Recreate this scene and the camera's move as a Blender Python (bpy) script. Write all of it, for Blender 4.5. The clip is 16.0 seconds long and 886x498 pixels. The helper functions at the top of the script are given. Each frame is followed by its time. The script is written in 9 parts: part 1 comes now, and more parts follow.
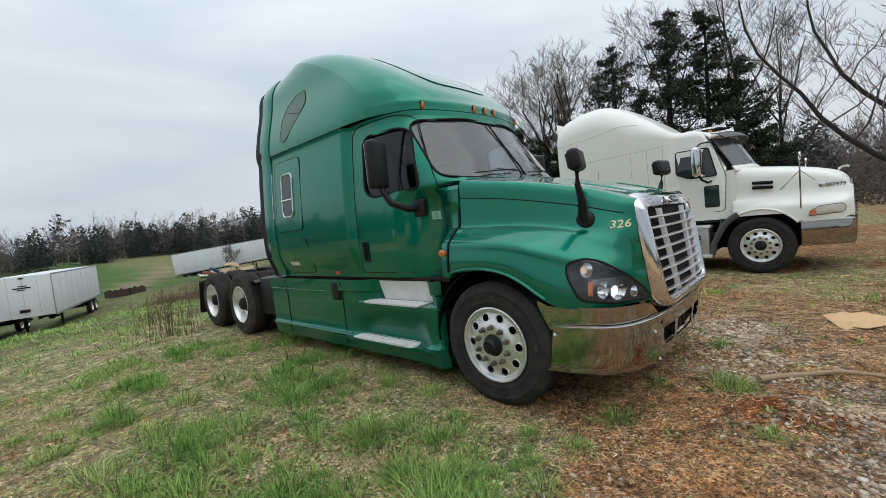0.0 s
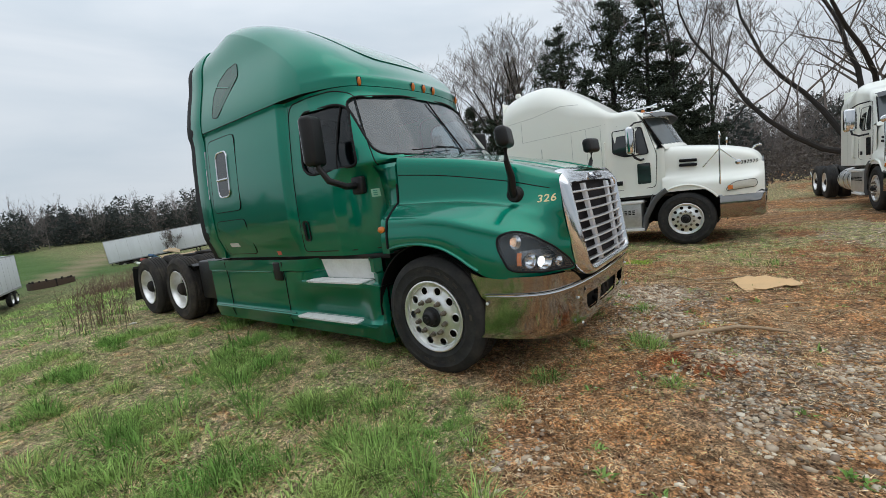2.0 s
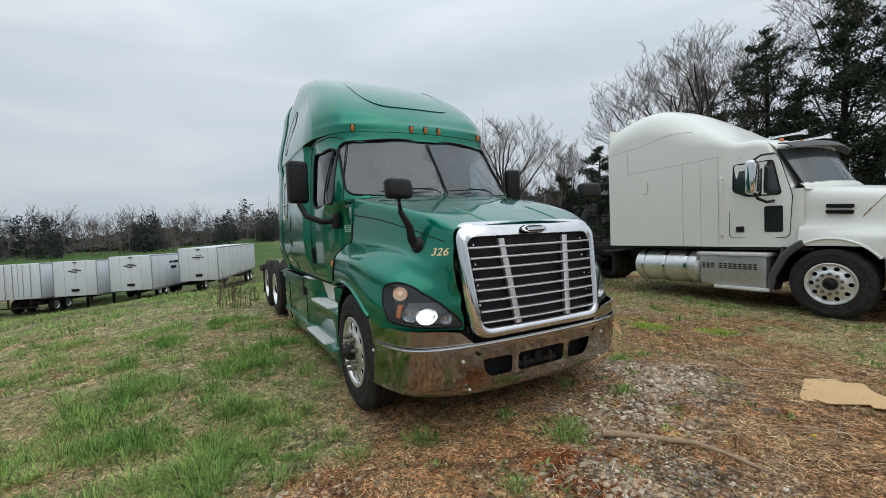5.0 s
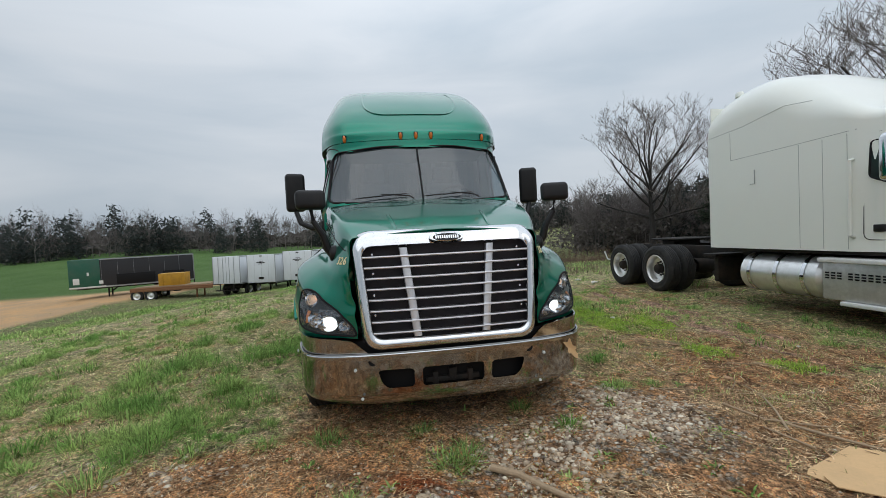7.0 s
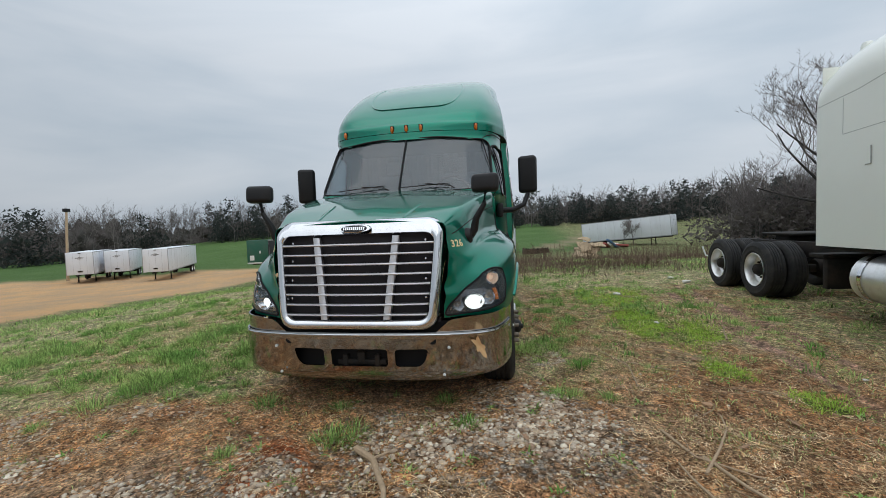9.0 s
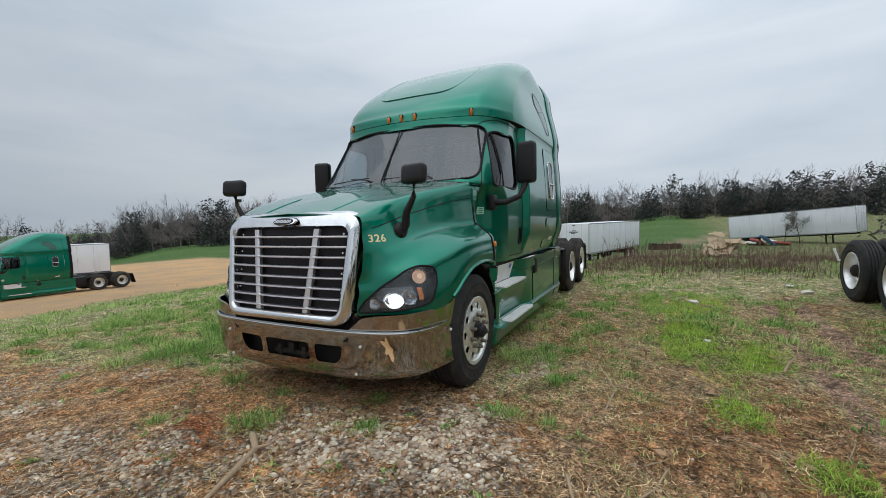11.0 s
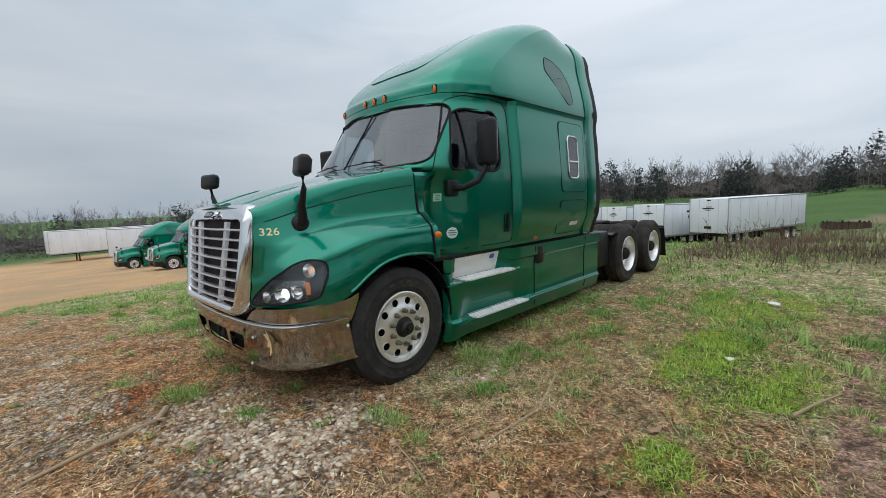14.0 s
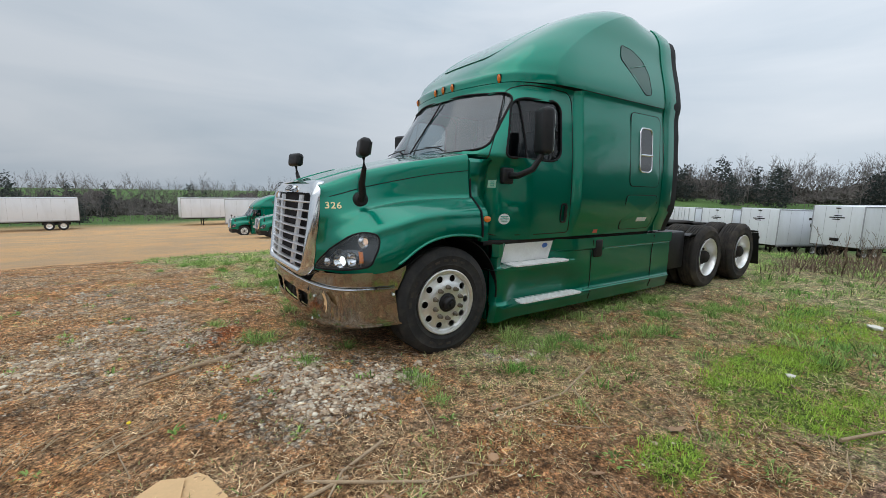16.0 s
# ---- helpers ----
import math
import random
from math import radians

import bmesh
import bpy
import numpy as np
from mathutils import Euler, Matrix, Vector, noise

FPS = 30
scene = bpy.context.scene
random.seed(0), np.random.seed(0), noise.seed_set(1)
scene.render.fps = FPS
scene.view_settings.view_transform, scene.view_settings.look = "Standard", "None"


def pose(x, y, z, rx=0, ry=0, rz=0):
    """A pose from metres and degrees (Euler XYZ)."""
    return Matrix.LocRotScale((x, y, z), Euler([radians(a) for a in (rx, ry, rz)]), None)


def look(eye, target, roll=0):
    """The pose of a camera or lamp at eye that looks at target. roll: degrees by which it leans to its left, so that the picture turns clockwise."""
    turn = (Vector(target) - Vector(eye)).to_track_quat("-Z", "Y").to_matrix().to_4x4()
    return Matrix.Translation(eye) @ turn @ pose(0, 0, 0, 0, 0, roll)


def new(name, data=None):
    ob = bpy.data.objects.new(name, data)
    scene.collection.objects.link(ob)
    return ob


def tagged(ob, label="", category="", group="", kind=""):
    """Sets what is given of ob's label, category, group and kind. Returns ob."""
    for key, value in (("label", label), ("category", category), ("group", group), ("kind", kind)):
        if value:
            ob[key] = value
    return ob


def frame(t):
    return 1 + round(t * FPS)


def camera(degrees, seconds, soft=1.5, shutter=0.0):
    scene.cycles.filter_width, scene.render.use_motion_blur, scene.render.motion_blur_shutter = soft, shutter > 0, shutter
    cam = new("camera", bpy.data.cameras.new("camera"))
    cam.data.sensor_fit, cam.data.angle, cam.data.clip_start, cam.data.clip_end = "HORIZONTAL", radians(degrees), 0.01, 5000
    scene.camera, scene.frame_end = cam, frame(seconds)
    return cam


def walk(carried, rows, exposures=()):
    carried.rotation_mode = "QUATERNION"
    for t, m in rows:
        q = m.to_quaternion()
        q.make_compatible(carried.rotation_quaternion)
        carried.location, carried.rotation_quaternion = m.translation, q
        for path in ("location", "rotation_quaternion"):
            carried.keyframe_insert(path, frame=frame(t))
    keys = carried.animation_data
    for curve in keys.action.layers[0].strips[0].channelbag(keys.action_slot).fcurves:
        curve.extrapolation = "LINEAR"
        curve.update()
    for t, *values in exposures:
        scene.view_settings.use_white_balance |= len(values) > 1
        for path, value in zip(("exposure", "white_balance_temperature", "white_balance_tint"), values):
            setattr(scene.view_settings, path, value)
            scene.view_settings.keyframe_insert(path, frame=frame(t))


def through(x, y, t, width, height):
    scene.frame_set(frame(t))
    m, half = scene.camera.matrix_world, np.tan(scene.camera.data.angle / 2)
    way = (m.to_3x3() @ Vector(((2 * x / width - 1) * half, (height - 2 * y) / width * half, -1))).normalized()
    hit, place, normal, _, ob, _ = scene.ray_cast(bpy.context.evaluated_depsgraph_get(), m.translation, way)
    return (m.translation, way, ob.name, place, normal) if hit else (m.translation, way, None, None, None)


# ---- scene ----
cam = camera(93.6, 16.0, soft=0.5)
PATH = [
    (0, (-0.04, 0.055, 1.451), (-1.41, 1.506, 1.331), -6.0),
    (0.5, (-0.037, 0.076, 1.448), (-1.387, 1.546, 1.321), -6.3),
    (1, (-0.042, 0.075, 1.453), (-1.352, 1.578, 1.295), -6.6),
    (1.5, (0.027, 0.095, 1.432), (-1.237, 1.633, 1.24), -6.8),
    (2, (0.129, 0.078, 1.405), (-1.083, 1.65, 1.168), -6.8),
    (2.5, (0.276, 0.028, 1.408), (-0.98, 1.568, 1.179), -6.2),
    (3, (0.58, 0.199, 1.43), (-0.814, 1.624, 1.26), -4.9),
    (3.5, (0.768, 0.457, 1.435), (-0.73, 1.775, 1.3), -3.8),
    (4, (0.941, 0.823, 1.478), (-0.641, 2.04, 1.364), -3.1),
    (4.2, (1.036, 0.967, 1.471), (-0.576, 2.146, 1.358), -2.8),
    (6.3, (1.944, 2.729, 1.475), (0.017, 3.259, 1.414), -2.9),
    (6.5, (1.944, 2.89, 1.469), (0.0, 3.355, 1.399), -2.9),
    (7, (1.994, 3.302, 1.483), (0.019, 3.612, 1.41), -2.9),
    (7.5, (2.096, 3.739, 1.481), (0.104, 3.898, 1.399), -2.6),
    (8, (2.054, 4.159, 1.445), (0.056, 4.166, 1.355), -2.5),
    (8.5, (2.06, 4.573, 1.424), (0.069, 4.419, 1.328), -2.4),
    (9, (2.049, 4.988, 1.447), (0.079, 4.658, 1.343), -2.1),
    (9.2, (1.989, 5.101, 1.426), (0.031, 4.708, 1.321), -2.2),
    (11.3, (1.267, 6.586, 1.439), (-0.481, 5.625, 1.292), -1.1),
    (11.5, (1.194, 6.731, 1.461), (-0.529, 5.729, 1.303), -1.0),
    (12, (1.021, 6.962, 1.467), (-0.651, 5.88, 1.288), -1.1),
    (12.5, (0.788, 7.166, 1.489), (-0.84, 6.021, 1.292), -1.2),
    (13, (0.583, 7.435, 1.483), (-1.001, 6.232, 1.27), -1.5),
    (13.5, (0.389, 7.576, 1.491), (-1.125, 6.289, 1.267), -1.8),
    (14, (0.181, 7.607, 1.494), (-1.247, 6.224, 1.268), -2.2),
    (14.5, (0.084, 7.726, 1.485), (-1.174, 6.188, 1.255), -2.9),
    (15, (0.008, 7.856, 1.507), (-1.105, 6.213, 1.26), -1.1),
    (15.5, (0.017, 7.912, 1.47), (-1.084, 6.265, 1.197), 0.6),
    (16, (0.094, 7.975, 1.462), (-1.03, 6.345, 1.184), 1.1),
]
# the phone's own metering: seconds, stops, kelvin
LIGHT_METER = ((0.0, 0.05, 6350), (2.3, 0.06, 6350), (3.5, 0.02, 6350), (6.5, -0.12, 6300), (9.0, -0.10, 6250), (12.0, 0.05, 6250), (16.0, 0.15, 6250))
walk(cam, [(t, look(eye, target, roll)) for t, eye, target, roll in PATH],
     exposures=[(t, stops, kelvin, 10) for t, stops, kelvin in LIGHT_METER])

from mathutils.bvhtree import BVHTree

# ---- world and sun: an overcast afternoon ----
world = bpy.data.worlds.new("overcast_sky")
scene.world = world
world.use_nodes = True
wn, wl = world.node_tree.nodes, world.node_tree.links
wn.clear()
w_out = wn.new("ShaderNodeOutputWorld")
sky = wn.new("ShaderNodeTexSky")
sky.sky_type = "NISHITA"
sky.sun_disc = False
sky.sun_elevation = radians(48)
sky.sun_rotation = radians(60)
sky.dust_density = 6.0
sky.air_density = 1.2
bg_sky = wn.new("ShaderNodeBackground")
bg_sky.inputs["Strength"].default_value = 0.05
wl.new(sky.outputs[0], bg_sky.inputs["Color"])
w_co = wn.new("ShaderNodeTexCoord")
w_map = wn.new("ShaderNodeMapping")
w_map.inputs["Scale"].default_value = (1.0, 1.0, 4.5)
wl.new(w_co.outputs["Generated"], w_map.inputs["Vector"])
w_noise = wn.new("ShaderNodeTexNoise")
w_noise.inputs["Scale"].default_value = 1.6
w_noise.inputs["Detail"].default_value = 5.0
w_noise.inputs["Roughness"].default_value = 0.48
w_noise.inputs["Distortion"].default_value = 0.4
wl.new(w_map.outputs[0], w_noise.inputs["Vector"])
w_ramp = wn.new("ShaderNodeValToRGB")
w_ramp.color_ramp.elements[0].position = 0.34
w_ramp.color_ramp.elements[0].color = (0.60, 0.68, 0.75, 1)
w_ramp.color_ramp.elements[1].position = 0.64
w_ramp.color_ramp.elements[1].color = (0.80, 0.845, 0.885, 1)
wl.new(w_noise.outputs[0], w_ramp.inputs[0])
bg_cloud = wn.new("ShaderNodeBackground")
bg_cloud.inputs["Strength"].default_value = 1.0
# the cloud is thinner, and so brighter, towards the sun's side
w_dot = wn.new("ShaderNodeVectorMath")
w_dot.operation = "DOT_PRODUCT"
w_dot.inputs[1].default_value = (-0.75, 0.62, 0.22)
wl.new(w_co.outputs["Generated"], w_dot.inputs[0])
w_side = wn.new("ShaderNodeMapRange")
w_side.inputs["From Min"].default_value, w_side.inputs["From Max"].default_value = -0.8, 0.8
w_side.inputs["To Min"].default_value, w_side.inputs["To Max"].default_value = 0.75, 1.09
wl.new(w_dot.outputs["Value"], w_side.inputs["Value"])
# an overcast sky is brightest overhead
w_sep = wn.new("ShaderNodeSeparateXYZ")
wl.new(w_co.outputs["Generated"], w_sep.inputs[0])
w_up = wn.new("ShaderNodeMapRange")
w_up.inputs["From Min"].default_value, w_up.inputs["From Max"].default_value = 0.35, 1.0
w_up.inputs["To Min"].default_value, w_up.inputs["To Max"].default_value = 1.0, 1.8
wl.new(w_sep.outputs[2], w_up.inputs["Value"])
w_low = wn.new("ShaderNodeMapRange")
w_low.inputs["From Min"].default_value, w_low.inputs["From Max"].default_value = 0.0, 0.34
w_low.inputs["To Min"].default_value, w_low.inputs["To Max"].default_value = 0.84, 1.0
wl.new(w_sep.outputs[2], w_low.inputs["Value"])
w_band = wn.new("ShaderNodeMath")
w_band.operation = "MULTIPLY"
wl.new(w_side.outputs[0], w_band.inputs[0])
wl.new(w_low.outputs[0], w_band.inputs[1])
w_mul = wn.new("ShaderNodeMath")
w_mul.operation = "MULTIPLY"
wl.new(w_band.outputs[0], w_mul.inputs[0])
wl.new(w_up.outputs[0], w_mul.inputs[1])
wl.new(w_mul.outputs[0], bg_cloud.inputs["Strength"])
wl.new(w_ramp.outputs[0], bg_cloud.inputs["Color"])
w_mix = wn.new("ShaderNodeMixShader")
w_mix.inputs[0].default_value = 0.86
wl.new(bg_sky.outputs[0], w_mix.inputs[1])
wl.new(bg_cloud.outputs[0], w_mix.inputs[2])
wl.new(w_mix.outputs[0], w_out.inputs["Surface"])

sun = new("sun", bpy.data.lights.new("sun", "SUN"))
sun.data.energy = 0.6
sun.data.angle = radians(75)
sun.data.color = (1.0, 0.96, 0.9)
sun.matrix_basis = look((9.0, 0.0, 20.0), (-2.0, 3.0, 0.0))


# ---- materials ----
def material(name, colour, rough=0.6, metal=0.0, grain=0.0, scale=20.0, bump=0.0, dirt=None, dirt_scale=2.0,
             dirt_amount=0.5, coat=0.0, spec=0.5, second=None, island=0.0, random=0.0, bump_scale=None, stretch=None):
    """A Principled material: colour varied by grain at a fine scale and by dirt at a broad one, with bump."""
    m = bpy.data.materials.new(name)
    m.use_nodes = True
    n, l = m.node_tree.nodes, m.node_tree.links
    b = n["Principled BSDF"]
    b.inputs["Roughness"].default_value = rough
    b.inputs["Metallic"].default_value = metal
    b.inputs["Coat Weight"].default_value = coat
    b.inputs["Coat Roughness"].default_value = 0.04
    b.inputs["Specular IOR Level"].default_value = spec
    co = n.new("ShaderNodeTexCoord")
    src = co.outputs["Object"]
    if stretch:
        mp = n.new("ShaderNodeMapping")
        mp.inputs["Scale"].default_value = stretch
        l.new(src, mp.inputs["Vector"])
        src = mp.outputs[0]
    base = n.new("ShaderNodeRGB")
    base.outputs[0].default_value = (*colour, 1)
    col = base.outputs[0]

    def mixed(a, bcol, fac):
        x = n.new("ShaderNodeMix")
        x.data_type = "RGBA"
        l.new(fac, x.inputs[0])
        l.new(a, x.inputs[6])
        if isinstance(bcol, tuple):
            x.inputs[7].default_value = (*bcol, 1)
        else:
            l.new(bcol, x.inputs[7])
        return x.outputs[2]

    def tex(sc, detail=4.0, rgh=0.6):
        t = n.new("ShaderNodeTexNoise")
        t.inputs["Scale"].default_value = sc
        t.inputs["Detail"].default_value = detail
        t.inputs["Roughness"].default_value = rgh
        l.new(src, t.inputs["Vector"])
        return t.outputs[0]

    def ramp(v, a, bb, hi=1.0):
        r = n.new("ShaderNodeMapRange")
        r.inputs["From Min"].default_value = a
        r.inputs["From Max"].default_value = bb
        r.inputs["To Max"].default_value = hi
        l.new(v, r.inputs["Value"])
        return r.outputs[0]

    if second:
        col = mixed(col, second, ramp(tex(scale * 0.35), 0.38, 0.62))
    if grain > 0:
        g = ramp(tex(scale, 6.0, 0.7), 0.3, 0.7, grain)
        col = mixed(col, tuple(c * 0.35 for c in colour), g)
    if random > 0:
        oi = n.new("ShaderNodeObjectInfo")
        col = mixed(col, tuple(c * 0.45 for c in colour), ramp(oi.outputs["Random"], 0.0, 1.0, random))
    if island > 0:
        gi = n.new("ShaderNodeNewGeometry")
        col = mixed(col, tuple(c * 0.35 for c in colour), ramp(gi.outputs["Random Per Island"], 0.0, 1.0, island))
    if dirt:
        d = ramp(tex(dirt_scale, 5.0, 0.65), 0.45, 0.75, dirt_amount)
        col = mixed(col, dirt, d)
        rr = n.new("ShaderNodeMapRange")
        rr.inputs["To Min"].default_value = rough
        rr.inputs["To Max"].default_value = min(1.0, rough + 0.35)
        l.new(d, rr.inputs["Value"])
        l.new(rr.outputs[0], b.inputs["Roughness"])
    l.new(col, b.inputs["Base Color"])
    if bump > 0:
        bp = n.new("ShaderNodeBump")
        bp.inputs["Strength"].default_value = bump
        bp.inputs["Distance"].default_value = 0.01
        l.new(tex(bump_scale or scale, 6.0, 0.7), bp.inputs["Height"])
        l.new(bp.outputs[0], b.inputs["Normal"])
    return m


def glass(name, tint, alpha_mix, rough=0.01, milk=0.0):
    """Thin tinted pane: a mix of transmission straight through and gloss."""
    m = bpy.data.materials.new(name)
    m.use_nodes = True
    n, l = m.node_tree.nodes, m.node_tree.links
    n.clear()
    o = n.new("ShaderNodeOutputMaterial")
    t = n.new("ShaderNodeBsdfTransparent")
    t.inputs[0].default_value = (*tint, 1)
    g = n.new("ShaderNodeBsdfGlossy")
    g.inputs["Roughness"].default_value = rough
    lw = n.new("ShaderNodeLayerWeight")
    lw.inputs["Blend"].default_value = 0.5
    f = n.new("ShaderNodeMath")
    f.operation = "POWER"
    f.inputs[1].default_value = 4.0
    l.new(lw.outputs["Facing"], f.inputs[0])
    r = n.new("ShaderNodeMapRange")
    r.inputs["To Min"].default_value = alpha_mix
    r.inputs["To Max"].default_value = 1.0
    l.new(f.outputs[0], r.inputs["Value"])
    x = n.new("ShaderNodeMixShader")
    l.new(r.outputs[0], x.inputs[0])
    l.new(t.outputs[0], x.inputs[1])
    l.new(g.outputs[0], x.inputs[2])
    df = n.new("ShaderNodeBsdfDiffuse")
    df.inputs[0].default_value = (0.55, 0.71, 0.80, 1)
    mk = n.new("ShaderNodeMixShader")
    mk.inputs[0].default_value = milk
    l.new(x.outputs[0], mk.inputs[1])
    l.new(df.outputs[0], mk.inputs[2])
    l.new(mk.outputs[0], o.inputs["Surface"])
    return m


def leafy(name, colour, second, island=0.5, through=0.35, scale=6.0):
    """Thin leaves and blades: diffuse, with some light passing through; each blade its own shade."""
    m = bpy.data.materials.new(name)
    m.use_nodes = True
    n, l = m.node_tree.nodes, m.node_tree.links
    n.clear()
    o = n.new("ShaderNodeOutputMaterial")
    gi = n.new("ShaderNodeNewGeometry")
    co = n.new("ShaderNodeTexCoord")
    t = n.new("ShaderNodeTexNoise")
    t.inputs["Scale"].default_value = scale
    t.inputs["Detail"].default_value = 3.0
    l.new(co.outputs["Object"], t.inputs["Vector"])
    r = n.new("ShaderNodeMapRange")
    r.inputs["From Min"].default_value, r.inputs["From Max"].default_value = 0.38, 0.62
    l.new(t.outputs[0], r.inputs["Value"])
    a = n.new("ShaderNodeMix")
    a.data_type = "RGBA"
    l.new(r.outputs[0], a.inputs[0])
    a.inputs[6].default_value, a.inputs[7].default_value = (*colour, 1), (*second, 1)
    k = n.new("ShaderNodeMapRange")
    k.inputs["To Min"].default_value, k.inputs["To Max"].default_value = 1.0 - island, 1.0 + island
    l.new(gi.outputs["Random Per Island"], k.inputs["Value"])
    sc = n.new("ShaderNodeVectorMath")
    sc.operation = "SCALE"
    l.new(a.outputs[2], sc.inputs[0])
    l.new(k.outputs[0], sc.inputs["Scale"])
    d = n.new("ShaderNodeBsdfDiffuse")
    tr = n.new("ShaderNodeBsdfTranslucent")
    l.new(sc.outputs[0], d.inputs["Color"])
    l.new(sc.outputs[0], tr.inputs["Color"])
    x = n.new("ShaderNodeMixShader")
    x.inputs[0].default_value = through
    l.new(d.outputs[0], x.inputs[1])
    l.new(tr.outputs[0], x.inputs[2])
    l.new(x.outputs[0], o.inputs["Surface"])
    return m


def pebbles(name):
    """Gravel of many colours: every stone its own, from grey and buff to brown and near white."""
    m = material(name, (0.6, 0.5, 0.4), 0.85, grain=0.0, bump=0.3, scale=60)
    n, l = m.node_tree.nodes, m.node_tree.links
    gi = n.new("ShaderNodeNewGeometry")
    cr = n.new("ShaderNodeValToRGB")
    e = cr.color_ramp.elements
    e[0].position, e[0].color = 0.0, (0.20, 0.15, 0.11, 1)
    e[1].position, e[1].color = 1.0, (0.80, 0.72, 0.58, 1)
    for q, c in ((0.15, (0.36, 0.24, 0.15)), (0.35, (0.50, 0.38, 0.26)), (0.5, (0.44, 0.37, 0.29)), (0.64, (0.62, 0.47, 0.31)), (0.74, (0.52, 0.45, 0.35)), (0.86, (0.68, 0.57, 0.42))):
        k = e.new(q)
        k.color = (*c, 1)
    l.new(gi.outputs["Random Per Island"], cr.inputs[0])
    nz = n.new("ShaderNodeTexNoise")
    nz.inputs["Scale"].default_value = 55.0
    rg = n.new("ShaderNodeMapRange")
    rg.inputs["From Min"].default_value, rg.inputs["From Max"].default_value = 0.3, 0.7
    rg.inputs["To Min"].default_value, rg.inputs["To Max"].default_value = 0.7, 1.2
    l.new(nz.outputs[0], rg.inputs["Value"])
    sc = n.new("ShaderNodeVectorMath")
    sc.operation = "SCALE"
    l.new(cr.outputs[0], sc.inputs[0])
    l.new(rg.outputs[0], sc.inputs["Scale"])
    l.new(sc.outputs[0], n["Principled BSDF"].inputs["Base Color"])
    return m


def glow(name, colour, strength):
    m = bpy.data.materials.new(name)
    m.use_nodes = True
    b = m.node_tree.nodes["Principled BSDF"]
    b.inputs["Base Color"].default_value = (*colour, 1)
    b.inputs["Emission Color"].default_value = (*colour, 1)
    b.inputs["Emission Strength"].default_value = strength
    b.inputs["Roughness"].default_value = 0.2
    return m


M_GREEN = material("green_truck_paint", (0.002, 0.200, 0.126), 0.34, 0.82, grain=0.06, scale=700, coat=1.0, spec=0.0,
                   dirt=(0.006, 0.19, 0.12), dirt_scale=1.4, dirt_amount=0.12)
M_SCREEN = material("insect_screen_mesh", (0.045, 0.042, 0.046), 0.9, grain=0.4, scale=180, bump=0.2, spec=0.1)
M_CHROME = material("chrome", (0.74, 0.755, 0.775), 0.07, 1.0, dirt=(0.52, 0.50, 0.47), dirt_scale=6, dirt_amount=0.25)
M_BAR = material("satin_chrome_bar", (0.78, 0.78, 0.80), 0.36, 1.0, grain=0.1, scale=60)
M_BUMPER = material("polished_bumper_steel", (0.39, 0.38, 0.365), 0.025, 1.0, dirt=(0.30, 0.25, 0.20), dirt_scale=7,
                    dirt_amount=0.18, bump=0.10, bump_scale=6)
M_ALU = material("brushed_aluminium_wheel", (0.90, 0.90, 0.885), 0.33, 0.85, grain=0.12, scale=60, dirt=(0.52, 0.49, 0.45),
                 dirt_scale=9, dirt_amount=0.4)
M_TREAD = material("dull_step_aluminium", (0.86, 0.86, 0.84), 0.42, 0.12, grain=0.15, scale=90, dirt=(0.52, 0.50, 0.46),
                   dirt_scale=8, dirt_amount=0.4, bump=0.2)
M_RUBBER = material("tyre_rubber", (0.028, 0.028, 0.028), 0.72, grain=0.4, scale=45, dirt=(0.10, 0.088, 0.075),
                    dirt_scale=6, dirt_amount=0.45, bump=0.2, spec=0.25)
M_TYRE_RED = material("dusty_tyre_rubber", (0.035, 0.032, 0.03), 0.85, grain=0.3, scale=60, dirt=(0.15, 0.12, 0.09),
                      dirt_scale=4, dirt_amount=0.5, bump=0.2, spec=0.25)
M_BLACK = material("black_moulded_plastic", (0.013, 0.013, 0.014), 0.42, grain=0.2, scale=120, dirt=(0.04, 0.037, 0.034),
                   dirt_scale=4, dirt_amount=0.3, bump=0.08, spec=0.3)
M_SEAL = material("black_rubber_seal", (0.010, 0.010, 0.011), 0.6, grain=0.2, scale=80, spec=0.2)
M_DARK = material("dark_chassis_steel", (0.02, 0.019, 0.018), 0.7, grain=0.4, scale=30, dirt=(0.09, 0.06, 0.04),
                  dirt_scale=3, dirt_amount=0.45, bump=0.3, spec=0.2)
M_INSIDE = material("cab_interior_grey", (0.055, 0.085, 0.10), 0.8, grain=0.3, scale=40, bump=0.1)
M_GLASS = glass("windscreen_glass", (0.38, 0.50, 0.56), 0.13, milk=0.045)
M_TINT = glass("tinted_side_glass", (0.35, 0.38, 0.38), 0.05)
M_LENS = glass("clear_lamp_lens", (0.90, 0.91, 0.92), 0.05, milk=0.035)
M_AMBER = material("amber_lamp_plastic", (0.75, 0.20, 0.02), 0.2, grain=0.3, scale=200, coat=0.6)
M_AMBER_ON = glow("lit_amber_lamp", (1.0, 0.70, 0.48), 0.35)
M_BEAM_ON = glow("lit_headlamp", (0.98, 1.0, 0.94), 1.5)
M_WHITE_TAG = material("white_sticker", (0.75, 0.78, 0.76), 0.5, grain=0.15, scale=50)
M_GREEN_TAG = material("pale_green_sticker", (0.35, 0.65, 0.48), 0.5, grain=0.3, scale=90)
M_RED_TAG = material("red_sticker", (0.6, 0.12, 0.08), 0.5, grain=0.3, scale=90)
M_GOLD = material("gold_leaf_number", (0.86, 0.77, 0.42), 0.4, grain=0.15, scale=80)
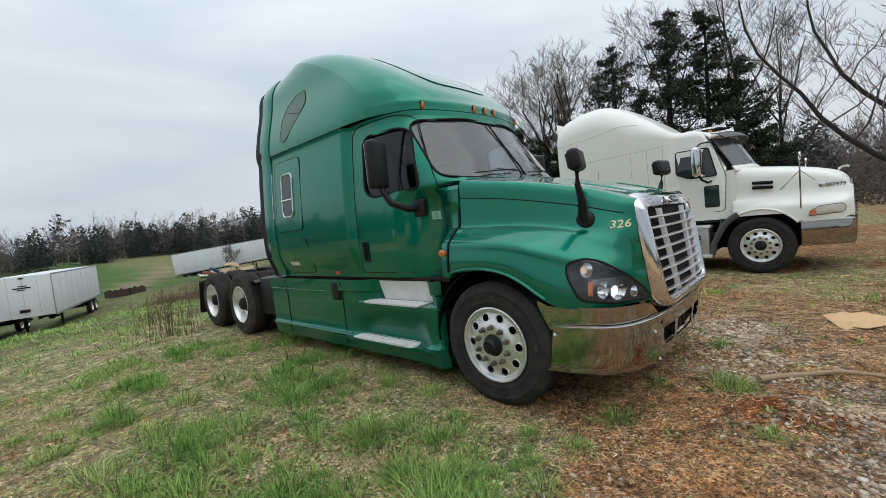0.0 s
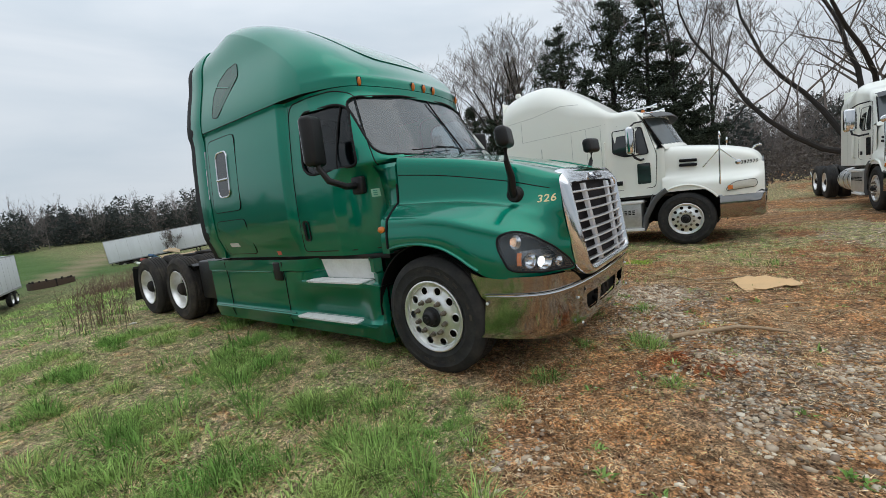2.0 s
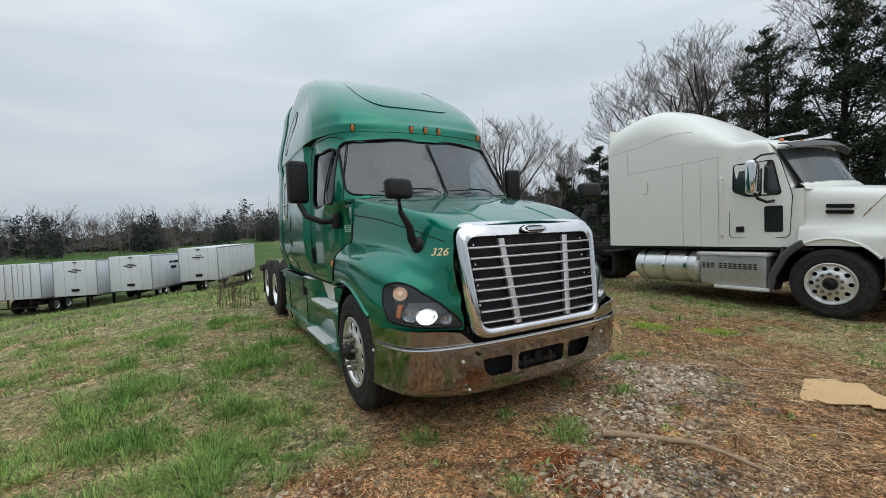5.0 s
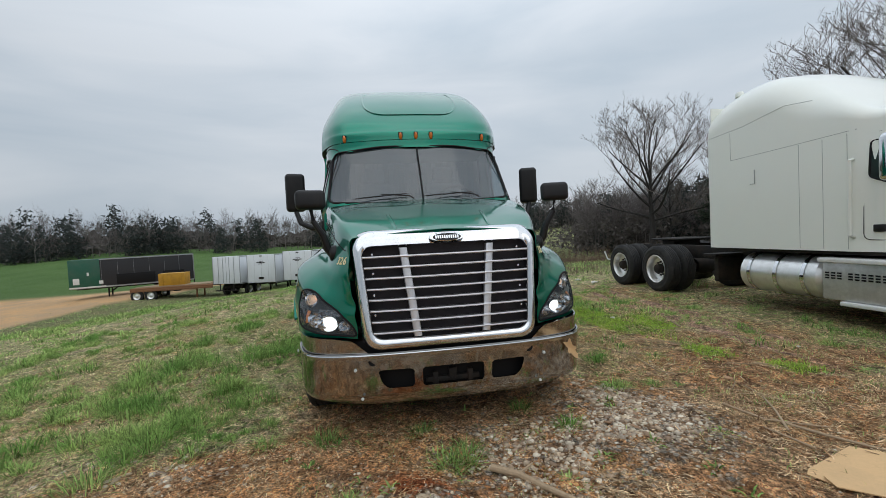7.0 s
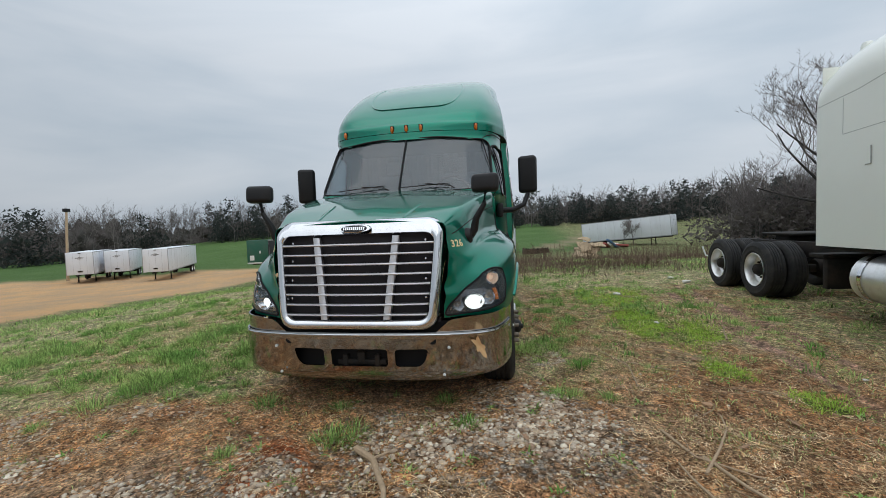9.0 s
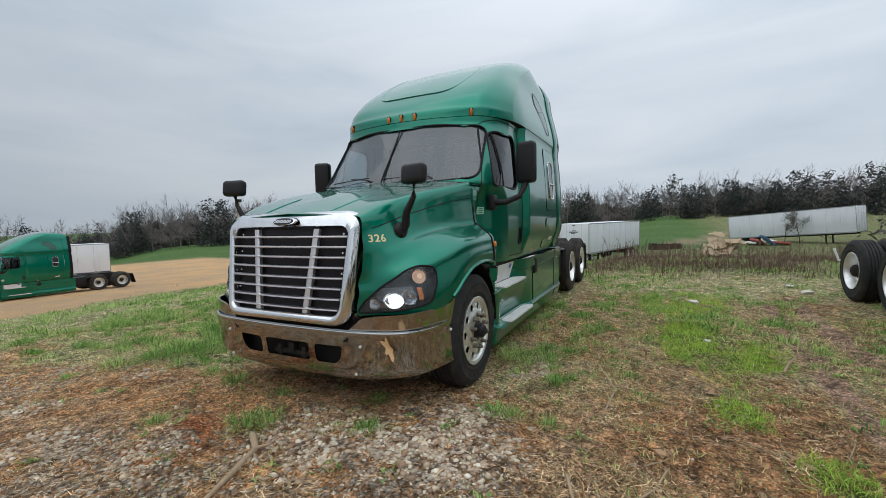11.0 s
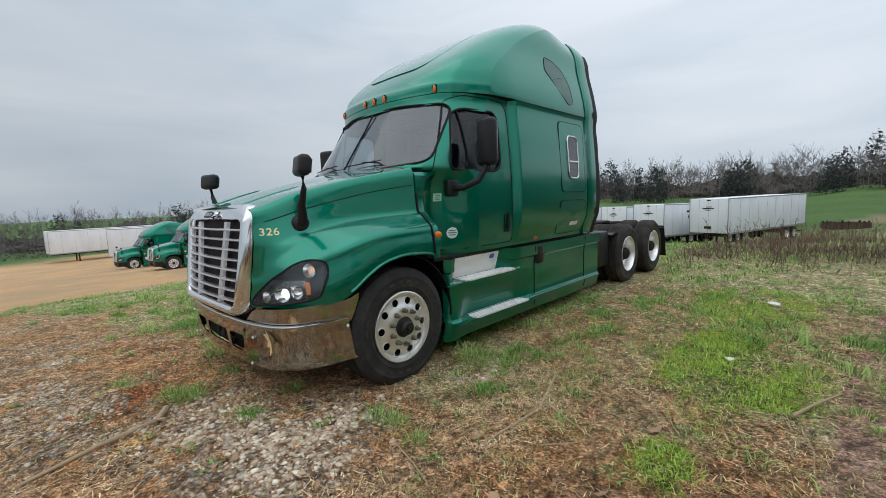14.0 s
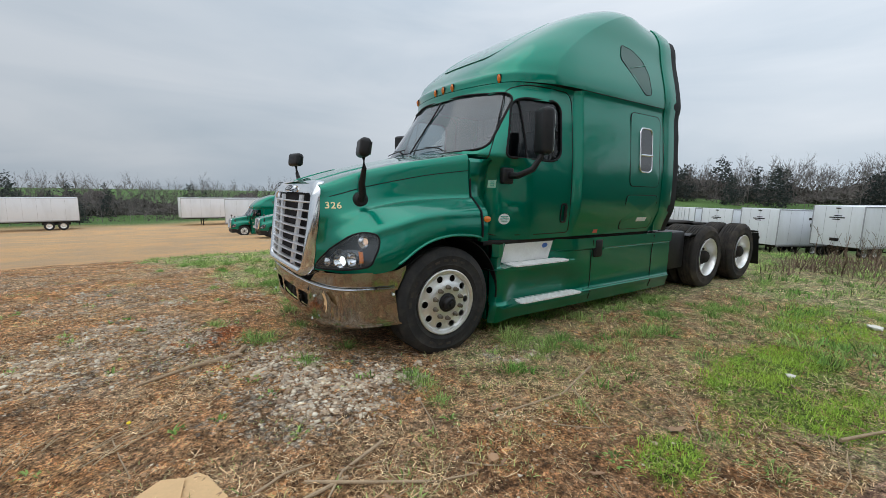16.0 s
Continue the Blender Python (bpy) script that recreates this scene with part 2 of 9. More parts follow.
M_WHITE = material("white_truck_paint", (0.92, 0.94, 0.87), 0.35, 0.0, grain=0.05, scale=300, coat=0.5,
                   dirt=(0.80, 0.80, 0.72), dirt_scale=1.3, dirt_amount=0.15)
M_TRAILER = material("white_trailer_skin", (0.80, 0.83, 0.87), 0.45, grain=0.08, scale=40, dirt=(0.58, 0.59, 0.60),
                     dirt_scale=0.9, dirt_amount=0.5, stretch=(1, 1, 0.35))
M_GREENBOX = material("green_trailer_skin", (0.012, 0.11, 0.07), 0.5, grain=0.2, scale=15, dirt=(0.1, 0.13, 0.1),
                      dirt_scale=1.2, dirt_amount=0.4)
M_TARP = material("black_tarpaulin", (0.022, 0.023, 0.028), 0.65, grain=0.3, scale=12, bump=0.4)
M_YELLOW = material("yellow_painted_steel", (0.58, 0.30, 0.02), 0.5, grain=0.25, scale=15, dirt=(0.25, 0.12, 0.03),
                    dirt_scale=2, dirt_amount=0.5)
M_WOODEN = material("weathered_timber", (0.42, 0.32, 0.2), 0.8, grain=0.5, scale=25, bump=0.4)
M_RUST = material("rusty_orange_steel", (0.27, 0.125, 0.055), 0.75, grain=0.4, scale=14, bump=0.3)
M_PALEWOOD = material("pale_split_timber", (0.62, 0.47, 0.30), 0.8, grain=0.4, scale=14, random=0.5, bump=0.3)
M_BURNT = material("burnt_iron", (0.08, 0.05, 0.035), 0.8, grain=0.4, scale=14, bump=0.3)
M_CARD = material("corrugated_cardboard", (0.72, 0.47, 0.235), 0.85, grain=0.15, scale=60, dirt=(0.5, 0.34, 0.19),
                  dirt_scale=3, dirt_amount=0.5, bump=0.1)
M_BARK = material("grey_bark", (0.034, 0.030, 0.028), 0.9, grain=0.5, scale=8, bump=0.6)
M_TWIG = leafy("bare_twigs", (0.19, 0.165, 0.15), (0.145, 0.125, 0.112), 0.4, 0.05, 1.0)
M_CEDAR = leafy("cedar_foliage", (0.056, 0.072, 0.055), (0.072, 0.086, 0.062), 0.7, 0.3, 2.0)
# far woods: distance haze is put into these colours, paler than the near trees
M_FARTWIG = leafy("haze_paled_bare_wood", (0.21, 0.19, 0.18), (0.165, 0.145, 0.137), 0.25, 0.5, 0.2)
M_FARCEDAR = leafy("haze_paled_cedar_foliage", (0.066, 0.078, 0.074), (0.080, 0.088, 0.080), 0.3, 0.5, 0.3)
M_BRUSH = leafy("brown_brush", (0.155, 0.138, 0.125), (0.115, 0.103, 0.095), 0.3, 0.25, 1.0)
M_BANK = material("dense_wood_mass", (0.15, 0.13, 0.12), 1.0, grain=0.8, scale=2.2, bump=1.0, dirt=(0.06, 0.07, 0.063), dirt_scale=0.09, dirt_amount=0.8, spec=0.0)
M_GRASS = leafy("grass_blades", (0.31, 0.44, 0.14), (0.64, 0.55, 0.28), 0.7, 0.4, 3.0)
M_TUFT = leafy("tussock_grass", (0.215, 0.375, 0.10), (0.42, 0.53, 0.19), 0.7, 0.45, 1.6)
M_BRIGHT = leafy("fresh_grass_blades", (0.46, 0.62, 0.11), (0.35, 0.53, 0.09), 0.4, 0.4, 3.0)
M_STRAW = leafy("dry_straw", (0.76, 0.58, 0.36), (0.54, 0.36, 0.19), 0.75, 0.15, 4.0)
M_CHAFF = leafy("rotted_chaff", (0.30, 0.17, 0.085), (0.18, 0.10, 0.055), 0.6, 0.05, 4.0)
M_WEED = material("dead_weed_stalks", (0.21, 0.15, 0.105), 0.9, island=0.6, spec=0.1)
M_STONE = pebbles("gravel_stones")
M_CLOD = material("dry_soil_crumbs", (0.56, 0.34, 0.19), 0.95, island=0.8, grain=0.3, scale=40, bump=0.3)
M_LEAF = material("dead_oak_leaf", (0.50, 0.31, 0.18), 0.8, island=0.5, grain=0.4, scale=60)
M_STICK = material("fallen_branch_bark", (0.48, 0.35, 0.22), 0.9, grain=0.5, scale=30, bump=0.5)
M_STALK = material("dry_grass_stalk", (0.62, 0.46, 0.28), 0.9, grain=0.3, scale=30, random=0.6)
M_DANDELION = material("yellow_petals", (0.85, 0.62, 0.02), 0.7, grain=0.2, scale=200)
M_LITTER = material("white_plastic_litter", (0.74, 0.71, 0.63), 0.5, grain=0.1, scale=30)


# ---- mesh tools ----
def mesh_of(name, verts, faces, mat, smooth=True, angle=32):
    me = bpy.data.meshes.new(name)
    me.from_pydata([tuple(v) for v in verts], [], faces)
    me.materials.append(mat)
    if smooth:
        me.polygons.foreach_set("use_smooth", [True] * len(me.polygons))
        me.set_sharp_from_angle(angle=radians(angle))
    me.update()
    return me


def thicken(shape, t):
    """Gives a sheet thickness t, with a crisp rim of its own along open edges."""
    v = np.array([tuple(p) for p in shape[0]], float)
    nrm = np.zeros_like(v)
    edges = {}
    for f in shape[1]:
        p = v[list(f)]
        c = np.cross(p[2] - p[0], p[-1] - p[1]) if len(f) > 3 else np.cross(p[1] - p[0], p[2] - p[0])
        nrm[list(f)] += c
        for a, b in zip(f, tuple(f[1:]) + (f[0],)):
            edges[(a, b)] = True
    ln = np.linalg.norm(nrm, axis=1, keepdims=True)
    nrm = nrm / np.where(ln > 1e-12, ln, 1.0)
    n = len(v)
    vs = [v + nrm * t / 2, v - nrm * t / 2]
    fs = [tuple(f) for f in shape[1]] + [tuple(i + n for i in reversed(f)) for f in shape[1]]
    k = 2 * n
    for a, b in edges:
        if (b, a) not in edges:
            vs.append(np.array([vs[0][a], vs[0][b], vs[1][b], vs[1][a]]))
            fs.append((k + 1, k, k + 3, k + 2))
            k += 4
    return np.concatenate(vs).tolist(), fs


def part(name, shape, mat, parent=None, label="", smooth=True, angle=32, solid=0.0):
    """Links a shape (verts, faces) as one mesh object under a thing or a part."""
    if solid:
        shape = thicken(shape, solid)
    ob = new(name, mesh_of(name, shape[0], shape[1], mat, smooth, angle))
    if parent:
        ob.parent = parent
    if label:
        ob["label"] = label
    return ob


def thing(name, label, category, group="", at=None, kind=""):
    ob = new(name)
    if at is not None:
        ob.matrix_basis = at
    return tagged(ob, label, category, group, kind)


def join(*shapes):
    vs, fs = [], []
    for v, f in shapes:
        k = len(vs)
        vs += [tuple(p) for p in v]
        fs += [tuple(i + k for i in q) for q in f]
    return vs, fs


def moved(shape, m):
    return [tuple(m @ Vector(p)) for p in shape[0]], shape[1]


def flipped(shape, side):
    """The shape mirrored to the right-hand side where side is -1."""
    if side > 0:
        return shape
    return [(x, -y, z) for x, y, z in shape[0]], [tuple(reversed(f)) for f in shape[1]]


def sheet(rows, skip=None, wrap=False):
    """A sheet of quads from rows of points; skip(i, j) leaves a quad out."""
    n, m = len(rows), len(rows[0])
    v = [tuple(p) for r in rows for p in r]
    f = []
    for i in range(n - 1):
        for j in range(m if wrap else m - 1):
            if skip and skip(i, j):
                continue
            k = (j + 1) % m
            f.append((i * m + j, i * m + k, (i + 1) * m + k, (i + 1) * m + j))
    return v, f


def tube(path, r, n=8, closed=False, squash=1.0):
    """A round bar along a path; r is a radius or one for each point."""
    pts = [Vector(p) for p in path]
    m = len(pts)
    rows = []
    up = Vector((0.13, 0.21, 1.0)).normalized()
    for i, p in enumerate(pts):
        a = pts[(i - 1) % m] if closed or i > 0 else p
        b = pts[(i + 1) % m] if closed or i < m - 1 else p
        t = (b - a).normalized()
        s = t.cross(up)
        if s.length < 0.05:
            s = t.cross(Vector((1, 0.1, 0)))
        s.normalize()
        w = s.cross(t).normalized()
        rad = r[i] if isinstance(r, (list, tuple)) else r
        rows.append([p + s * (rad * math.cos(q)) + w * (rad * squash * math.sin(q))
                     for q in [2 * math.pi * k / n for k in range(n)]])
    if closed:
        rows.append(rows[0])
    v, f = sheet(rows, wrap=True)
    if not closed:
        f.append(tuple(range(n))[::-1])
        f.append(tuple((m - 1) * n + k for k in range(n)))
    return v, f


def box(x0, x1, y0, y1, z0, z1, bevel=0.0, seg=2):
    bm = bmesh.new()
    bmesh.ops.create_cube(bm, size=1)
    for v in bm.verts:
        v.co = Vector(((x0 + x1) / 2 + v.co.x * (x1 - x0), (y0 + y1) / 2 + v.co.y * (y1 - y0), (z0 + z1) / 2 + v.co.z * (z1 - z0)))
    if bevel:
        bmesh.ops.bevel(bm, geom=bm.edges[:], offset=bevel, segments=seg, profile=0.5, affect="EDGES")
    bm.verts.index_update()
    out = [tuple(v.co) for v in bm.verts], [tuple(v.index for v in f.verts) for f in bm.faces]
    bm.free()
    return out


def lathe(profile, n=40):
    """A body turned round the y axis from (radius, y) pairs."""
    rows = [[(r * math.cos(a), y, r * math.sin(a)) for a in [2 * math.pi * k / n for k in range(n)]] for r, y in profile]
    return sheet(rows, wrap=True)


def prism(outline, y0, y1):
    """A slab with the given (x, z) outline between two y."""
    n = len(outline)
    v = [(x, y0, z) for x, z in outline] + [(x, y1, z) for x, z in outline]
    f = [tuple(range(n)), tuple(range(2 * n - 1, n - 1, -1))]
    f += [(i, i + n, (i + 1) % n + n, (i + 1) % n) for i in range(n)]
    return v, f


def lerp_table(table, x):
    """Piecewise linear lookup in ((x, value), ...), x rising."""
    if x <= table[0][0]:
        return table[0][1]
    for (a, va), (b, vb) in zip(table, table[1:]):
        if x <= b:
            return va + (vb - va) * (x - a) / (b - a)
    return table[-1][1]


def curve_table(table, x):
    """Smooth lookup in ((x, value), ...), x rising (monotone-ish cubic)."""
    n = len(table)
    if x <= table[0][0]:
        return table[0][1]
    if x >= table[-1][0]:
        return table[-1][1]
    for i in range(n - 1):
        a, va = table[i]
        b, vb = table[i + 1]
        if x <= b:
            s0 = (vb - table[i - 1][1]) / (b - table[i - 1][0]) if i > 0 else (vb - va) / (b - a)
            s1 = (table[i + 2][1] - va) / (table[i + 2][0] - a) if i < n - 2 else (vb - va) / (b - a)
            h = b - a
            t = (x - a) / h
            return ((2 * t ** 3 - 3 * t ** 2 + 1) * va + (t ** 3 - 2 * t ** 2 + t) * h * s0
                    + (3 * t ** 2 - 2 * t ** 3) * vb + (t ** 3 - t ** 2) * h * s1)


def smooth01(a, b, x):
    t = min(1.0, max(0.0, (x - a) / (b - a)))
    return t * t * (3 - 2 * t)


def rounded(pts, r, n=5):
    """A closed 2D outline with its corners rounded off by r."""
    out = []
    m = len(pts)
    for i in range(m):
        p, a, b = Vector(pts[i]), Vector(pts[i - 1]), Vector(pts[(i + 1) % m])
        da, db = (a - p), (b - p)
        ra = min(r, da.length * 0.48, db.length * 0.48)
        s, e = p + da.normalized() * ra, p + db.normalized() * ra
        for k in range(n + 1):
            t = k / n
            out.append(tuple((s * (1 - t) ** 2 + p * 2 * t * (1 - t) + e * t * t)))
    return out


def inside(outline, x, z):
    c = False
    n = len(outline)
    for i in range(n):
        x0, z0 = outline[i]
        x1, z1 = outline[i - 1]
        if (z0 > z) != (z1 > z) and x < (x1 - x0) * (z - z0) / (z1 - z0) + x0:
            c = not c
    return c


def disc(outline, put):
    """A filled patch from an outline by rings towards its centre; put maps (x, z) to a place on a surface."""
    n = len(outline)
    cx, cz = sum(p[0] for p in outline) / n, sum(p[1] for p in outline) / n
    rows = []
    for k in (1.0, 0.75, 0.5, 0.25, 0.02):
        rows.append([put(cx + (x - cx) * k, cz + (z - cz) * k) for x, z in outline])
    return sheet(rows, wrap=True)


# ---- the lie of the land ----
def ramp_np(a, b, x):
    t = np.clip((x - a) / (b - a), 0, 1)
    return t * t * (3 - 2 * t)


def land(x, y):
    """Height of the ground: level round the trucks, falling to the lot and the field, rising again far off."""
    x, y = np.asarray(x, float), np.asarray(y, float)
    px = ramp_np(8.0, 44.0, -x)
    py = ramp_np(0.0, 21.0, 1.5 - y)
    k = 0.45 + 0.35 * ramp_np(-10.0, 3.0, -y)
    z = -4.3 * (1 - (1 - k * px) * (1 - 0.48 * py))
    z = z - 2.0 * ramp_np(16.0, 55.0, -y) * ramp_np(-40.0, -8.0, x)
    r = np.hypot(x + 2, y - 4)
    az = np.degrees(np.arctan2(y - 4, x + 2)) % 360
    rise = np.interp(az, (0, 120, 150, 175, 195, 207, 216, 224, 233, 330, 360), (1.0, 1.0, 0.8, 0.68, 0.68, 0.92, 0.85, 0.4, 0.0, 0.0, 1.0))
    z = z + 1.1 * np.exp(-((x + 43) ** 2 + (y + 20) ** 2) / 128.0) - 3.0 * ramp_np(238, 250, az) * ramp_np(320, 300, az) * ramp_np(72, 108, r)
    z = z + rise * (5.6 * ramp_np(62.0, 175.0, r) + 2.0 * ramp_np(170.0, 330.0, r))
    return z


def land_at(x, y):
    return float(land(x, y))


def value_noise(x, y, scale, seed=0):
    """Vectorised value noise, 0 to 1."""
    x, y = np.asarray(x, float) * scale, np.asarray(y, float) * scale
    xi, yi = np.floor(x).astype(np.int64), np.floor(y).astype(np.int64)
    fx, fy = x - xi, y - yi
    fx, fy = fx * fx * (3 - 2 * fx), fy * fy * (3 - 2 * fy)

    def h(a, b):
        q = (a * 374761393 + b * 668265263 + seed * 974711) & 0x7FFFFFFF
        q = ((q ^ (q >> 13)) * 1274126177) & 0x7FFFFFFF
        return ((q ^ (q >> 16)) & 0xFFFF) / 65535.0

    return ((h(xi, yi) * (1 - fx) + h(xi + 1, yi) * fx) * (1 - fy) + (h(xi, yi + 1) * (1 - fx) + h(xi + 1, yi + 1) * fx) * fy)


def blob(x, y, cx, cy, rx, ry, turn=0.0, soft=0.35):
    """A soft-edged patch, 1 inside."""
    c, s = math.cos(turn), math.sin(turn)
    dx, dy = x - cx, y - cy
    u, v = (dx * c + dy * s) / rx, (-dx * s + dy * c) / ry
    d = np.hypot(u, v) + 0.35 * (value_noise(x, y, 2.3, 5) - 0.5)
    return 1 - ramp_np(1 - soft, 1 + soft, d)


def ground_masks(x, y):
    """How much grass, fresh grass, gravel, red clay, sandy lot, far field and mud there is at a place."""
    x, y = np.asarray(x, float), np.asarray(y, float)
    n1 = value_noise(x, y, 0.55, 1)
    n2 = value_noise(x, y, 1.9, 2)
    n3 = value_noise(x, y, 5.0, 3)
    edge = -0.55 - 1.15 * ramp_np(1.2, 3.2, y) + 1.1 * (n1 - 0.5) + 0.7 * (n2 - 0.5)
    side = ramp_np(edge + 0.5, edge - 0.7, x)
    side = np.where(x < edge, np.maximum(side, ramp_np(0.5, -0.7, x - edge)), ramp_np(0.5, -0.7, x - edge))
    beside = ramp_np(6.2, 4.6, y + 0.8 * (n1 - 0.5))
    grass = side * (0.62 + 0.5 * (n2 - 0.4)) * np.maximum(beside, 0.5)
    back = ramp_np(-5.2, -8.0, x + 2.0 * (n1 - 0.5))
    grass = np.maximum(grass, back * (0.45 + 0.5 * n2))
    low = ramp_np(-0.4, -2.2, y + 0.8 * (n1 - 0.5)) * ramp_np(0.6, -0.9, x + 0.1 * y + 0.8 * (n2 - 0.5))
    grass = np.maximum(grass, low * 0.9)
    near_edge = np.interp(x, (-60, -47, -36, -24, -14, -8, -4, 0, 3, 6, 40), (-14, -15, -18.5, -19.5, -18.5, -16.5, -14.8, -10.5, -5.5, -3.0, -2.0))
    far_edge = np.interp(x, (-57, -54, -53, -49, -44, -12, 11, 60), (-14, -24, -42, -53, -62, -69, -64, -64))
    lot = ramp_np(0.6, -0.8, y - near_edge + 1.2 * (n1 - 0.5) + 0.6 * (n2 - 0.5)) * ramp_np(-1.5, 1.5, y - far_edge)
    fld = ramp_np(44.0, 52.0, np.hypot(x + 2, y - 4)) * ramp_np(22.0, 12.0, y)
    yard = ramp_np(6.3, 7.6, y + 1.2 * (n1 - 0.5)) * ramp_np(-9.0, -7.0, x) * ramp_np(0.36, 0.60, 0.6 * n1 + 0.4 * n2)
    grass = np.maximum(grass, 0.5 * yard)
    grass = grass * (1 - lot)
    fld = fld * (1 - lot)
    gravel = np.maximum.reduce([blob(x, y, -1.0, 5.05, 0.85, 0.62, 0.2), blob(x, y, -2.65, 5.28, 0.42, 0.28),
                                0.75 * blob(x, y, 0.65, 3.5, 1.3, 0.9, 0.5), 0.6 * blob(x, y, -0.6, 4.2, 0.7, 0.8),
                                0.55 * blob(x, y, 0.3, 1.2, 1.4, 1.0), 0.5 * blob(x, y, 0.9, -1.2, 1.8, 1.4), 0.8 * blob(x, y, 1.9, 9.8, 1.1, 2.2, 0.2)])
    gravel = gravel * (0.25 + 0.9 * n3) * (0.6 + 0.6 * n2)
    red = np.maximum(blob(x, y, -0.25, 3.45, 0.36, 0.26, 0.3), 0.4 * blob(x, y, 2.5, 9.5, 4.0, 2.5))
    fresh = np.maximum.reduce([blob(x, y, -3.98, 6.98, 0.95, 0.50, 0.12), 0.9 * blob(x, y, -2.2, 6.95, 0.24, 0.13, 0.3),
                               0.7 * blob(x, y, -1.5, 7.28, 0.22, 0.15), 0.5 * blob(x, y, -3.2, 9.1, 0.7, 0.3), 0.55 * blob(x, y, -6.4, 6.8, 1.2, 0.6)])
    mud = np.maximum(blob(x, y, -4.4, 7.84, 2.7, 0.12, -0.075), blob(x, y, -4.7, 8.28, 2.7, 0.12, -0.065))
    return grass, fresh, gravel, red, lot, fld, mud


def ground_lines(lo, hi, dense_lo, dense_hi, step):
    xs = list(np.arange(dense_lo, dense_hi + 1e-6, step))
    g = step
    a = dense_lo
    while a > lo:
        g *= 1.13
        a -= g
        xs.insert(0, a)
    g = step
    b = dense_hi
    while b < hi:
        g *= 1.13
        b += g
        xs.append(b)
    return np.array(xs)


def bumps(x, y):
    """Unevenness of the soil near the trucks."""
    near = ramp_np(30.0, 12.0, np.hypot(x + 2, y - 4))
    z = 0.05 * (value_noise(x, y, 0.8, 11) - 0.5) + 0.035 * (value_noise(x, y, 2.6, 12) - 0.5) + 0.022 * (value_noise(x, y, 7.0, 13) - 0.5) + 0.014 * (value_noise(x, y, 15.0, 14) - 0.5)
    z = z + 0.05 * blob(x, y, -0.25, 3.45, 0.32, 0.22, 0.3, 0.6) + 0.03 * blob(x, y, -1.0, 5.05, 0.8, 0.6, 0.2, 0.6)
    return z * near - 0.012


def surface_at(x, y):
    return land(x, y) + bumps(np.asarray(x, float), np.asarray(y, float))


def build_ground():
    xs = ground_lines(-900, 900, -6.5, 2.2, 0.045)
    ys = ground_lines(-900, 900, -1.5, 9.2, 0.045)
    gx, gy = np.meshgrid(xs, ys, indexing="ij")
    gz = surface_at(gx, gy)
    n, m = gx.shape
    me = bpy.data.meshes.new("ground")
    idx = np.arange(n * m).reshape(n, m)
    quads = np.stack([idx[:-1, :-1], idx[1:, :-1], idx[1:, 1:], idx[:-1, 1:]], -1).reshape(-1, 4)
    me.vertices.add(n * m)
    me.vertices.foreach_set("co", np.stack([gx, gy, gz], -1).ravel())
    me.loops.add(len(quads) * 4)
    me.loops.foreach_set("vertex_index", quads.ravel())
    me.polygons.add(len(quads))
    me.polygons.foreach_set("loop_start", np.arange(len(quads)) * 4)
    me.polygons.foreach_set("use_smooth", np.ones(len(quads), bool))
    me.update(calc_edges=True)
    grass, fresh, gravel, red, lot, fld, mud = ground_masks(gx.ravel(), gy.ravel())
    one = np.ones(n * m)
    dx0, dy0 = gx.ravel(), gy.ravel()
    # soil is darker from about y 6 to y 14, with a ragged edge
    dark_soil = ramp_np(5.2, 6.8, dy0 + 1.4 * (value_noise(dx0, dy0, 0.8, 97) - 0.5)) * ramp_np(-15, -9, dx0) * ramp_np(9, 4, dx0) * ramp_np(16, 12, dy0)
    # a worn track along the edge of the far field
    fx, fy = gx.ravel(), gy.ravel()
    track = (1 - ramp_np(1.2, 2.8, np.abs(fy - (9.5 - 0.33 * (fx + 56)) + 2.0 * (value_noise(fx, fy, 0.15, 95) - 0.5)))) * ramp_np(-50, -58, fx) * ramp_np(-100, -88, fx)
    for name, a, b, c in (("cover", grass, fresh, gravel), ("soil", red, lot, fld), ("dark_soil", dark_soil, dark_soil, dark_soil), ("wet", mud, ramp_np(-8.5, -13.0, gx.ravel() + 1.5 * value_noise(gx.ravel(), gy.ravel(), 0.4, 91)) * (1 - lot), track)):
        at = me.attributes.new(name, "FLOAT_COLOR", "POINT")
        at.data.foreach_set("color", np.stack([a, b, c, one], -1).ravel())
    me.materials.append(ground_material())
    return tagged(new("ground", me), "reddish dirt and patchy grass falling to a field", "ground", kind="structure")


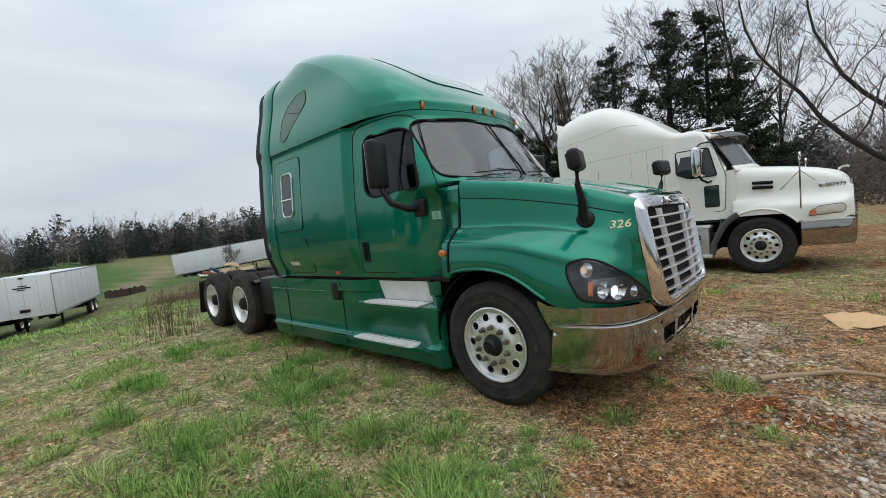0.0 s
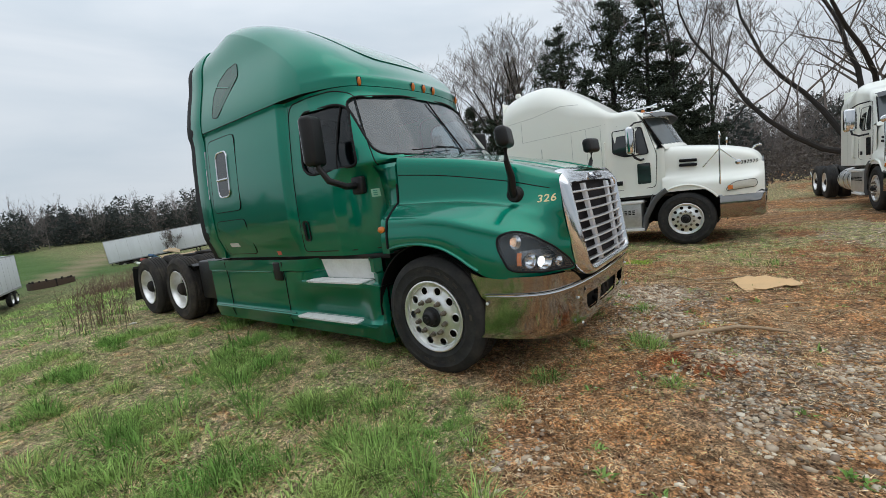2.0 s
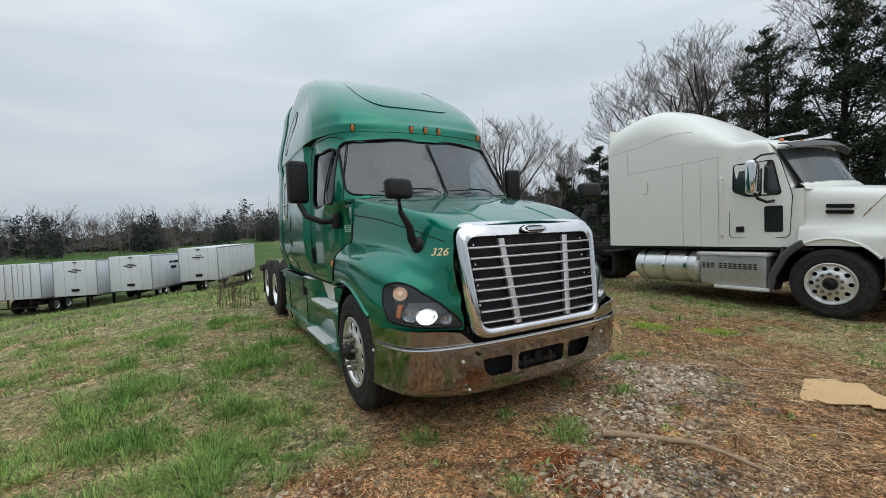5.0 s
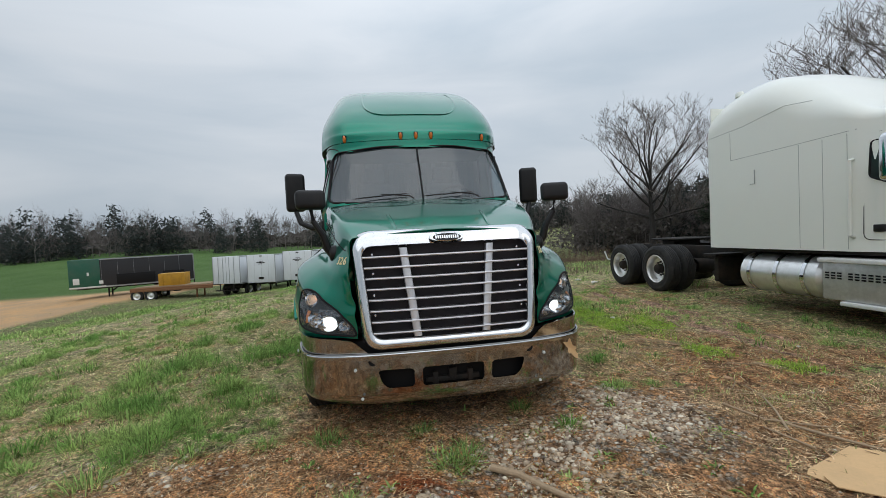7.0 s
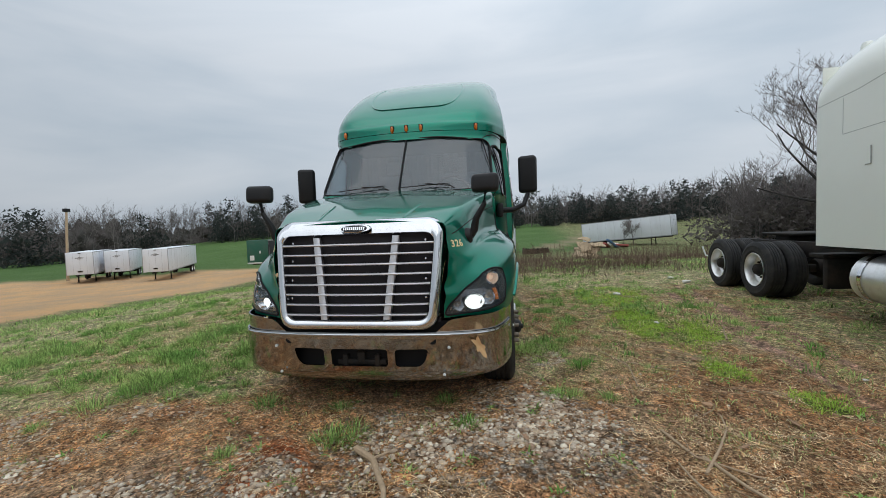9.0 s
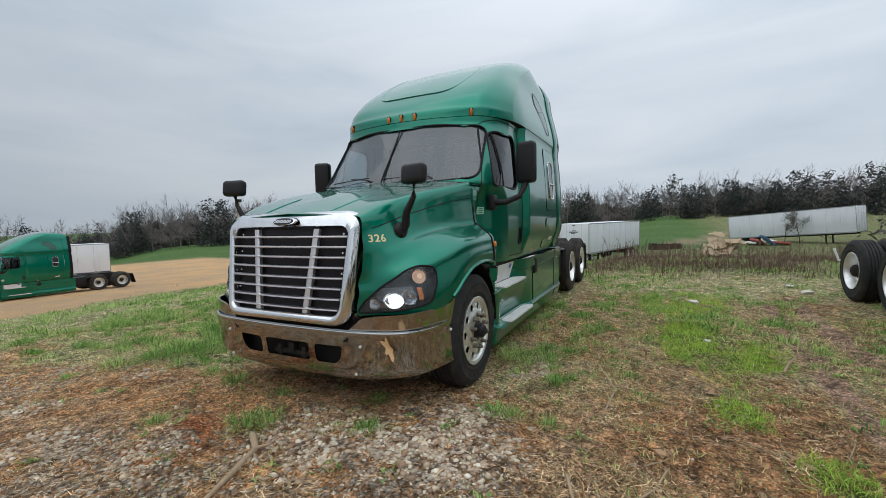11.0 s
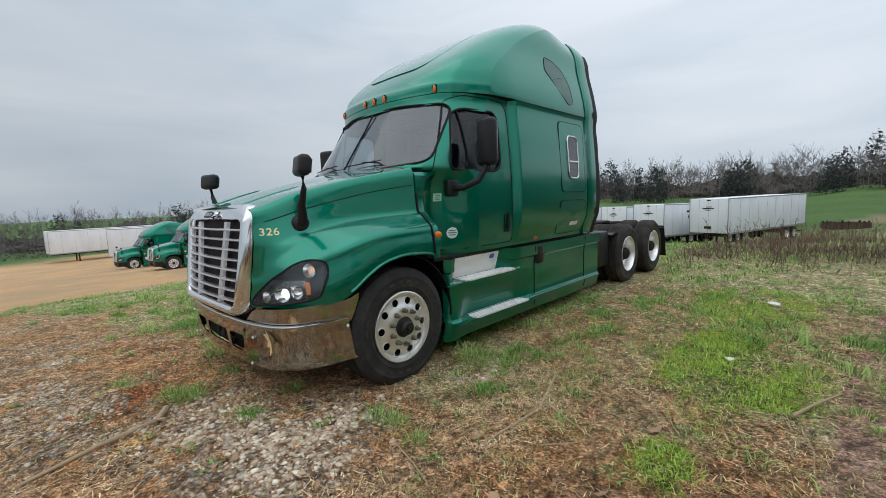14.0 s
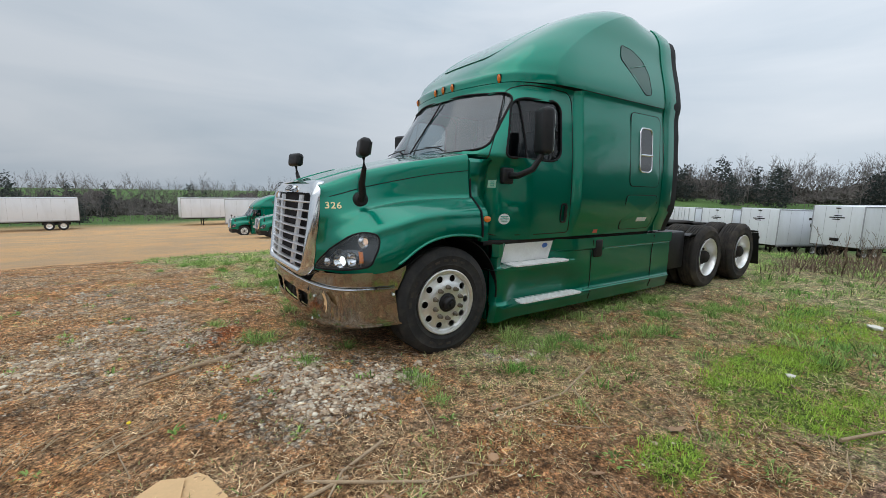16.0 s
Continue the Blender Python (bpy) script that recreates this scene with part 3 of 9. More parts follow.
def ground_material():
    m = bpy.data.materials.new("soil_grass_and_sand")
    m.use_nodes = True
    n, l = m.node_tree.nodes, m.node_tree.links
    b = n["Principled BSDF"]
    b.inputs["Roughness"].default_value = 0.95
    b.inputs["Specular IOR Level"].default_value = 0.2
    co = n.new("ShaderNodeTexCoord").outputs["Object"]

    def tex(sc, d=6.0, r=0.65):
        t = n.new("ShaderNodeTexNoise")
        t.inputs["Scale"].default_value = sc
        t.inputs["Detail"].default_value = d
        t.inputs["Roughness"].default_value = r
        l.new(co, t.inputs["Vector"])
        return t.outputs[0]

    def rng(v, a, c, lo=0.0, hi=1.0):
        r = n.new("ShaderNodeMapRange")
        for k, q in (("From Min", a), ("From Max", c), ("To Min", lo), ("To Max", hi)):
            r.inputs[k].default_value = q
        l.new(v, r.inputs["Value"])
        return r.outputs[0]

    def mix(a, c, f):
        x = n.new("ShaderNodeMix")
        x.data_type = "RGBA"
        l.new(f, x.inputs[0])
        for i, q in ((6, a), (7, c)):
            if isinstance(q, tuple):
                x.inputs[i].default_value = (*q, 1)
            else:
                l.new(q, x.inputs[i])
        return x.outputs[2]

    def mul(a, c):
        x = n.new("ShaderNodeMath")
        x.operation = "MULTIPLY"
        l.new(a, x.inputs[0])
        if isinstance(c, float):
            x.inputs[1].default_value = c
        else:
            l.new(c, x.inputs[1])
        return x.outputs[0]

    def attr(name):
        a = n.new("ShaderNodeAttribute")
        a.attribute_name = name
        s = n.new("ShaderNodeSeparateColor")
        l.new(a.outputs["Color"], s.inputs[0])
        return s.outputs

    cover, soil, wet = attr("cover"), attr("soil"), attr("wet")
    fine, mid, broad = tex(38), tex(7), tex(0.9)

    def cells(sc):
        v = n.new("ShaderNodeTexVoronoi")
        v.inputs["Scale"].default_value = sc
        l.new(warped, v.inputs["Vector"])
        q = n.new("ShaderNodeSeparateColor")
        l.new(v.outputs["Color"], q.inputs[0])
        return q.outputs, v.outputs["Distance"]

    def times(a, f, lo, hi):
        """Colour a times a grey between lo and hi, as f runs from 0 to 1."""
        x = n.new("ShaderNodeVectorMath")
        x.operation = "SCALE"
        l.new(a, x.inputs[0])
        l.new(rng(f, 0.0, 1.0, lo, hi), x.inputs["Scale"])
        return x.outputs[0]

    shake = n.new("ShaderNodeTexNoise")
    shake.inputs["Scale"].default_value = 30.0
    shake.inputs["Detail"].default_value = 3.0
    l.new(co, shake.inputs["Vector"])
    warp = n.new("ShaderNodeVectorMath")
    warp.operation = "MULTIPLY_ADD"
    l.new(shake.outputs["Color"], warp.inputs[0])
    warp.inputs[1].default_value = (0.03, 0.03, 0.03)
    l.new(co, warp.inputs[2])
    warped = warp.outputs[0]
    crumb, crumb_d = cells(34.0)
    grit, grit_d = cells(95.0)
    fleck, fleck_d = cells(58.0)
    dirt = mix((0.60, 0.28, 0.108), (0.76, 0.44, 0.205), rng(mid, 0.38, 0.62))
    dirt = mix(dirt, (0.43, 0.185, 0.072), rng(broad, 0.48, 0.66, 0, 0.75))
    dirt = mix(dirt, (0.50, 0.205, 0.075), rng(tex(1.7), 0.52, 0.66, 0, 0.65))
    dirt = mix(dirt, mix((0.76, 0.54, 0.33), (0.56, 0.39, 0.245), rng(mid, 0.4, 0.6)), rng(tex(0.65), 0.47, 0.60, 0, 0.85))
    dirt = mix(dirt, mix((0.42, 0.21, 0.095), (0.54, 0.28, 0.135), rng(fine, 0.4, 0.6)), rng(tex(1.25), 0.50, 0.60, 0, 0.85))
    dirt = mix(dirt, (0.76, 0.58, 0.37), rng(fine, 0.57, 0.63, 0, 0.8))
    dirt = mix(dirt, (0.11, 0.056, 0.03), rng(tex(55), 0.54, 0.59, 0, 0.85))
    dirt = mix(dirt, mix((0.24, 0.13, 0.07), (0.40, 0.23, 0.125), rng(fine, 0.4, 0.62)), mul(attr("dark_soil")[0], rng(tex(2.6), 0.35, 0.60, 0.10, 0.7)))
    red = mix((0.52, 0.155, 0.05), (0.34, 0.10, 0.035), rng(mid, 0.4, 0.6))
    c = mix(dirt, red, mul(soil[0], rng(mid, 0.25, 0.45)))
    # gravel trodden into the soil: each stone its own grey or buff, dark between
    stone = n.new("ShaderNodeValToRGB")
    e = stone.color_ramp.elements
    e[0].color, e[1].color = (0.30, 0.21, 0.14, 1), (0.76, 0.66, 0.52, 1)
    for q, k in ((0.3, (0.42, 0.36, 0.29)), (0.55, (0.52, 0.45, 0.37)), (0.8, (0.60, 0.50, 0.37))):
        e.new(q).color = (*k, 1)
    cob, cob_d = cells(27.0)
    l.new(cob[0], stone.inputs[0])
    grav = mix(stone.outputs[0], (0.33, 0.20, 0.11), rng(cob_d, 0.42, 0.62))
    c = mix(c, grav, rng(mul(cover[2], rng(cob[1], 0.0, 1.0, 0.55, 1.6)), 0.34, 0.58))
    # thatch between the tufts: dry straw, soil and a little moss-green
    lawn = mix((0.82, 0.65, 0.42), (0.56, 0.42, 0.25), rng(mid, 0.40, 0.64))
    lawn = mix(lawn, (0.30, 0.40, 0.125), mul(rng(tex(3.2), 0.36, 0.52, 0, 0.95), rng(fleck[1], 0.25, 0.6)))
    lawn = mix(lawn, (0.78, 0.66, 0.45), rng(tex(46), 0.58, 0.63, 0, 0.85))
    lawn = mix(lawn, (0.12, 0.08, 0.042), rng(tex(60), 0.55, 0.60, 0, 0.85))
    c = mix(c, lawn, rng(mul(cover[0], rng(mid, 0.3, 0.62, 0.35, 1.5)), 0.2, 0.6))
    c = mix(c, mix((0.22, 0.32, 0.06), (0.16, 0.20, 0.05), rng(fine, 0.4, 0.6)), rng(mul(cover[1], rng(mid, 0.3, 0.6, 0.4, 1.3)), 0.45, 0.9))
    c = mix(c, mix((0.56, 0.36, 0.26), (0.42, 0.25, 0.175), rng(mid, 0.4, 0.6)), rng(wet[0], 0.2, 0.6))
    dull = mix((0.22, 0.215, 0.10), (0.145, 0.205, 0.07), rng(tex(0.5), 0.42, 0.58))
    dull = mix(dull, (0.13, 0.165, 0.06), rng(tex(2.2), 0.52, 0.66, 0, 0.7))
    c = mix(c, mix(dull, (0.34, 0.27, 0.15), rng(mid, 0.52, 0.70, 0, 0.45)), mul(wet[1], 0.85))
    # crumbs, grit and flecks each with their own shade
    c = times(c, crumb[0], 0.62, 1.40)
    c = times(c, grit[1], 0.50, 1.46)
    c = times(c, fleck[0], 0.66, 1.32)
    # clots and scuffs a hand across
    c = times(c, rng(tex(11), 0.36, 0.64), 0.58, 1.36)
    c = times(c, rng(tex(4.3), 0.38, 0.62), 0.72, 1.26)
    sand = mix((0.80, 0.50, 0.245), (0.64, 0.43, 0.25), rng(tex(0.25), 0.4, 0.6))
    sand = mix(sand, (0.48, 0.37, 0.27), rng(tex(3.0), 0.5, 0.7, 0, 0.5))
    c = mix(c, sand, rng(soil[1], 0.3, 0.7))
    fld = mix((0.082, 0.155, 0.042), (0.115, 0.195, 0.058), rng(tex(0.12), 0.35, 0.65))
    c = mix(c, fld, soil[2])
    c = mix(c, (0.36, 0.28, 0.18), mul(wet[2], 0.8))
    l.new(c, b.inputs["Base Color"])
    bp = n.new("ShaderNodeBump")
    bp.inputs["Strength"].default_value = 0.9
    bp.inputs["Distance"].default_value = 0.05
    hsum = n.new("ShaderNodeMath")
    hsum.operation = "ADD"
    l.new(mul(crumb_d, -1.2), hsum.inputs[0])
    l.new(tex(110), hsum.inputs[1])
    l.new(hsum.outputs[0], bp.inputs["Height"])
    l.new(bp.outputs[0], b.inputs["Normal"])
    return m


build_ground()


# ---- the green sleeper tractor: x forward from the front axle, y to its left, z up ----
SEAM = 2.57
REAR = -3.46


def cab_front(z):
    """Where the cab's nose stands on the centre line at a height: cowl, windscreen, visor and roof."""
    return curve_table(((0.9, -0.46), (1.70, -0.42), (1.80, -0.27), (1.84, -0.27), (2.14, -0.475), (2.46, -0.69), (2.57, -0.715),
                        (2.66, -0.735), (2.70, -0.775), (2.80, -0.86), (3.0, -1.08), (3.22, -1.40), (3.42, -1.76), (3.57, -2.10),
                        (3.68, -2.42), (3.765, -2.76), (3.80, -2.95), (3.815, -3.08)), z)


def cab_width(z):
    return curve_table(((0.9, 1.085), (1.3, 1.115), (1.75, 1.115), (2.2, 1.085), (2.5, 1.06), (2.6, 1.075), (2.9, 1.06), (3.2, 1.03),
                        (3.42, 1.005), (3.57, 0.97), (3.68, 0.915), (3.765, 0.81), (3.80, 0.68), (3.815, 0.46)), z)


def cab_drop(f, z):
    """How far behind the nose the outline is at a share f of the half width."""
    hi = smooth01(2.58, 2.85, z)
    return (1 - hi) * (0.25 * f * f + 0.40 * f ** 14) + hi * (0.11 * f * f + 0.42 * f ** 11)


def sleeper_step(x, z):
    """The sleeper's side stands proud of the door, and the roof overhangs the door more and more towards it."""
    if z > SEAM:
        return 0.075 * smooth01(-0.95, -1.75, x) * (1 - smooth01(2.6, 3.3, z))
    return 0.075 * smooth01(-1.71, -1.80, x) * smooth01(0.98, 1.3, z)


SIDE_STATIONS = list(np.linspace(-1.46, -1.68, 8)) + list(np.linspace(-1.70, -1.82, 13)) + list(np.linspace(-1.86, REAR, 26))


def cab_point(z, s):
    """Point of the half outline at height z: s 0 to 1 round the nose, 1 to 2 along the side."""
    xf, w = cab_front(z), cab_width(z)
    if s <= 1:
        f = math.sin(s * math.pi / 2) ** 0.9
        x, y = max(REAR, xf - cab_drop(f, z)), w * f
    else:
        x0 = max(REAR, xf - cab_drop(1, z))
        x, y = x0 + (REAR - x0) * (s - 1), w
    return Vector((x, y + sleeper_step(x, z) * smooth01(0.5, 0.95, y / w), z))


def cab_side(x, z, out=0.0):
    """Point on the cab's left skin at x, z."""
    xf, w = cab_front(z), cab_width(z)
    d = xf - x
    if d >= cab_drop(1, z):
        f = 1.0
    else:
        a, b = 0.0, 1.0
        for _ in range(24):
            c = (a + b) / 2
            if cab_drop(c, z) < d:
                a = c
            else:
                b = c
        f = a
    return Vector((x, w * f + sleeper_step(x, z) + out, z))


def screen_point(y, z, out=0.0):
    """Point on the windscreen skin at y, z."""
    f = min(1.0, abs(y) / cab_width(z))
    return Vector((cab_front(z) - cab_drop(f, z) + out, y, z + out * 0.5))


DOOR_WINDOW = rounded([(-0.74, 1.80), (-0.90, 2.36), (-1.02, 2.41), (-1.44, 2.41), (-1.51, 2.34), (-1.51, 1.86), (-1.40, 1.79)], 0.07)
SCREEN = rounded([(-0.995, 1.865), (-0.945, 2.455), (-0.4, 2.49), (0.4, 2.49), (0.945, 2.455), (0.995, 1.865), (0.4, 1.82), (-0.4, 1.82)], 0.10)


def half_shell(levels, ns, nr):
    rows = []
    for z in levels:
        r = [cab_point(z, s) for s in np.linspace(0, 1, ns)]
        if z < SEAM:
            x0 = cab_front(z) - cab_drop(1, z)
            for x in list(np.linspace(x0, -1.46, 8))[1:-1] + SIDE_STATIONS:
                r.append(Vector((x, cab_width(z) + sleeper_step(x, z), z)))
        else:
            r += [cab_point(z, 1 + s) for s in np.linspace(0, 1, nr)[1:]]
        rows.append(r)
    return rows


def roof_dip(p):
    """The roof falls a little towards its rear end."""
    return (p[0], p[1], p[2] - 0.12 * smooth01(-2.6, -3.5, p[0]) * smooth01(3.25, 3.7, p[2]))


def full_shell(levels, ns, nr, cut=None):
    half = half_shell(levels, ns, nr)
    rows = [[Vector((p.x, -p.y, p.z)) for p in reversed(r[1:])] + list(r) for r in half]

    def skip(i, j):
        if not cut:
            return False
        q = (rows[i][j] + rows[i][j + 1] + rows[i + 1][j] + rows[i + 1][j + 1]) / 4
        return cut(q)

    return sheet(rows, skip), rows


def cab_cut(q):
    if q.x > cab_front(q.z) - 0.33 and inside(SCREEN, q.y, q.z):
        return True
    return abs(q.y) > 0.7 and inside(DOOR_WINDOW, q.x, q.z)


def tyre_shape(r, w, tread=5, n=56):
    """A tyre lying across y from 0 (outer wall) inwards to -w, with grooves in its tread."""
    prof = [(0.30, -0.045), (0.305, -0.012), (0.33, 0.0), (0.345, 0.006), (0.352, 0.003), (0.39, 0.007), (0.42, 0.006), (0.426, 0.009), (0.434, 0.005), (r - 0.055, 0.0), (r - 0.025, -0.012), (r - 0.006, -0.03)]
    for k in range(tread):
        y0 = -0.035 - (w - 0.07) * k / tread
        y1 = -0.035 - (w - 0.07) * (k + 1) / tread
        prof += [(r, y0 - 0.004), (r, y1 + 0.010)]
        if k < tread - 1:
            prof += [(r - 0.013, y1 + 0.007), (r - 0.013, y1 - 0.001)]
    prof += [(r - 0.006, -w + 0.03), (r - 0.025, -w + 0.012), (r - 0.07, -w), (0.36, -w), (0.30, -w + 0.04)]
    return lathe(prof, n)


def wheel_disc(holes=10, fine=24):
    """A polished disc wheel with round hand holes: the face is a ring sheet with the holes left open."""
    n = holes * fine
    radii = [0.302, 0.292, 0.270, 0.262] + [0.256 - 0.0055 * k for k in range(14)] + [0.160, 0.130, 0.100, 0.088]
    shape = ((0.088, 0.006), (0.100, 0.008), (0.130, 0.008), (0.160, 0.004), (0.182, -0.006), (0.204, -0.015), (0.228, -0.021), (0.252, -0.026),
             (0.262, -0.022), (0.270, -0.004), (0.292, 0.004), (0.302, 0.0))
    depth = [curve_table(shape, r) for r in radii]
    rows = [[(r * math.cos(2 * math.pi * k / n), d, r * math.sin(2 * math.pi * k / n)) for k in range(n)] for r, d in zip(radii, depth)]

    def skip(i, j):
        rr = (radii[i] + radii[i + 1]) / 2
        a = ((j + fine / 2 + 0.5) % fine) / fine - 0.5
        return ((rr - 0.222) / 0.034) ** 2 + (a * 2 * math.pi / holes * rr / 0.034) ** 2 < 1

    face = sheet(rows, skip, wrap=True)
    barrel = lathe([(0.300, 0.0), (0.292, -0.05), (0.275, -0.10), (0.27, -0.25)], 48)
    return join(face, barrel)


def add_wheel(parent, name, at, side, r=0.50, w=0.29, steer=True, red=False, near=True):
    """A wheel under the truck: tyre, rim, hub and nuts."""
    m = Matrix.Translation(at)

    def put(shape):
        return moved(flipped(shape, side), m)

    seg = 56 if near else 26
    wheel = part(name, put(tyre_shape(r, w, n=seg)), M_TYRE_RED if red else M_RUBBER, parent, "worn black truck tyre")
    if near and steer:
        for k in range(26):
            if k % 13 < 9:
                a0 = 2 * math.pi * k / 26
                part("mark", put(sheet([[(rr * math.cos(a), 0.0095, rr * math.sin(a)) for a in np.linspace(a0, a0 + 0.13, 4)] for rr in (0.376, 0.398)])), M_TYRE_RED, wheel, solid=0.003)
    if steer:
        part("rim", put(wheel_disc(fine=24 if near else 10)), M_ALU, wheel, "polished aluminium disc with round holes")
        part("hub", put(join(lathe([(0.0, 0.075), (0.045, 0.075), (0.062, 0.055), (0.066, 0.02), (0.086, 0.012), (0.088, 0.0)], 24),
                             lathe([(0.0, 0.095), (0.022, 0.094), (0.026, 0.075)], 16))), M_BLACK, wheel, "black oily hub cap")
        part("brake_drum", put(lathe([(0.0, -0.09), (0.26, -0.09), (0.265, -0.2)], 24)), M_DARK, wheel)
        for k in range(10):
            a = 2 * math.pi * (k + 0.5) / 10
            nut = lathe([(0.0, 0.048), (0.010, 0.048), (0.016, 0.040), (0.018, 0.010), (0.023, 0.006), (0.023, 0.0)], 8)
            part("nut", put(moved(nut, Matrix.Translation((0.143 * math.cos(a), 0.008, 0.143 * math.sin(a))))), M_NUT, wheel)
        for k in range(10):
            a = 2 * math.pi * k / 10
            rim_ring = [(0.222 * math.cos(a) + 0.0355 * math.cos(q), -0.019 + 0.10 * (-0.0355 * math.cos(q - a)), 0.222 * math.sin(a) + 0.0355 * math.sin(q)) for q in [2 * math.pi * j / 20 for j in range(20)]]
            part("hole_edge", put(tube(rim_ring, 0.0055, 6, closed=True)), M_ALU, wheel)
    else:
        dish = lathe([(0.302, 0.0), (0.296, 0.005), (0.285, -0.002), (0.272, -0.03), (0.262, -0.09), (0.250, -0.135), (0.18, -0.15), (0.10, -0.145)], 48)
        part("rim", put(dish), M_ALU, wheel, "deep dished pale wheel")
        part("hub", put(lathe([(0.0, 0.0), (0.05, 0.0), (0.085, -0.02), (0.10, -0.05), (0.105, -0.145)], 24)), M_DARK, wheel)
        for k in range(10):
            a = 2 * math.pi * (k + 0.5) / 10
            nut = lathe([(0.0, -0.105), (0.016, -0.108), (0.018, -0.14), (0.022, -0.148)], 8)
            part("nut", put(moved(nut, Matrix.Translation((0.143 * math.cos(a), 0, 0.143 * math.sin(a))))), M_DARK, wheel)
        part("inner_tyre", put(moved(tyre_shape(r, w, n=seg), Matrix.Translation((0, -w - 0.06, 0)))), M_TYRE_RED if red else M_RUBBER, wheel)
    return wheel


def hood_section(x):
    """The left half of the hood and fender cross-section at x, from the centre line out and down."""
    k = (x + 0.34) / 1.40
    fz = curve_table(((-0.34, 1.86), (0.2, 1.75), (0.7, 1.62), (0.95, 1.555), (1.06, 1.52)), x)
    yc = curve_table(((-0.34, 0.985), (0.3, 0.87), (0.8, 0.755), (1.06, 0.69)), x)
    zc = curve_table(((-0.34, 1.785), (0.3, 1.67), (0.8, 1.545), (1.06, 1.46)), x)
    y2 = curve_table(((-0.34, 1.02), (0.3, 0.915), (0.75, 0.850), (0.95, 0.79), (1.06, 0.715)), x)
    z2 = curve_table(((-0.34, 1.42), (0.3, 1.375), (0.75, 1.30), (1.06, 1.24)), x)
    y3 = curve_table(((-0.34, 1.10), (0.2, 1.06), (0.55, 1.00), (0.9, 0.87), (1.06, 0.70)), x)
    z3 = curve_table(((-0.34, 1.355), (0.2, 1.335), (0.55, 1.26), (0.9, 1.14), (1.06, 1.08)), x)
    y4 = curve_table(((-0.34, 1.20), (0.2, 1.20), (0.55, 1.135), (0.9, 0.955), (1.06, 0.685)), x)
    z4 = curve_table(((-0.34, 1.215), (0.2, 1.19), (0.55, 1.09), (0.9, 0.97), (1.06, 0.93)), x)
    zb = curve_table(((-0.5, 0.97), (-0.34, 1.015), (-0.2, 1.04), (0.0, 1.047), (0.2, 1.01), (0.35, 0.935), (0.45, 0.86), (0.55, 0.795), (0.65, 0.77), (1.06, 0.76)), x)
    y5 = curve_table(((-0.34, 1.215), (0.2, 1.215), (0.55, 1.165), (0.9, 0.99), (1.06, 0.67)), x)
    return [(0, fz), (yc * 0.5, fz - 0.015), (yc * 0.9, zc + 0.03), (yc, zc), (yc + (y2 - yc) * 0.45, (zc + z2) / 2), (y2, z2),
            ((y2 + y3) / 2, (z2 + z3) / 2 + 0.004), (y3, z3), (y4 * 0.985, (z3 * 0.35 + z4 * 0.65) + 0.02), (y4, z4),
            (y5, z4 * 0.55 + zb * 0.45), (y5, zb + 0.01)]


def spline2(pts, n):
    """n points along a smooth curve through 2D control points."""
    q = [Vector(p) for p in pts]
    q = [q[0] * 2 - q[1]] + q + [q[-1] * 2 - q[-2]]
    out = []
    m = len(pts) - 1
    for k in range(n):
        t = k / (n - 1) * m
        i = min(int(t), m - 1)
        u = t - i
        a, b, c, d = q[i], q[i + 1], q[i + 2], q[i + 3]
        out.append(0.5 * ((2 * b) + (c - a) * u + (2 * a - 5 * b + 4 * c - d) * u * u + (3 * b - a - 3 * c + d) * u ** 3))
    return out


def bowed(x, y, z=0.8):
    """The hood's nose is bowed in plan like the grille, and leans back with it."""
    return x - (0.03 * (y / 0.75) ** 2 + 0.08 * max(0.0, z - 0.8)) * smooth01(0.60, 1.06, x)


HOOD_ROWS = {}
HOOD_SKIN = []


def hood_side(x, z):
    """Point on the hood's left side at station x and height z."""
    k = round(x, 3)
    if k not in HOOD_ROWS:
        HOOD_ROWS[k] = spline2(hood_section(k), 140)[30:]
    q = HOOD_ROWS[k]
    for a, b in zip(q, q[1:]):
        if b.y <= z:
            f = (a.y - z) / max(1e-6, a.y - b.y)
            y = a.x + (b.x - a.x) * min(1.0, max(0.0, f))
            return Vector((bowed(x, y, z), y, z))
    return Vector((bowed(x, q[-1].x, z), q[-1].x, z))


def bumper_x(y):
    f = abs(y) / 1.165
    return 1.10 - 0.085 * f * f - 0.16 * f ** 6 - 0.42 * f ** 22


def bumper_path(n=44):
    """Plan of the bumper's left half from the middle to its rear end."""
    pts = []
    for k in range(n):
        y = 1.165 * math.sin(k / (n - 1) * math.pi / 2) ** 0.95
        pts.append((bumper_x(y), y))
    pts += [(0.43 - 0.0, 1.172)]
    return pts


def grille_plane(y, z):
    """Front plane of the grille: bowed in plan and leaning back."""
    return 1.16 - 0.05 * (y / 0.7) ** 2 - 0.13 * (z - 0.75)


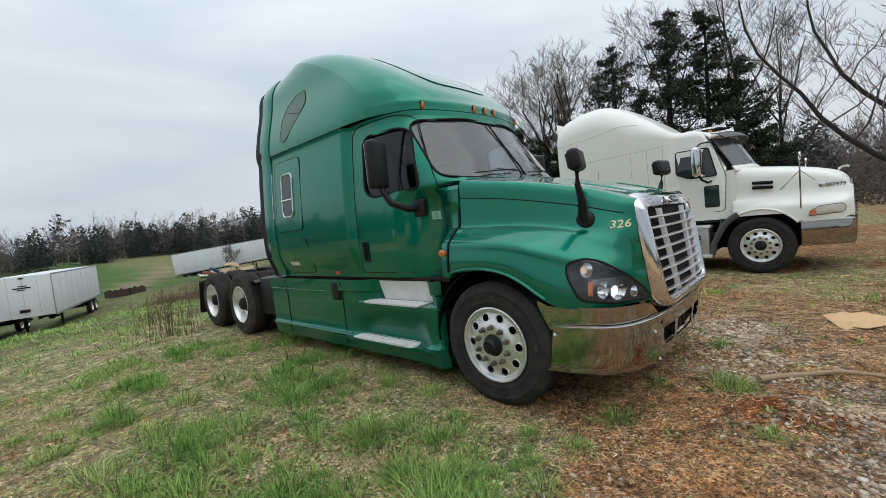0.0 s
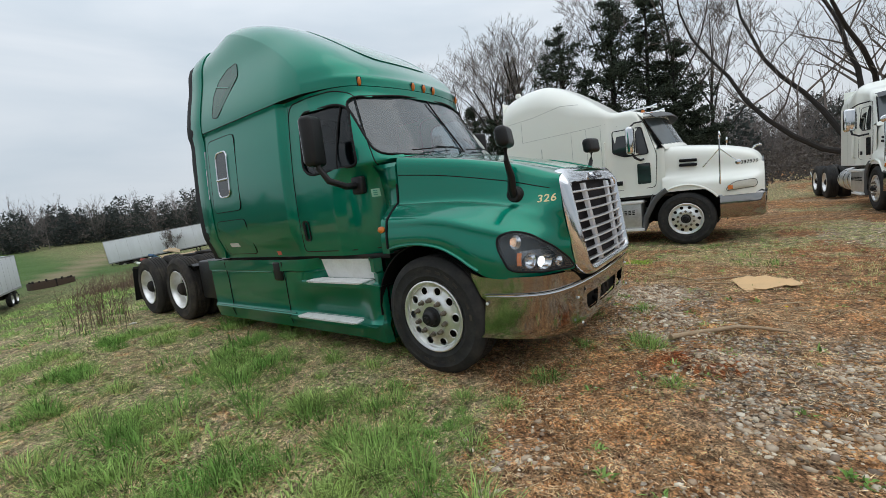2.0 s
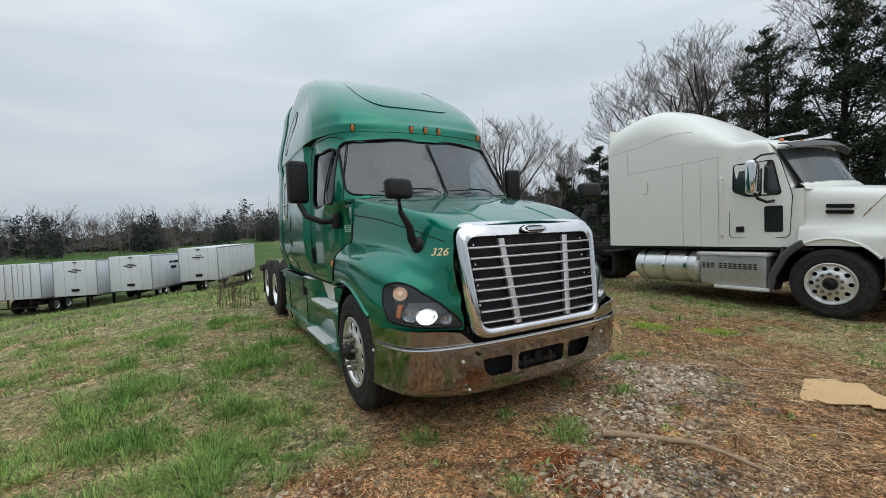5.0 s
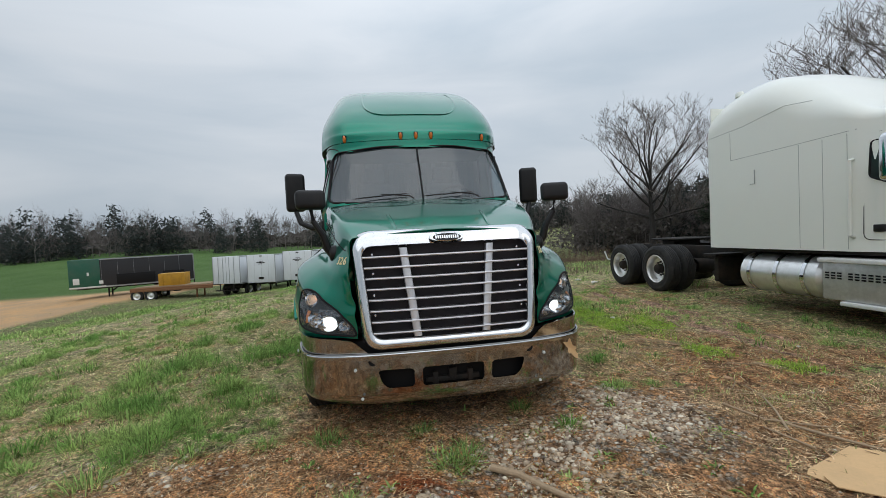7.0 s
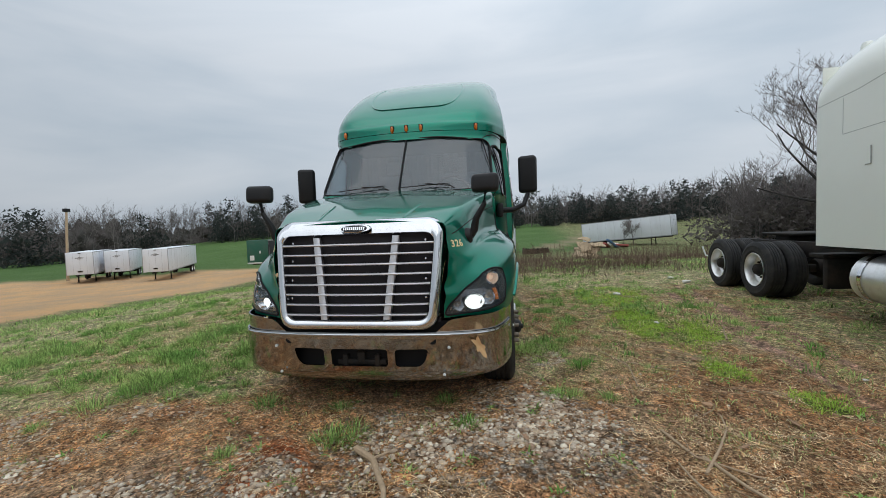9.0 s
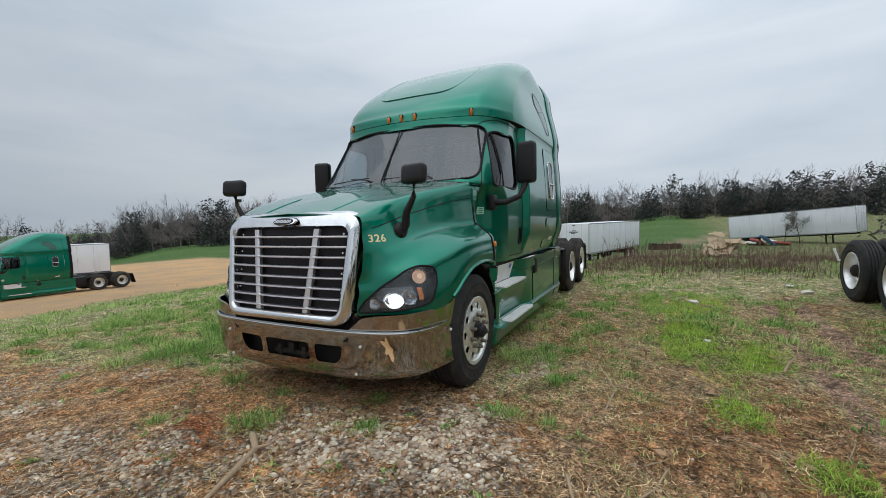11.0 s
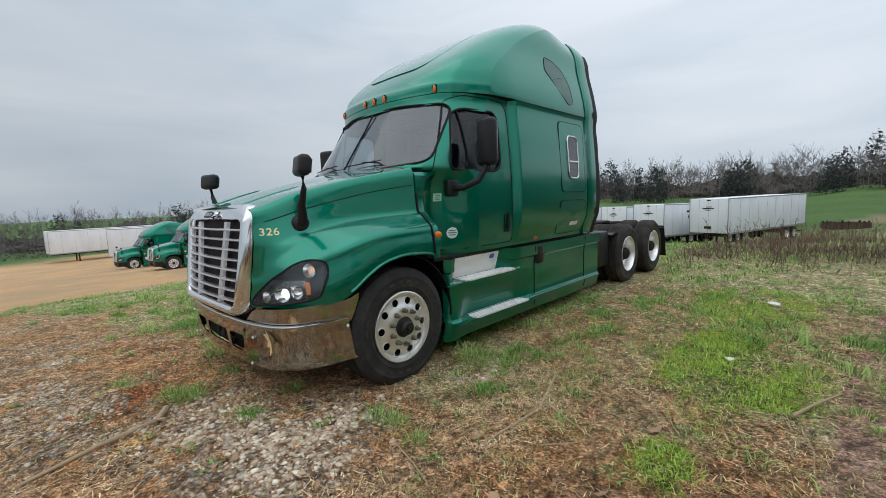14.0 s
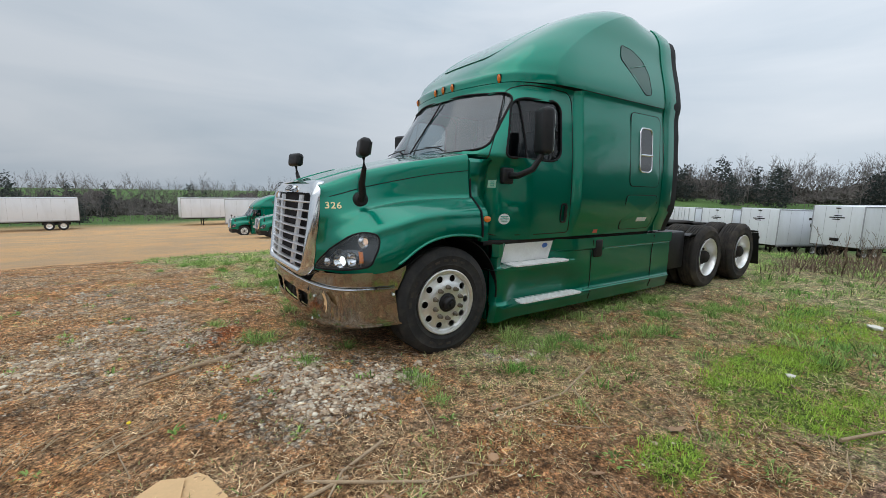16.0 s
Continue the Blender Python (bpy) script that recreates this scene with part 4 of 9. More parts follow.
def build_tractor(name, label, at, number=True, lit=True, chrome=True, group=""):
    """The whole tractor; lit: the near one, with finer skins."""
    t = thing(name, label, "truck", group, at)
    # roof cap with its visor ledge, and the lower cab
    low = [0.97, 1.0, 1.1, 1.25, 1.4, 1.55, 1.68] + list(np.linspace(1.76, 2.54, 40)) + [SEAM - 0.004]
    if not lit:
        low = low[:7] + low[7::2] + [SEAM - 0.004]
    shell, _ = full_shell(low, 60 if lit else 24, 90, cab_cut)
    cab = part("cab_shell", shell, M_GREEN, t, "glossy green painted cab and sleeper", solid=0.004)
    high = [SEAM + 0.004] + list(np.linspace(2.60, 2.70, 9)) + list(np.linspace(2.74, 3.55, 22)) + [3.60, 3.64, 3.67, 3.70, 3.725, 3.75, 3.77, 3.785, 3.80, 3.808, 3.815]
    shell, rows = full_shell(high, 40 if lit else 20, 40 if lit else 14)
    top = rows[-1]
    v, f = shell
    k = len(v)
    m = len(top)
    f = f + [(k - m + j, k - m + j + 1, k - 2 - j, k - 1 - j) for j in range(m // 2)]
    b = len(v)
    v = list(v) + [(p[0] + 0.03, p[1] * 0.985, p[2]) for r in rows for p in (r[0], r[-1])]
    f = f + [(b + 2 * i, b + 2 * i + 1, b + 2 * i + 3, b + 2 * i + 2) for i in range(len(rows) - 1)]
    roof = part("roof_fairing", ([roof_dip(p) for p in v], f), M_GREEN, t, "tall rounded green roof fairing")
    # rear wall of the sleeper, floor
    part("sleeper_back_wall", box(REAR - 0.01, REAR + 0.02, -1.13, 1.13, 0.97, 2.6, 0.005), M_GREEN, t)
    part("cab_floor", box(REAR, -0.5, -1.06, 1.06, 0.93, 0.97, 0.01), M_DARK, t)
    # seam round the roof, windscreen surround and glass
    seam = [cab_side(x, SEAM, 0.001) for x in np.linspace(-1.78, REAR, 30)]
    # a black strip closes the overhang and stands in for the shade beneath it
    shade_rows = [[cab_side(x, SEAM - 0.006, -0.02), cab_side(x, SEAM + 0.006, -0.002)] for x in np.linspace(-0.98, -1.80, 24)]
    for s in (1, -1):
        part("roof_seam", flipped(tube([p for p in seam], 0.005, 6), s), M_SEAL, t)
        part("drip_channel", flipped(sheet(shade_rows), s), M_SEAL, t, "black strip for the shade under the roof overhang", solid=0.004)
    part("screen_seal", tube([screen_point(y, z, 0.004) for y, z in SCREEN], 0.014, 8, closed=True, squash=0.8), M_SEAL, t, "black windscreen rubber")
    part("screen_divider", tube([screen_point(0, z, 0.004) for z in np.linspace(1.86, 2.47, 8)], 0.009, 8), M_SEAL, t)
    part("windscreen", disc(SCREEN, lambda y, z: screen_point(y, z, -0.004)), M_GLASS, t, "grey tinted windscreen in two halves")
    for s in (1, -1):
        pane = flipped(disc(DOOR_WINDOW, lambda x, z: cab_side(x, z, -0.012)), s)
        win = part("door_window", pane, M_TINT, t, "dark tinted side window")
        part("window_seal", flipped(tube([cab_side(x, z, 0.002) for x, z in DOOR_WINDOW], 0.013, 8, closed=True), s), M_SEAL, win)
        part("window_bar", flipped(tube([cab_side(-0.985 + 0.02 * (z - 1.8), z, 0.0) for z in np.linspace(1.80, 2.40, 6)], 0.008, 6), s), M_SEAL, win)
    # hood with fenders
    xs = list(np.linspace(-0.34, 0.5, 20)) + list(np.linspace(0.5, 1.06, 60 if lit else 16))[1:]
    rows = []
    for x in xs:
        h = spline2(hood_section(x), 60 if lit else 30)
        rows.append([Vector((bowed(x, p.x, p.y), -p.x, p.y)) for p in reversed(h[1:])] + [Vector((bowed(x, p.x, p.y), p.x, p.y)) for p in h])
    lamp = lamp_outline()

    def lamp_hole(i, j):
        q = (rows[i][j] + rows[i + 1][j + 1]) / 2
        return q.z < 1.25 and xs[i] > 0.5 and inside(lamp, lamp_u((xs[i] + xs[i + 1]) / 2), q.z)

    hood_shape = sheet(rows)
    HOOD_SKIN.clear()
    HOOD_SKIN.append(BVHTree.FromPolygons(hood_shape[0], hood_shape[1]))
    part("hood", sheet(rows, lamp_hole), M_GREEN, t, "green hood with flared fenders", solid=0.004, angle=40)
    for s in (1, -1):
        lip = []
        for x in np.linspace(-0.335, 0.50, 30):
            q = hood_section(x)[-1]
            lip.append((bowed(x, q[0]), q[0] + 0.001, q[1] + 0.016))
        part("fender_lip", flipped(tube(lip, 0.020, 10, squash=0.6), s), M_GREEN, t, "rolled fender edge")
        line = [hood_side(x, z) + Vector((0, 0.001, 0)) for x, z in zip(np.linspace(-0.335, 0.99, 26), [curve_table(((-0.34, 1.655), (0.09, 1.595), (0.55, 1.50), (0.99, 1.395)), q) for q in np.linspace(-0.335, 0.99, 26)])]
        part("hood_seam", flipped(tube(line, 0.0045, 5), s), M_SEAL, t)
        rib = [(x, 0.40 - 0.10 * (x - 0.5), HOOD_SKIN[0].ray_cast(Vector((x, 0.40 - 0.10 * (x - 0.5), 3.0)), Vector((0, 0, -1)))[0].z + 0.002) for x in np.linspace(0.45, 0.92, 10)]
        part("hood_rib", flipped(tube(rib, [0.004] + [0.016] * 8 + [0.006], 8, squash=0.5), s), M_GREEN, t)
    build_front(t, lit, chrome)
    build_sides(t, number)
    build_cabin(t)
    build_rear(t)
    for s in (1, -1):
        add_wheel(t, "front_wheel", Vector((0, 1.172 * s, 0.458)), s, near=lit)
        for x in (-5.12, -6.42):
            add_wheel(t, "rear_wheel", Vector((x, 1.16 * s, 0.485)), s, 0.50, 0.27, steer=False, red=True, near=lit)
    return t


def build_front(t, lit, chrome):
    # chrome grille surround
    def ring(z0, z1, half_top, half_bot, push, r):
        pts = rounded([(-half_bot, z0), (-half_top, z1), (half_top, z1), (half_bot, z0)], r, 8)
        return [Vector((grille_plane(y, z) + push - 0.07 * smooth01(1.38, 1.55, z), y, z + (0.03 * (1 - (y / 0.7) ** 2) if z > 1.2 else 0))) for y, z in pts]

    steps = [ring(0.690, 1.495, 0.712, 0.645, -0.18, 0.13), ring(0.690, 1.505, 0.706, 0.640, -0.10, 0.13), ring(0.693, 1.515, 0.696, 0.632, -0.05, 0.13),
             ring(0.700, 1.520, 0.682, 0.620, -0.016, 0.125), ring(0.712, 1.515, 0.667, 0.608, 0.002, 0.12), ring(0.728, 1.500, 0.652, 0.594, 0.010, 0.11),
             ring(0.748, 1.455, 0.634, 0.575, 0.008, 0.095), ring(0.764, 1.410, 0.620, 0.561, -0.002, 0.08), ring(0.772, 1.400, 0.613, 0.554, -0.018, 0.075),
             ring(0.776, 1.396, 0.610, 0.551, -0.07, 0.07)]
    gr = part("grille_surround", sheet(steps, wrap=True), M_CHROME, t, "bright chrome grille surround", angle=60)
    part("radiator_screen", sheet([[(grille_plane(y, z) - 0.085, y, z) for y in np.linspace(-0.64, 0.64, 15)] for z in np.linspace(0.74, 1.45, 8)]),
         M_SCREEN, gr, "dark insect screen behind the bars")
    for k in range(8):
        z = 0.812 + 0.0755 * k
        h = 0.553 + (0.615 - 0.553) * (z - 0.79) / 0.61
        blade = []
        for y in np.linspace(-h, h, 17):
            x = grille_plane(y, z)
            blade.append([(x + dx, y, z + dz) for dx, dz in ((-0.046, -0.006), (-0.046, 0.007), (-0.012, 0.009), (-0.004, 0.006), (-0.002, 0.0), (-0.006, -0.006), (-0.014, -0.008))])
        part("bar", sheet(blade, wrap=True), M_BAR, gr)
    for s in (1, -1):
        rib = []
        for z in np.linspace(0.775, 1.40, 8):
            y = s * (0.25 + 0.07 * (z - 0.8) / 0.6)
            rib.append([(grille_plane(y, z) + dx, y + dy, z) for dx, dy in ((-0.05, -0.028), (-0.026, -0.024), (-0.020, -0.012), (-0.020, 0.012), (-0.026, 0.024), (-0.05, 0.028))])
        part("rib", sheet(rib), M_BAR, gr, solid=0.004)
        for z in (0.80, 0.93, 1.07, 1.22, 1.36):
            part("screw", moved(lathe([(0.0, 0.006), (0.008, 0.004), (0.01, 0.0)], 8), Matrix.Translation((grille_plane(0.5, z) - 0.06, 0.54 * s, z)) @ pose(0, 0, 0, 0, 0, -90)), M_CHROME, gr)
    oval = [(0.128 * math.copysign(abs(math.cos(a)) ** 0.7, math.cos(a)), 0.031 * math.sin(a)) for a in [2 * math.pi * k / 28 for k in range(28)]]
    bz = 1.462

    def face(y, z, out):
        return (grille_plane(y, z) - 0.07 * smooth01(1.38, 1.55, z) + out, y, z)
    badge = part("badge", sheet([[face(y * q, bz + z * q, d) for y, z in oval] for q, d in ((1.0, 0.0), (0.97, 0.022), (0.86, 0.025), (0.02, 0.020))], wrap=True),
                 M_CHROME, gr, "oval chrome badge")
    part("badge_field", sheet([[face(y * q, bz + z * q, d) for y, z in oval] for q, d in ((0.80, 0.0275), (0.02, 0.0285))], wrap=True), M_BLACK, badge)
    for k in range(11):
        y = -0.080 + 0.016 * k
        part("badge_bar", sheet([[face(y + dy, bz + dz, 0.031) for dy in (-0.005, 0.005)] for dz in (-0.011, 0.011)]), M_CHROME, badge, solid=0.002)
    # bumper: a bent sheet with three air openings
    plan = bumper_path()
    step = 0.012 if lit else 0.04
    ys = sorted(set([round(q, 4) for q in np.arange(0.0, 0.64, step)] + [round(y, 4) for _, y in plan if y > 0.64] + [round(q, 4) for q in np.linspace(1.04, 1.165, 14)]))
    ys = [y for y in ys if y <= 1.165 and bumper_x(y) > 0.53]
    edge = [(bumper_x(y), y) for y in ys]
    zs = [0.0, 0.03, 0.07, 0.14, 0.22] + list(np.linspace(0.28, 0.70, 16 if lit else 7)) + [0.78, 0.86, 0.92, 0.955, 0.98, 1.0]

    def bump_pt(x, y, q):
        z0, z1 = 0.283 + 0.045 * smooth01(0.55, 1.165, abs(y)), 0.665
        z = z0 + (z1 - z0) * q
        lean = -0.05 * (1 - q) - (0.010 * smooth01(0.94, 1.0, q)) - 0.03 * smooth01(0.10, 0.0, q)
        return Vector((x + lean, y, z))

    openings = [rounded([(-0.226, 0.400), (-0.226, 0.537), (0.226, 0.537), (0.226, 0.400)], 0.02, 4)]
    openings += [rounded([(k * 0.285, 0.400), (k * 0.285, 0.537), (k * 0.545, 0.540), (k * 0.515, 0.44), (k * 0.47, 0.400)], 0.032, 4) for k in (1, -1)]
    rims = [(a0 + (b0 - a0) * q, c0 + (d0 - c0) * q) for o in openings for (a0, c0), (b0, d0) in zip(o, o[1:] + o[:1]) for q in (0.0, 0.25, 0.5, 0.75)]
    rims = np.array(rims)
    rows = [[Vector((bump_pt(x, y, q).x, k * y, bump_pt(x, y, q).z)) for k, seq in ((-1, list(reversed(edge[1:]))), (1, edge)) for x, y in seq] for q in zs]
    holes = [[any(inside(o, (rows[i][j].y + rows[i + 1][j + 1].y) / 2, (rows[i][j].z + rows[i + 1][j + 1].z) / 2) for o in openings)
              for j in range(len(rows[0]) - 1)] for i in range(len(rows) - 1)]
    for r in rows:
        for p in r:
            if abs(p.y) < 0.6 and 0.38 < p.z < 0.56:
                d = np.hypot(rims[:, 0] - p.y, rims[:, 1] - p.z)
                k = int(d.argmin())
                if d[k] < 0.0075:
                    p.y, p.z = float(rims[k, 0]), float(rims[k, 1])

    def hole(i, j):
        return holes[i][j]

    bu = part("bumper", sheet(rows, hole), M_BUMPER if chrome else M_BLACK, t,
              "mirror-polished steel bumper with mud splashes" if chrome else "dull black bumper", solid=0.012, angle=50)
    lip = [bump_pt(x, y, 0.965) + Vector((0.004, 0, 0)) for x, y in edge]
    for s in (1, -1):
        part("bumper_edge", flipped(tube(lip, 0.006, 6), s), M_CHROME if chrome else M_BLACK, bu)
        part("tow_hole", flipped(moved(lathe([(0.0, 0.0), (0.03, 0.0), (0.034, -0.004)], 16), Matrix.Translation((bumper_x(0.575) - 0.003, 0.575, 0.607)) @ pose(0, 0, 0, 0, 0, -90)), s), M_SEAL, bu)
        for y, z in ((0.70, 0.55), (0.66, 0.345), (1.1715, 0.60)):
            x = bumper_x(y) if y < 1.17 else 0.55
            part("bolt", flipped(moved(lathe([(0.0, 0.012), (0.009, 0.010), (0.012, 0.0)], 10), Matrix.Translation((x - 0.006, y, z)) @ pose(0, 0, 0, 0, 0, -90 if y < 1.17 else 0)), s), M_WHITE_TAG, bu)
    # black sheet added behind the openings to give them their darkness
    part("bumper_opening_back", sheet([[(bumper_x(y) - 0.10, y, z) for y in np.linspace(-0.9, 0.9, 13)] for z in (0.36, 0.64)]), M_SEAL, bu)
    part("tow_bracket", join(box(0.99, 1.03, -0.2, 0.2, 0.40, 0.44, 0.008), box(0.98, 1.04, -0.15, -0.11, 0.39, 0.48, 0.008), box(0.98, 1.04, 0.11, 0.15, 0.39, 0.48, 0.008),
                              box(0.99, 1.04, -0.03, 0.03, 0.42, 0.5, 0.006)), M_DARK, bu)
    # upper bumper strip below the headlamps
    up = []
    for y, x in [(y, bumper_x(y)) for y in list(np.linspace(0.62, 1.0, 14)) + list(np.linspace(1.02, 1.165, 20)) if bumper_x(y) > 0.54]:
        zt = lerp_table(((0.62, 0.67), (0.72, 0.755), (0.85, 0.775), (1.165, 0.79)), y)
        if x < 0.56:
            zt = 0.79
        up.append([(x - 0.026, y - 0.014, 0.62), (x - 0.021, y - 0.012, (0.62 + zt) / 2), (x - 0.018, y - 0.011, zt)])
    for x, zb, zt in ((0.50, 0.63, 0.80), (0.46, 0.70, 0.815), (0.42, 0.79, 0.83)):
        up.append([(x, 1.150, zb), (x, 1.152, (zb + zt) / 2), (x, 1.153, zt)])
    for s in (1, -1):
        part("upper_bumper", flipped(sheet(up), s), M_BUMPER if chrome else M_GREEN, t, "polished steel panel under the headlamp" if chrome else "", solid=0.01)
    # another added black sheet, for the darkness between bumper and grille
    part("bumper_gap", sheet([[(bumper_x(y) - 0.07, y, z) for y in np.linspace(-0.75, 0.75, 11)] for z in (0.62, 0.74)]), M_SEAL, t)
    for s in (1, -1):
        build_headlamp(t, s, lit)


def lamp_outline():
    """Outline of the headlamp in (u, z): u runs round the corner from the grille to the fender."""
    return rounded([(0.0, 0.785), (0.03, 0.855), (0.11, 0.945), (0.22, 1.025), (0.36, 1.09), (0.49, 1.115), (0.585, 1.085), (0.575, 1.0), (0.50, 0.845), (0.44, 0.825), (0.25, 0.80)], 0.06, 4)


LAMP_X = ((0.0, 1.06), (0.15, 0.985), (0.3, 0.90), (0.45, 0.78), (0.6, 0.62))


def lamp_u(x):
    return lerp_table(tuple((b, a) for a, b in reversed(LAMP_X)), x)


def lamp_point(u, z, out=0.0):
    """Place on the front corner: u runs round from beside the grille."""
    p = hood_side(lerp_table(LAMP_X, u), z)
    a = radians(20 + 58 * min(1.0, max(0.0, u / 0.6)))
    return p + Vector((math.cos(a), math.sin(a), 0.15)) * out


def build_headlamp(t, s, lit):
    o = lamp_outline()
    h = part("headlamp", flipped(disc(o, lambda u, z: lamp_point(u, z, 0.006)), s), M_LENS, t, "swept-back clear headlamp lens")
    part("housing", flipped(disc(o, lambda u, z: lamp_point(u, z, -0.085)), s), M_HOUSING, h, "smoky grey lamp housing")
    rim = [lamp_point(u, z, 0.004) for u, z in o]
    part("lamp_seal", flipped(tube(rim, 0.008, 6, closed=True), s), M_SEAL, h)
    part("lamp_wall", flipped(sheet([[lamp_point(u, z, 0.003) for u, z in o], [lamp_point(u, z, -0.086) for u, z in o]], wrap=True), s), M_BLACK, h)
    spots = [(0.100, 0.850, 0.040, M_CHROME, M_CHROME), (0.205, 0.872, 0.058, M_CHROME, M_BEAM_ON if lit else M_CHROME),
             (0.325, 0.895, 0.058, M_CHROME, M_CHROME), (0.46, 1.035, 0.052, M_CHROME, M_AMBER_ON if lit else M_PALEAMBER)]
    for u, z, r, mm, core in spots:
        c, d = lamp_point(u, z, -0.030), Vector((1.0, 0.30 + 0.15 * (u > 0.4), -0.02)).normalized()
        turn = d.to_track_quat("Y", "Z").to_matrix().to_4x4()
        wide = Matrix.Diagonal((1.35 if core is M_BEAM_ON else 1.0, 1, 1, 1))
        turn = turn @ wide
        bowl = lathe([(r * 1.02, 0.012), (r, 0.010), (r * 0.90, -0.008), (r * 0.68, -0.028), (r * 0.35, -0.042), (0.004, -0.046)], 22)
        ref = part("reflector", flipped(moved(bowl, Matrix.Translation(c) @ turn), s), mm, h)
        bulb = lathe([(0.001, -0.014), (r * (0.20 if core is M_CHROME else 0.34), -0.016), (r * (0.26 if core is M_CHROME else 0.55 if core is M_BEAM_ON else 0.42), -0.022), (r * 0.24, -0.040)], 14)
        part("bulb", flipped(moved(bulb, Matrix.Translation(c) @ turn), s), core, ref)
    tray = sheet([[lamp_point(u, z, -0.078) for u in np.linspace(0.06, 0.40, 9)] for z in np.linspace(0.815, 0.965, 5)])
    part("reflector_tray", flipped(tray, s), M_TRAY, h, "grey reflector tray")
    amber = sheet([[lamp_point(u, z, -0.012) for u in np.linspace(0.395, 0.435, 4)] for z in np.linspace(0.865, 0.955, 4)])
    part("side_reflector", flipped(amber, s), M_AMBER, h, "amber side reflector", solid=0.008)


def build_sides(t, number):
    for s in (1, -1):
        # marker lamps on the visor are set below, hood mirror, door mirror
        b = hood_side(0.69, 1.37)
        head = Vector((0.72, 0.985, 1.79))
        stalk = [b + Vector((0, 0.01, 0)), b + Vector((0.005, 0.045, 0.05)), b + Vector((0.02, 0.065, 0.14)), head + Vector((-0.01, -0.01, -0.16)), head + Vector((0, 0, -0.06))]
        hm = part("hood_mirror", flipped(tube(stalk, [0.034, 0.034, 0.028, 0.02, 0.02], 10), s), M_BLACK, t, "black mirror on a tall hood stalk")
        part("mirror_foot", flipped(moved(lathe([(0.0, 0.03), (0.045, 0.03), (0.062, 0.015), (0.066, 0.0), (0.068, -0.03)], 20), Matrix.Translation(b)), s), M_BLACK, hm)
        hh = box(-0.045, 0.045, -0.112, 0.112, -0.075, 0.075, 0.036, 4)
        part("mirror_head", flipped(moved(hh, Matrix.Translation(head) @ pose(0, 0, 0, 0, -8, -14)), s), M_BLACK, hm)
        part("mirror_glass", flipped(moved(box(-0.052, -0.045, -0.085, 0.085, -0.052, 0.052, 0.003, 1), Matrix.Translation(head) @ pose(0, 0, 0, 0, -8, -14)), s), M_CHROME, hm)
        c = Vector((-0.93, 1.385, 2.03))
        hd = box(-0.06, 0.06, -0.105, 0.105, -0.215, 0.215, 0.042, 4)
        arm = [cab_side(-0.80, 1.62, 0.02), Vector((-0.80, 1.20, 1.62)), Vector((-0.86, 1.33, 1.68)), Vector((-0.91, 1.38, 1.80)), Vector((-0.92, 1.385, 1.86))]
        dm = part("door_mirror", flipped(tube(arm, [0.034, 0.032, 0.03, 0.028, 0.028], 10), s), M_BLACK, t, "tall black door mirror")
        part("mirror_head", flipped(moved(hd, Matrix.Translation(c) @ pose(0, 0, 0, 0, 0, -18)), s), M_BLACK, dm)
        part("mirror_glass", flipped(moved(box(-0.066, -0.058, -0.082, 0.082, -0.18, 0.18, 0.003, 1), Matrix.Translation(c) @ pose(0, 0, 0, 0, 0, -18)), s), M_CHROME, dm)
        foot = cab_side(-0.78, 1.62, 0.012)
        part("mirror_foot", flipped(box(foot.x - 0.07, foot.x + 0.07, foot.y - 0.02, foot.y + 0.05, 1.54, 1.70, 0.02, 3), s), M_BLACK, dm)
        # door seams, flush handle
        door = rounded([(-0.66, 1.02), (-0.60, 1.30), (-0.56, 1.78), (-0.90, 2.50), (-1.05, 2.545), (-1.62, 2.53), (-1.69, 2.45), (-1.71, 1.02)], 0.06, 5)
        line = []
        for (xa, za), (xb, zb) in zip(door, door[1:] + door[:1]):
            for q in np.linspace(0, 1, 5)[:-1]:
                line.append(cab_side(xa + (xb - xa) * q, za + (zb - za) * q, 0.001))
        part("door_seam", flipped(tube(line, 0.006, 5, closed=True), s), M_SEAL, t)
        o = rounded([(-1.55, 1.13), (-1.55, 1.35), (-1.65, 1.35), (-1.65, 1.13)], 0.045, 5)
        hn = part("door_handle", flipped(sheet([[cab_side(x, z, d) for x, z in o] for d in (0.002, 0.014)] + [[cab_side(-1.6 + (x + 1.6) * 0.8, 1.24 + (z - 1.24) * 0.86, 0.012) for x, z in o]] + [[cab_side(-1.6 + (x + 1.6) * 0.6, 1.24 + (z - 1.24) * 0.8, 0.001) for x, z in o], [cab_side(-1.6, 1.24, 0.001) for x, z in o]], wrap=True), s), M_BLACK, t, "black recessed door handle")
        part("grip", flipped(tube([cab_side(-1.615, z, 0.018) for z in (1.16, 1.2, 1.28, 1.32)], 0.014, 8), s), M_BLACK, hn)
        # sleeper window, hatches
        for name, o, mm in (("sleeper_hatch", rounded([(-2.70, 1.56), (-2.70, 2.45), (-3.30, 2.45), (-3.36, 2.40), (-3.36, 1.56)], 0.08, 5), M_GREEN),
                            ("luggage_hatch", rounded([(-2.66, 1.02), (-2.66, 1.45), (-3.36, 1.45), (-3.36, 1.02)], 0.07, 5), M_GREEN)):
            hatch = part(name, flipped(disc(o, lambda x, z: cab_side(x, z, 0.010)), s), mm, t)
            part("hatch_seam", flipped(tube([cab_side(x, z, 0.006) for x, z in o], 0.006, 5, closed=True), s), M_SEAL, hatch)
        o = rounded([(-2.885, 1.74), (-2.885, 2.28), (-3.155, 2.28), (-3.155, 1.74)], 0.08, 6)
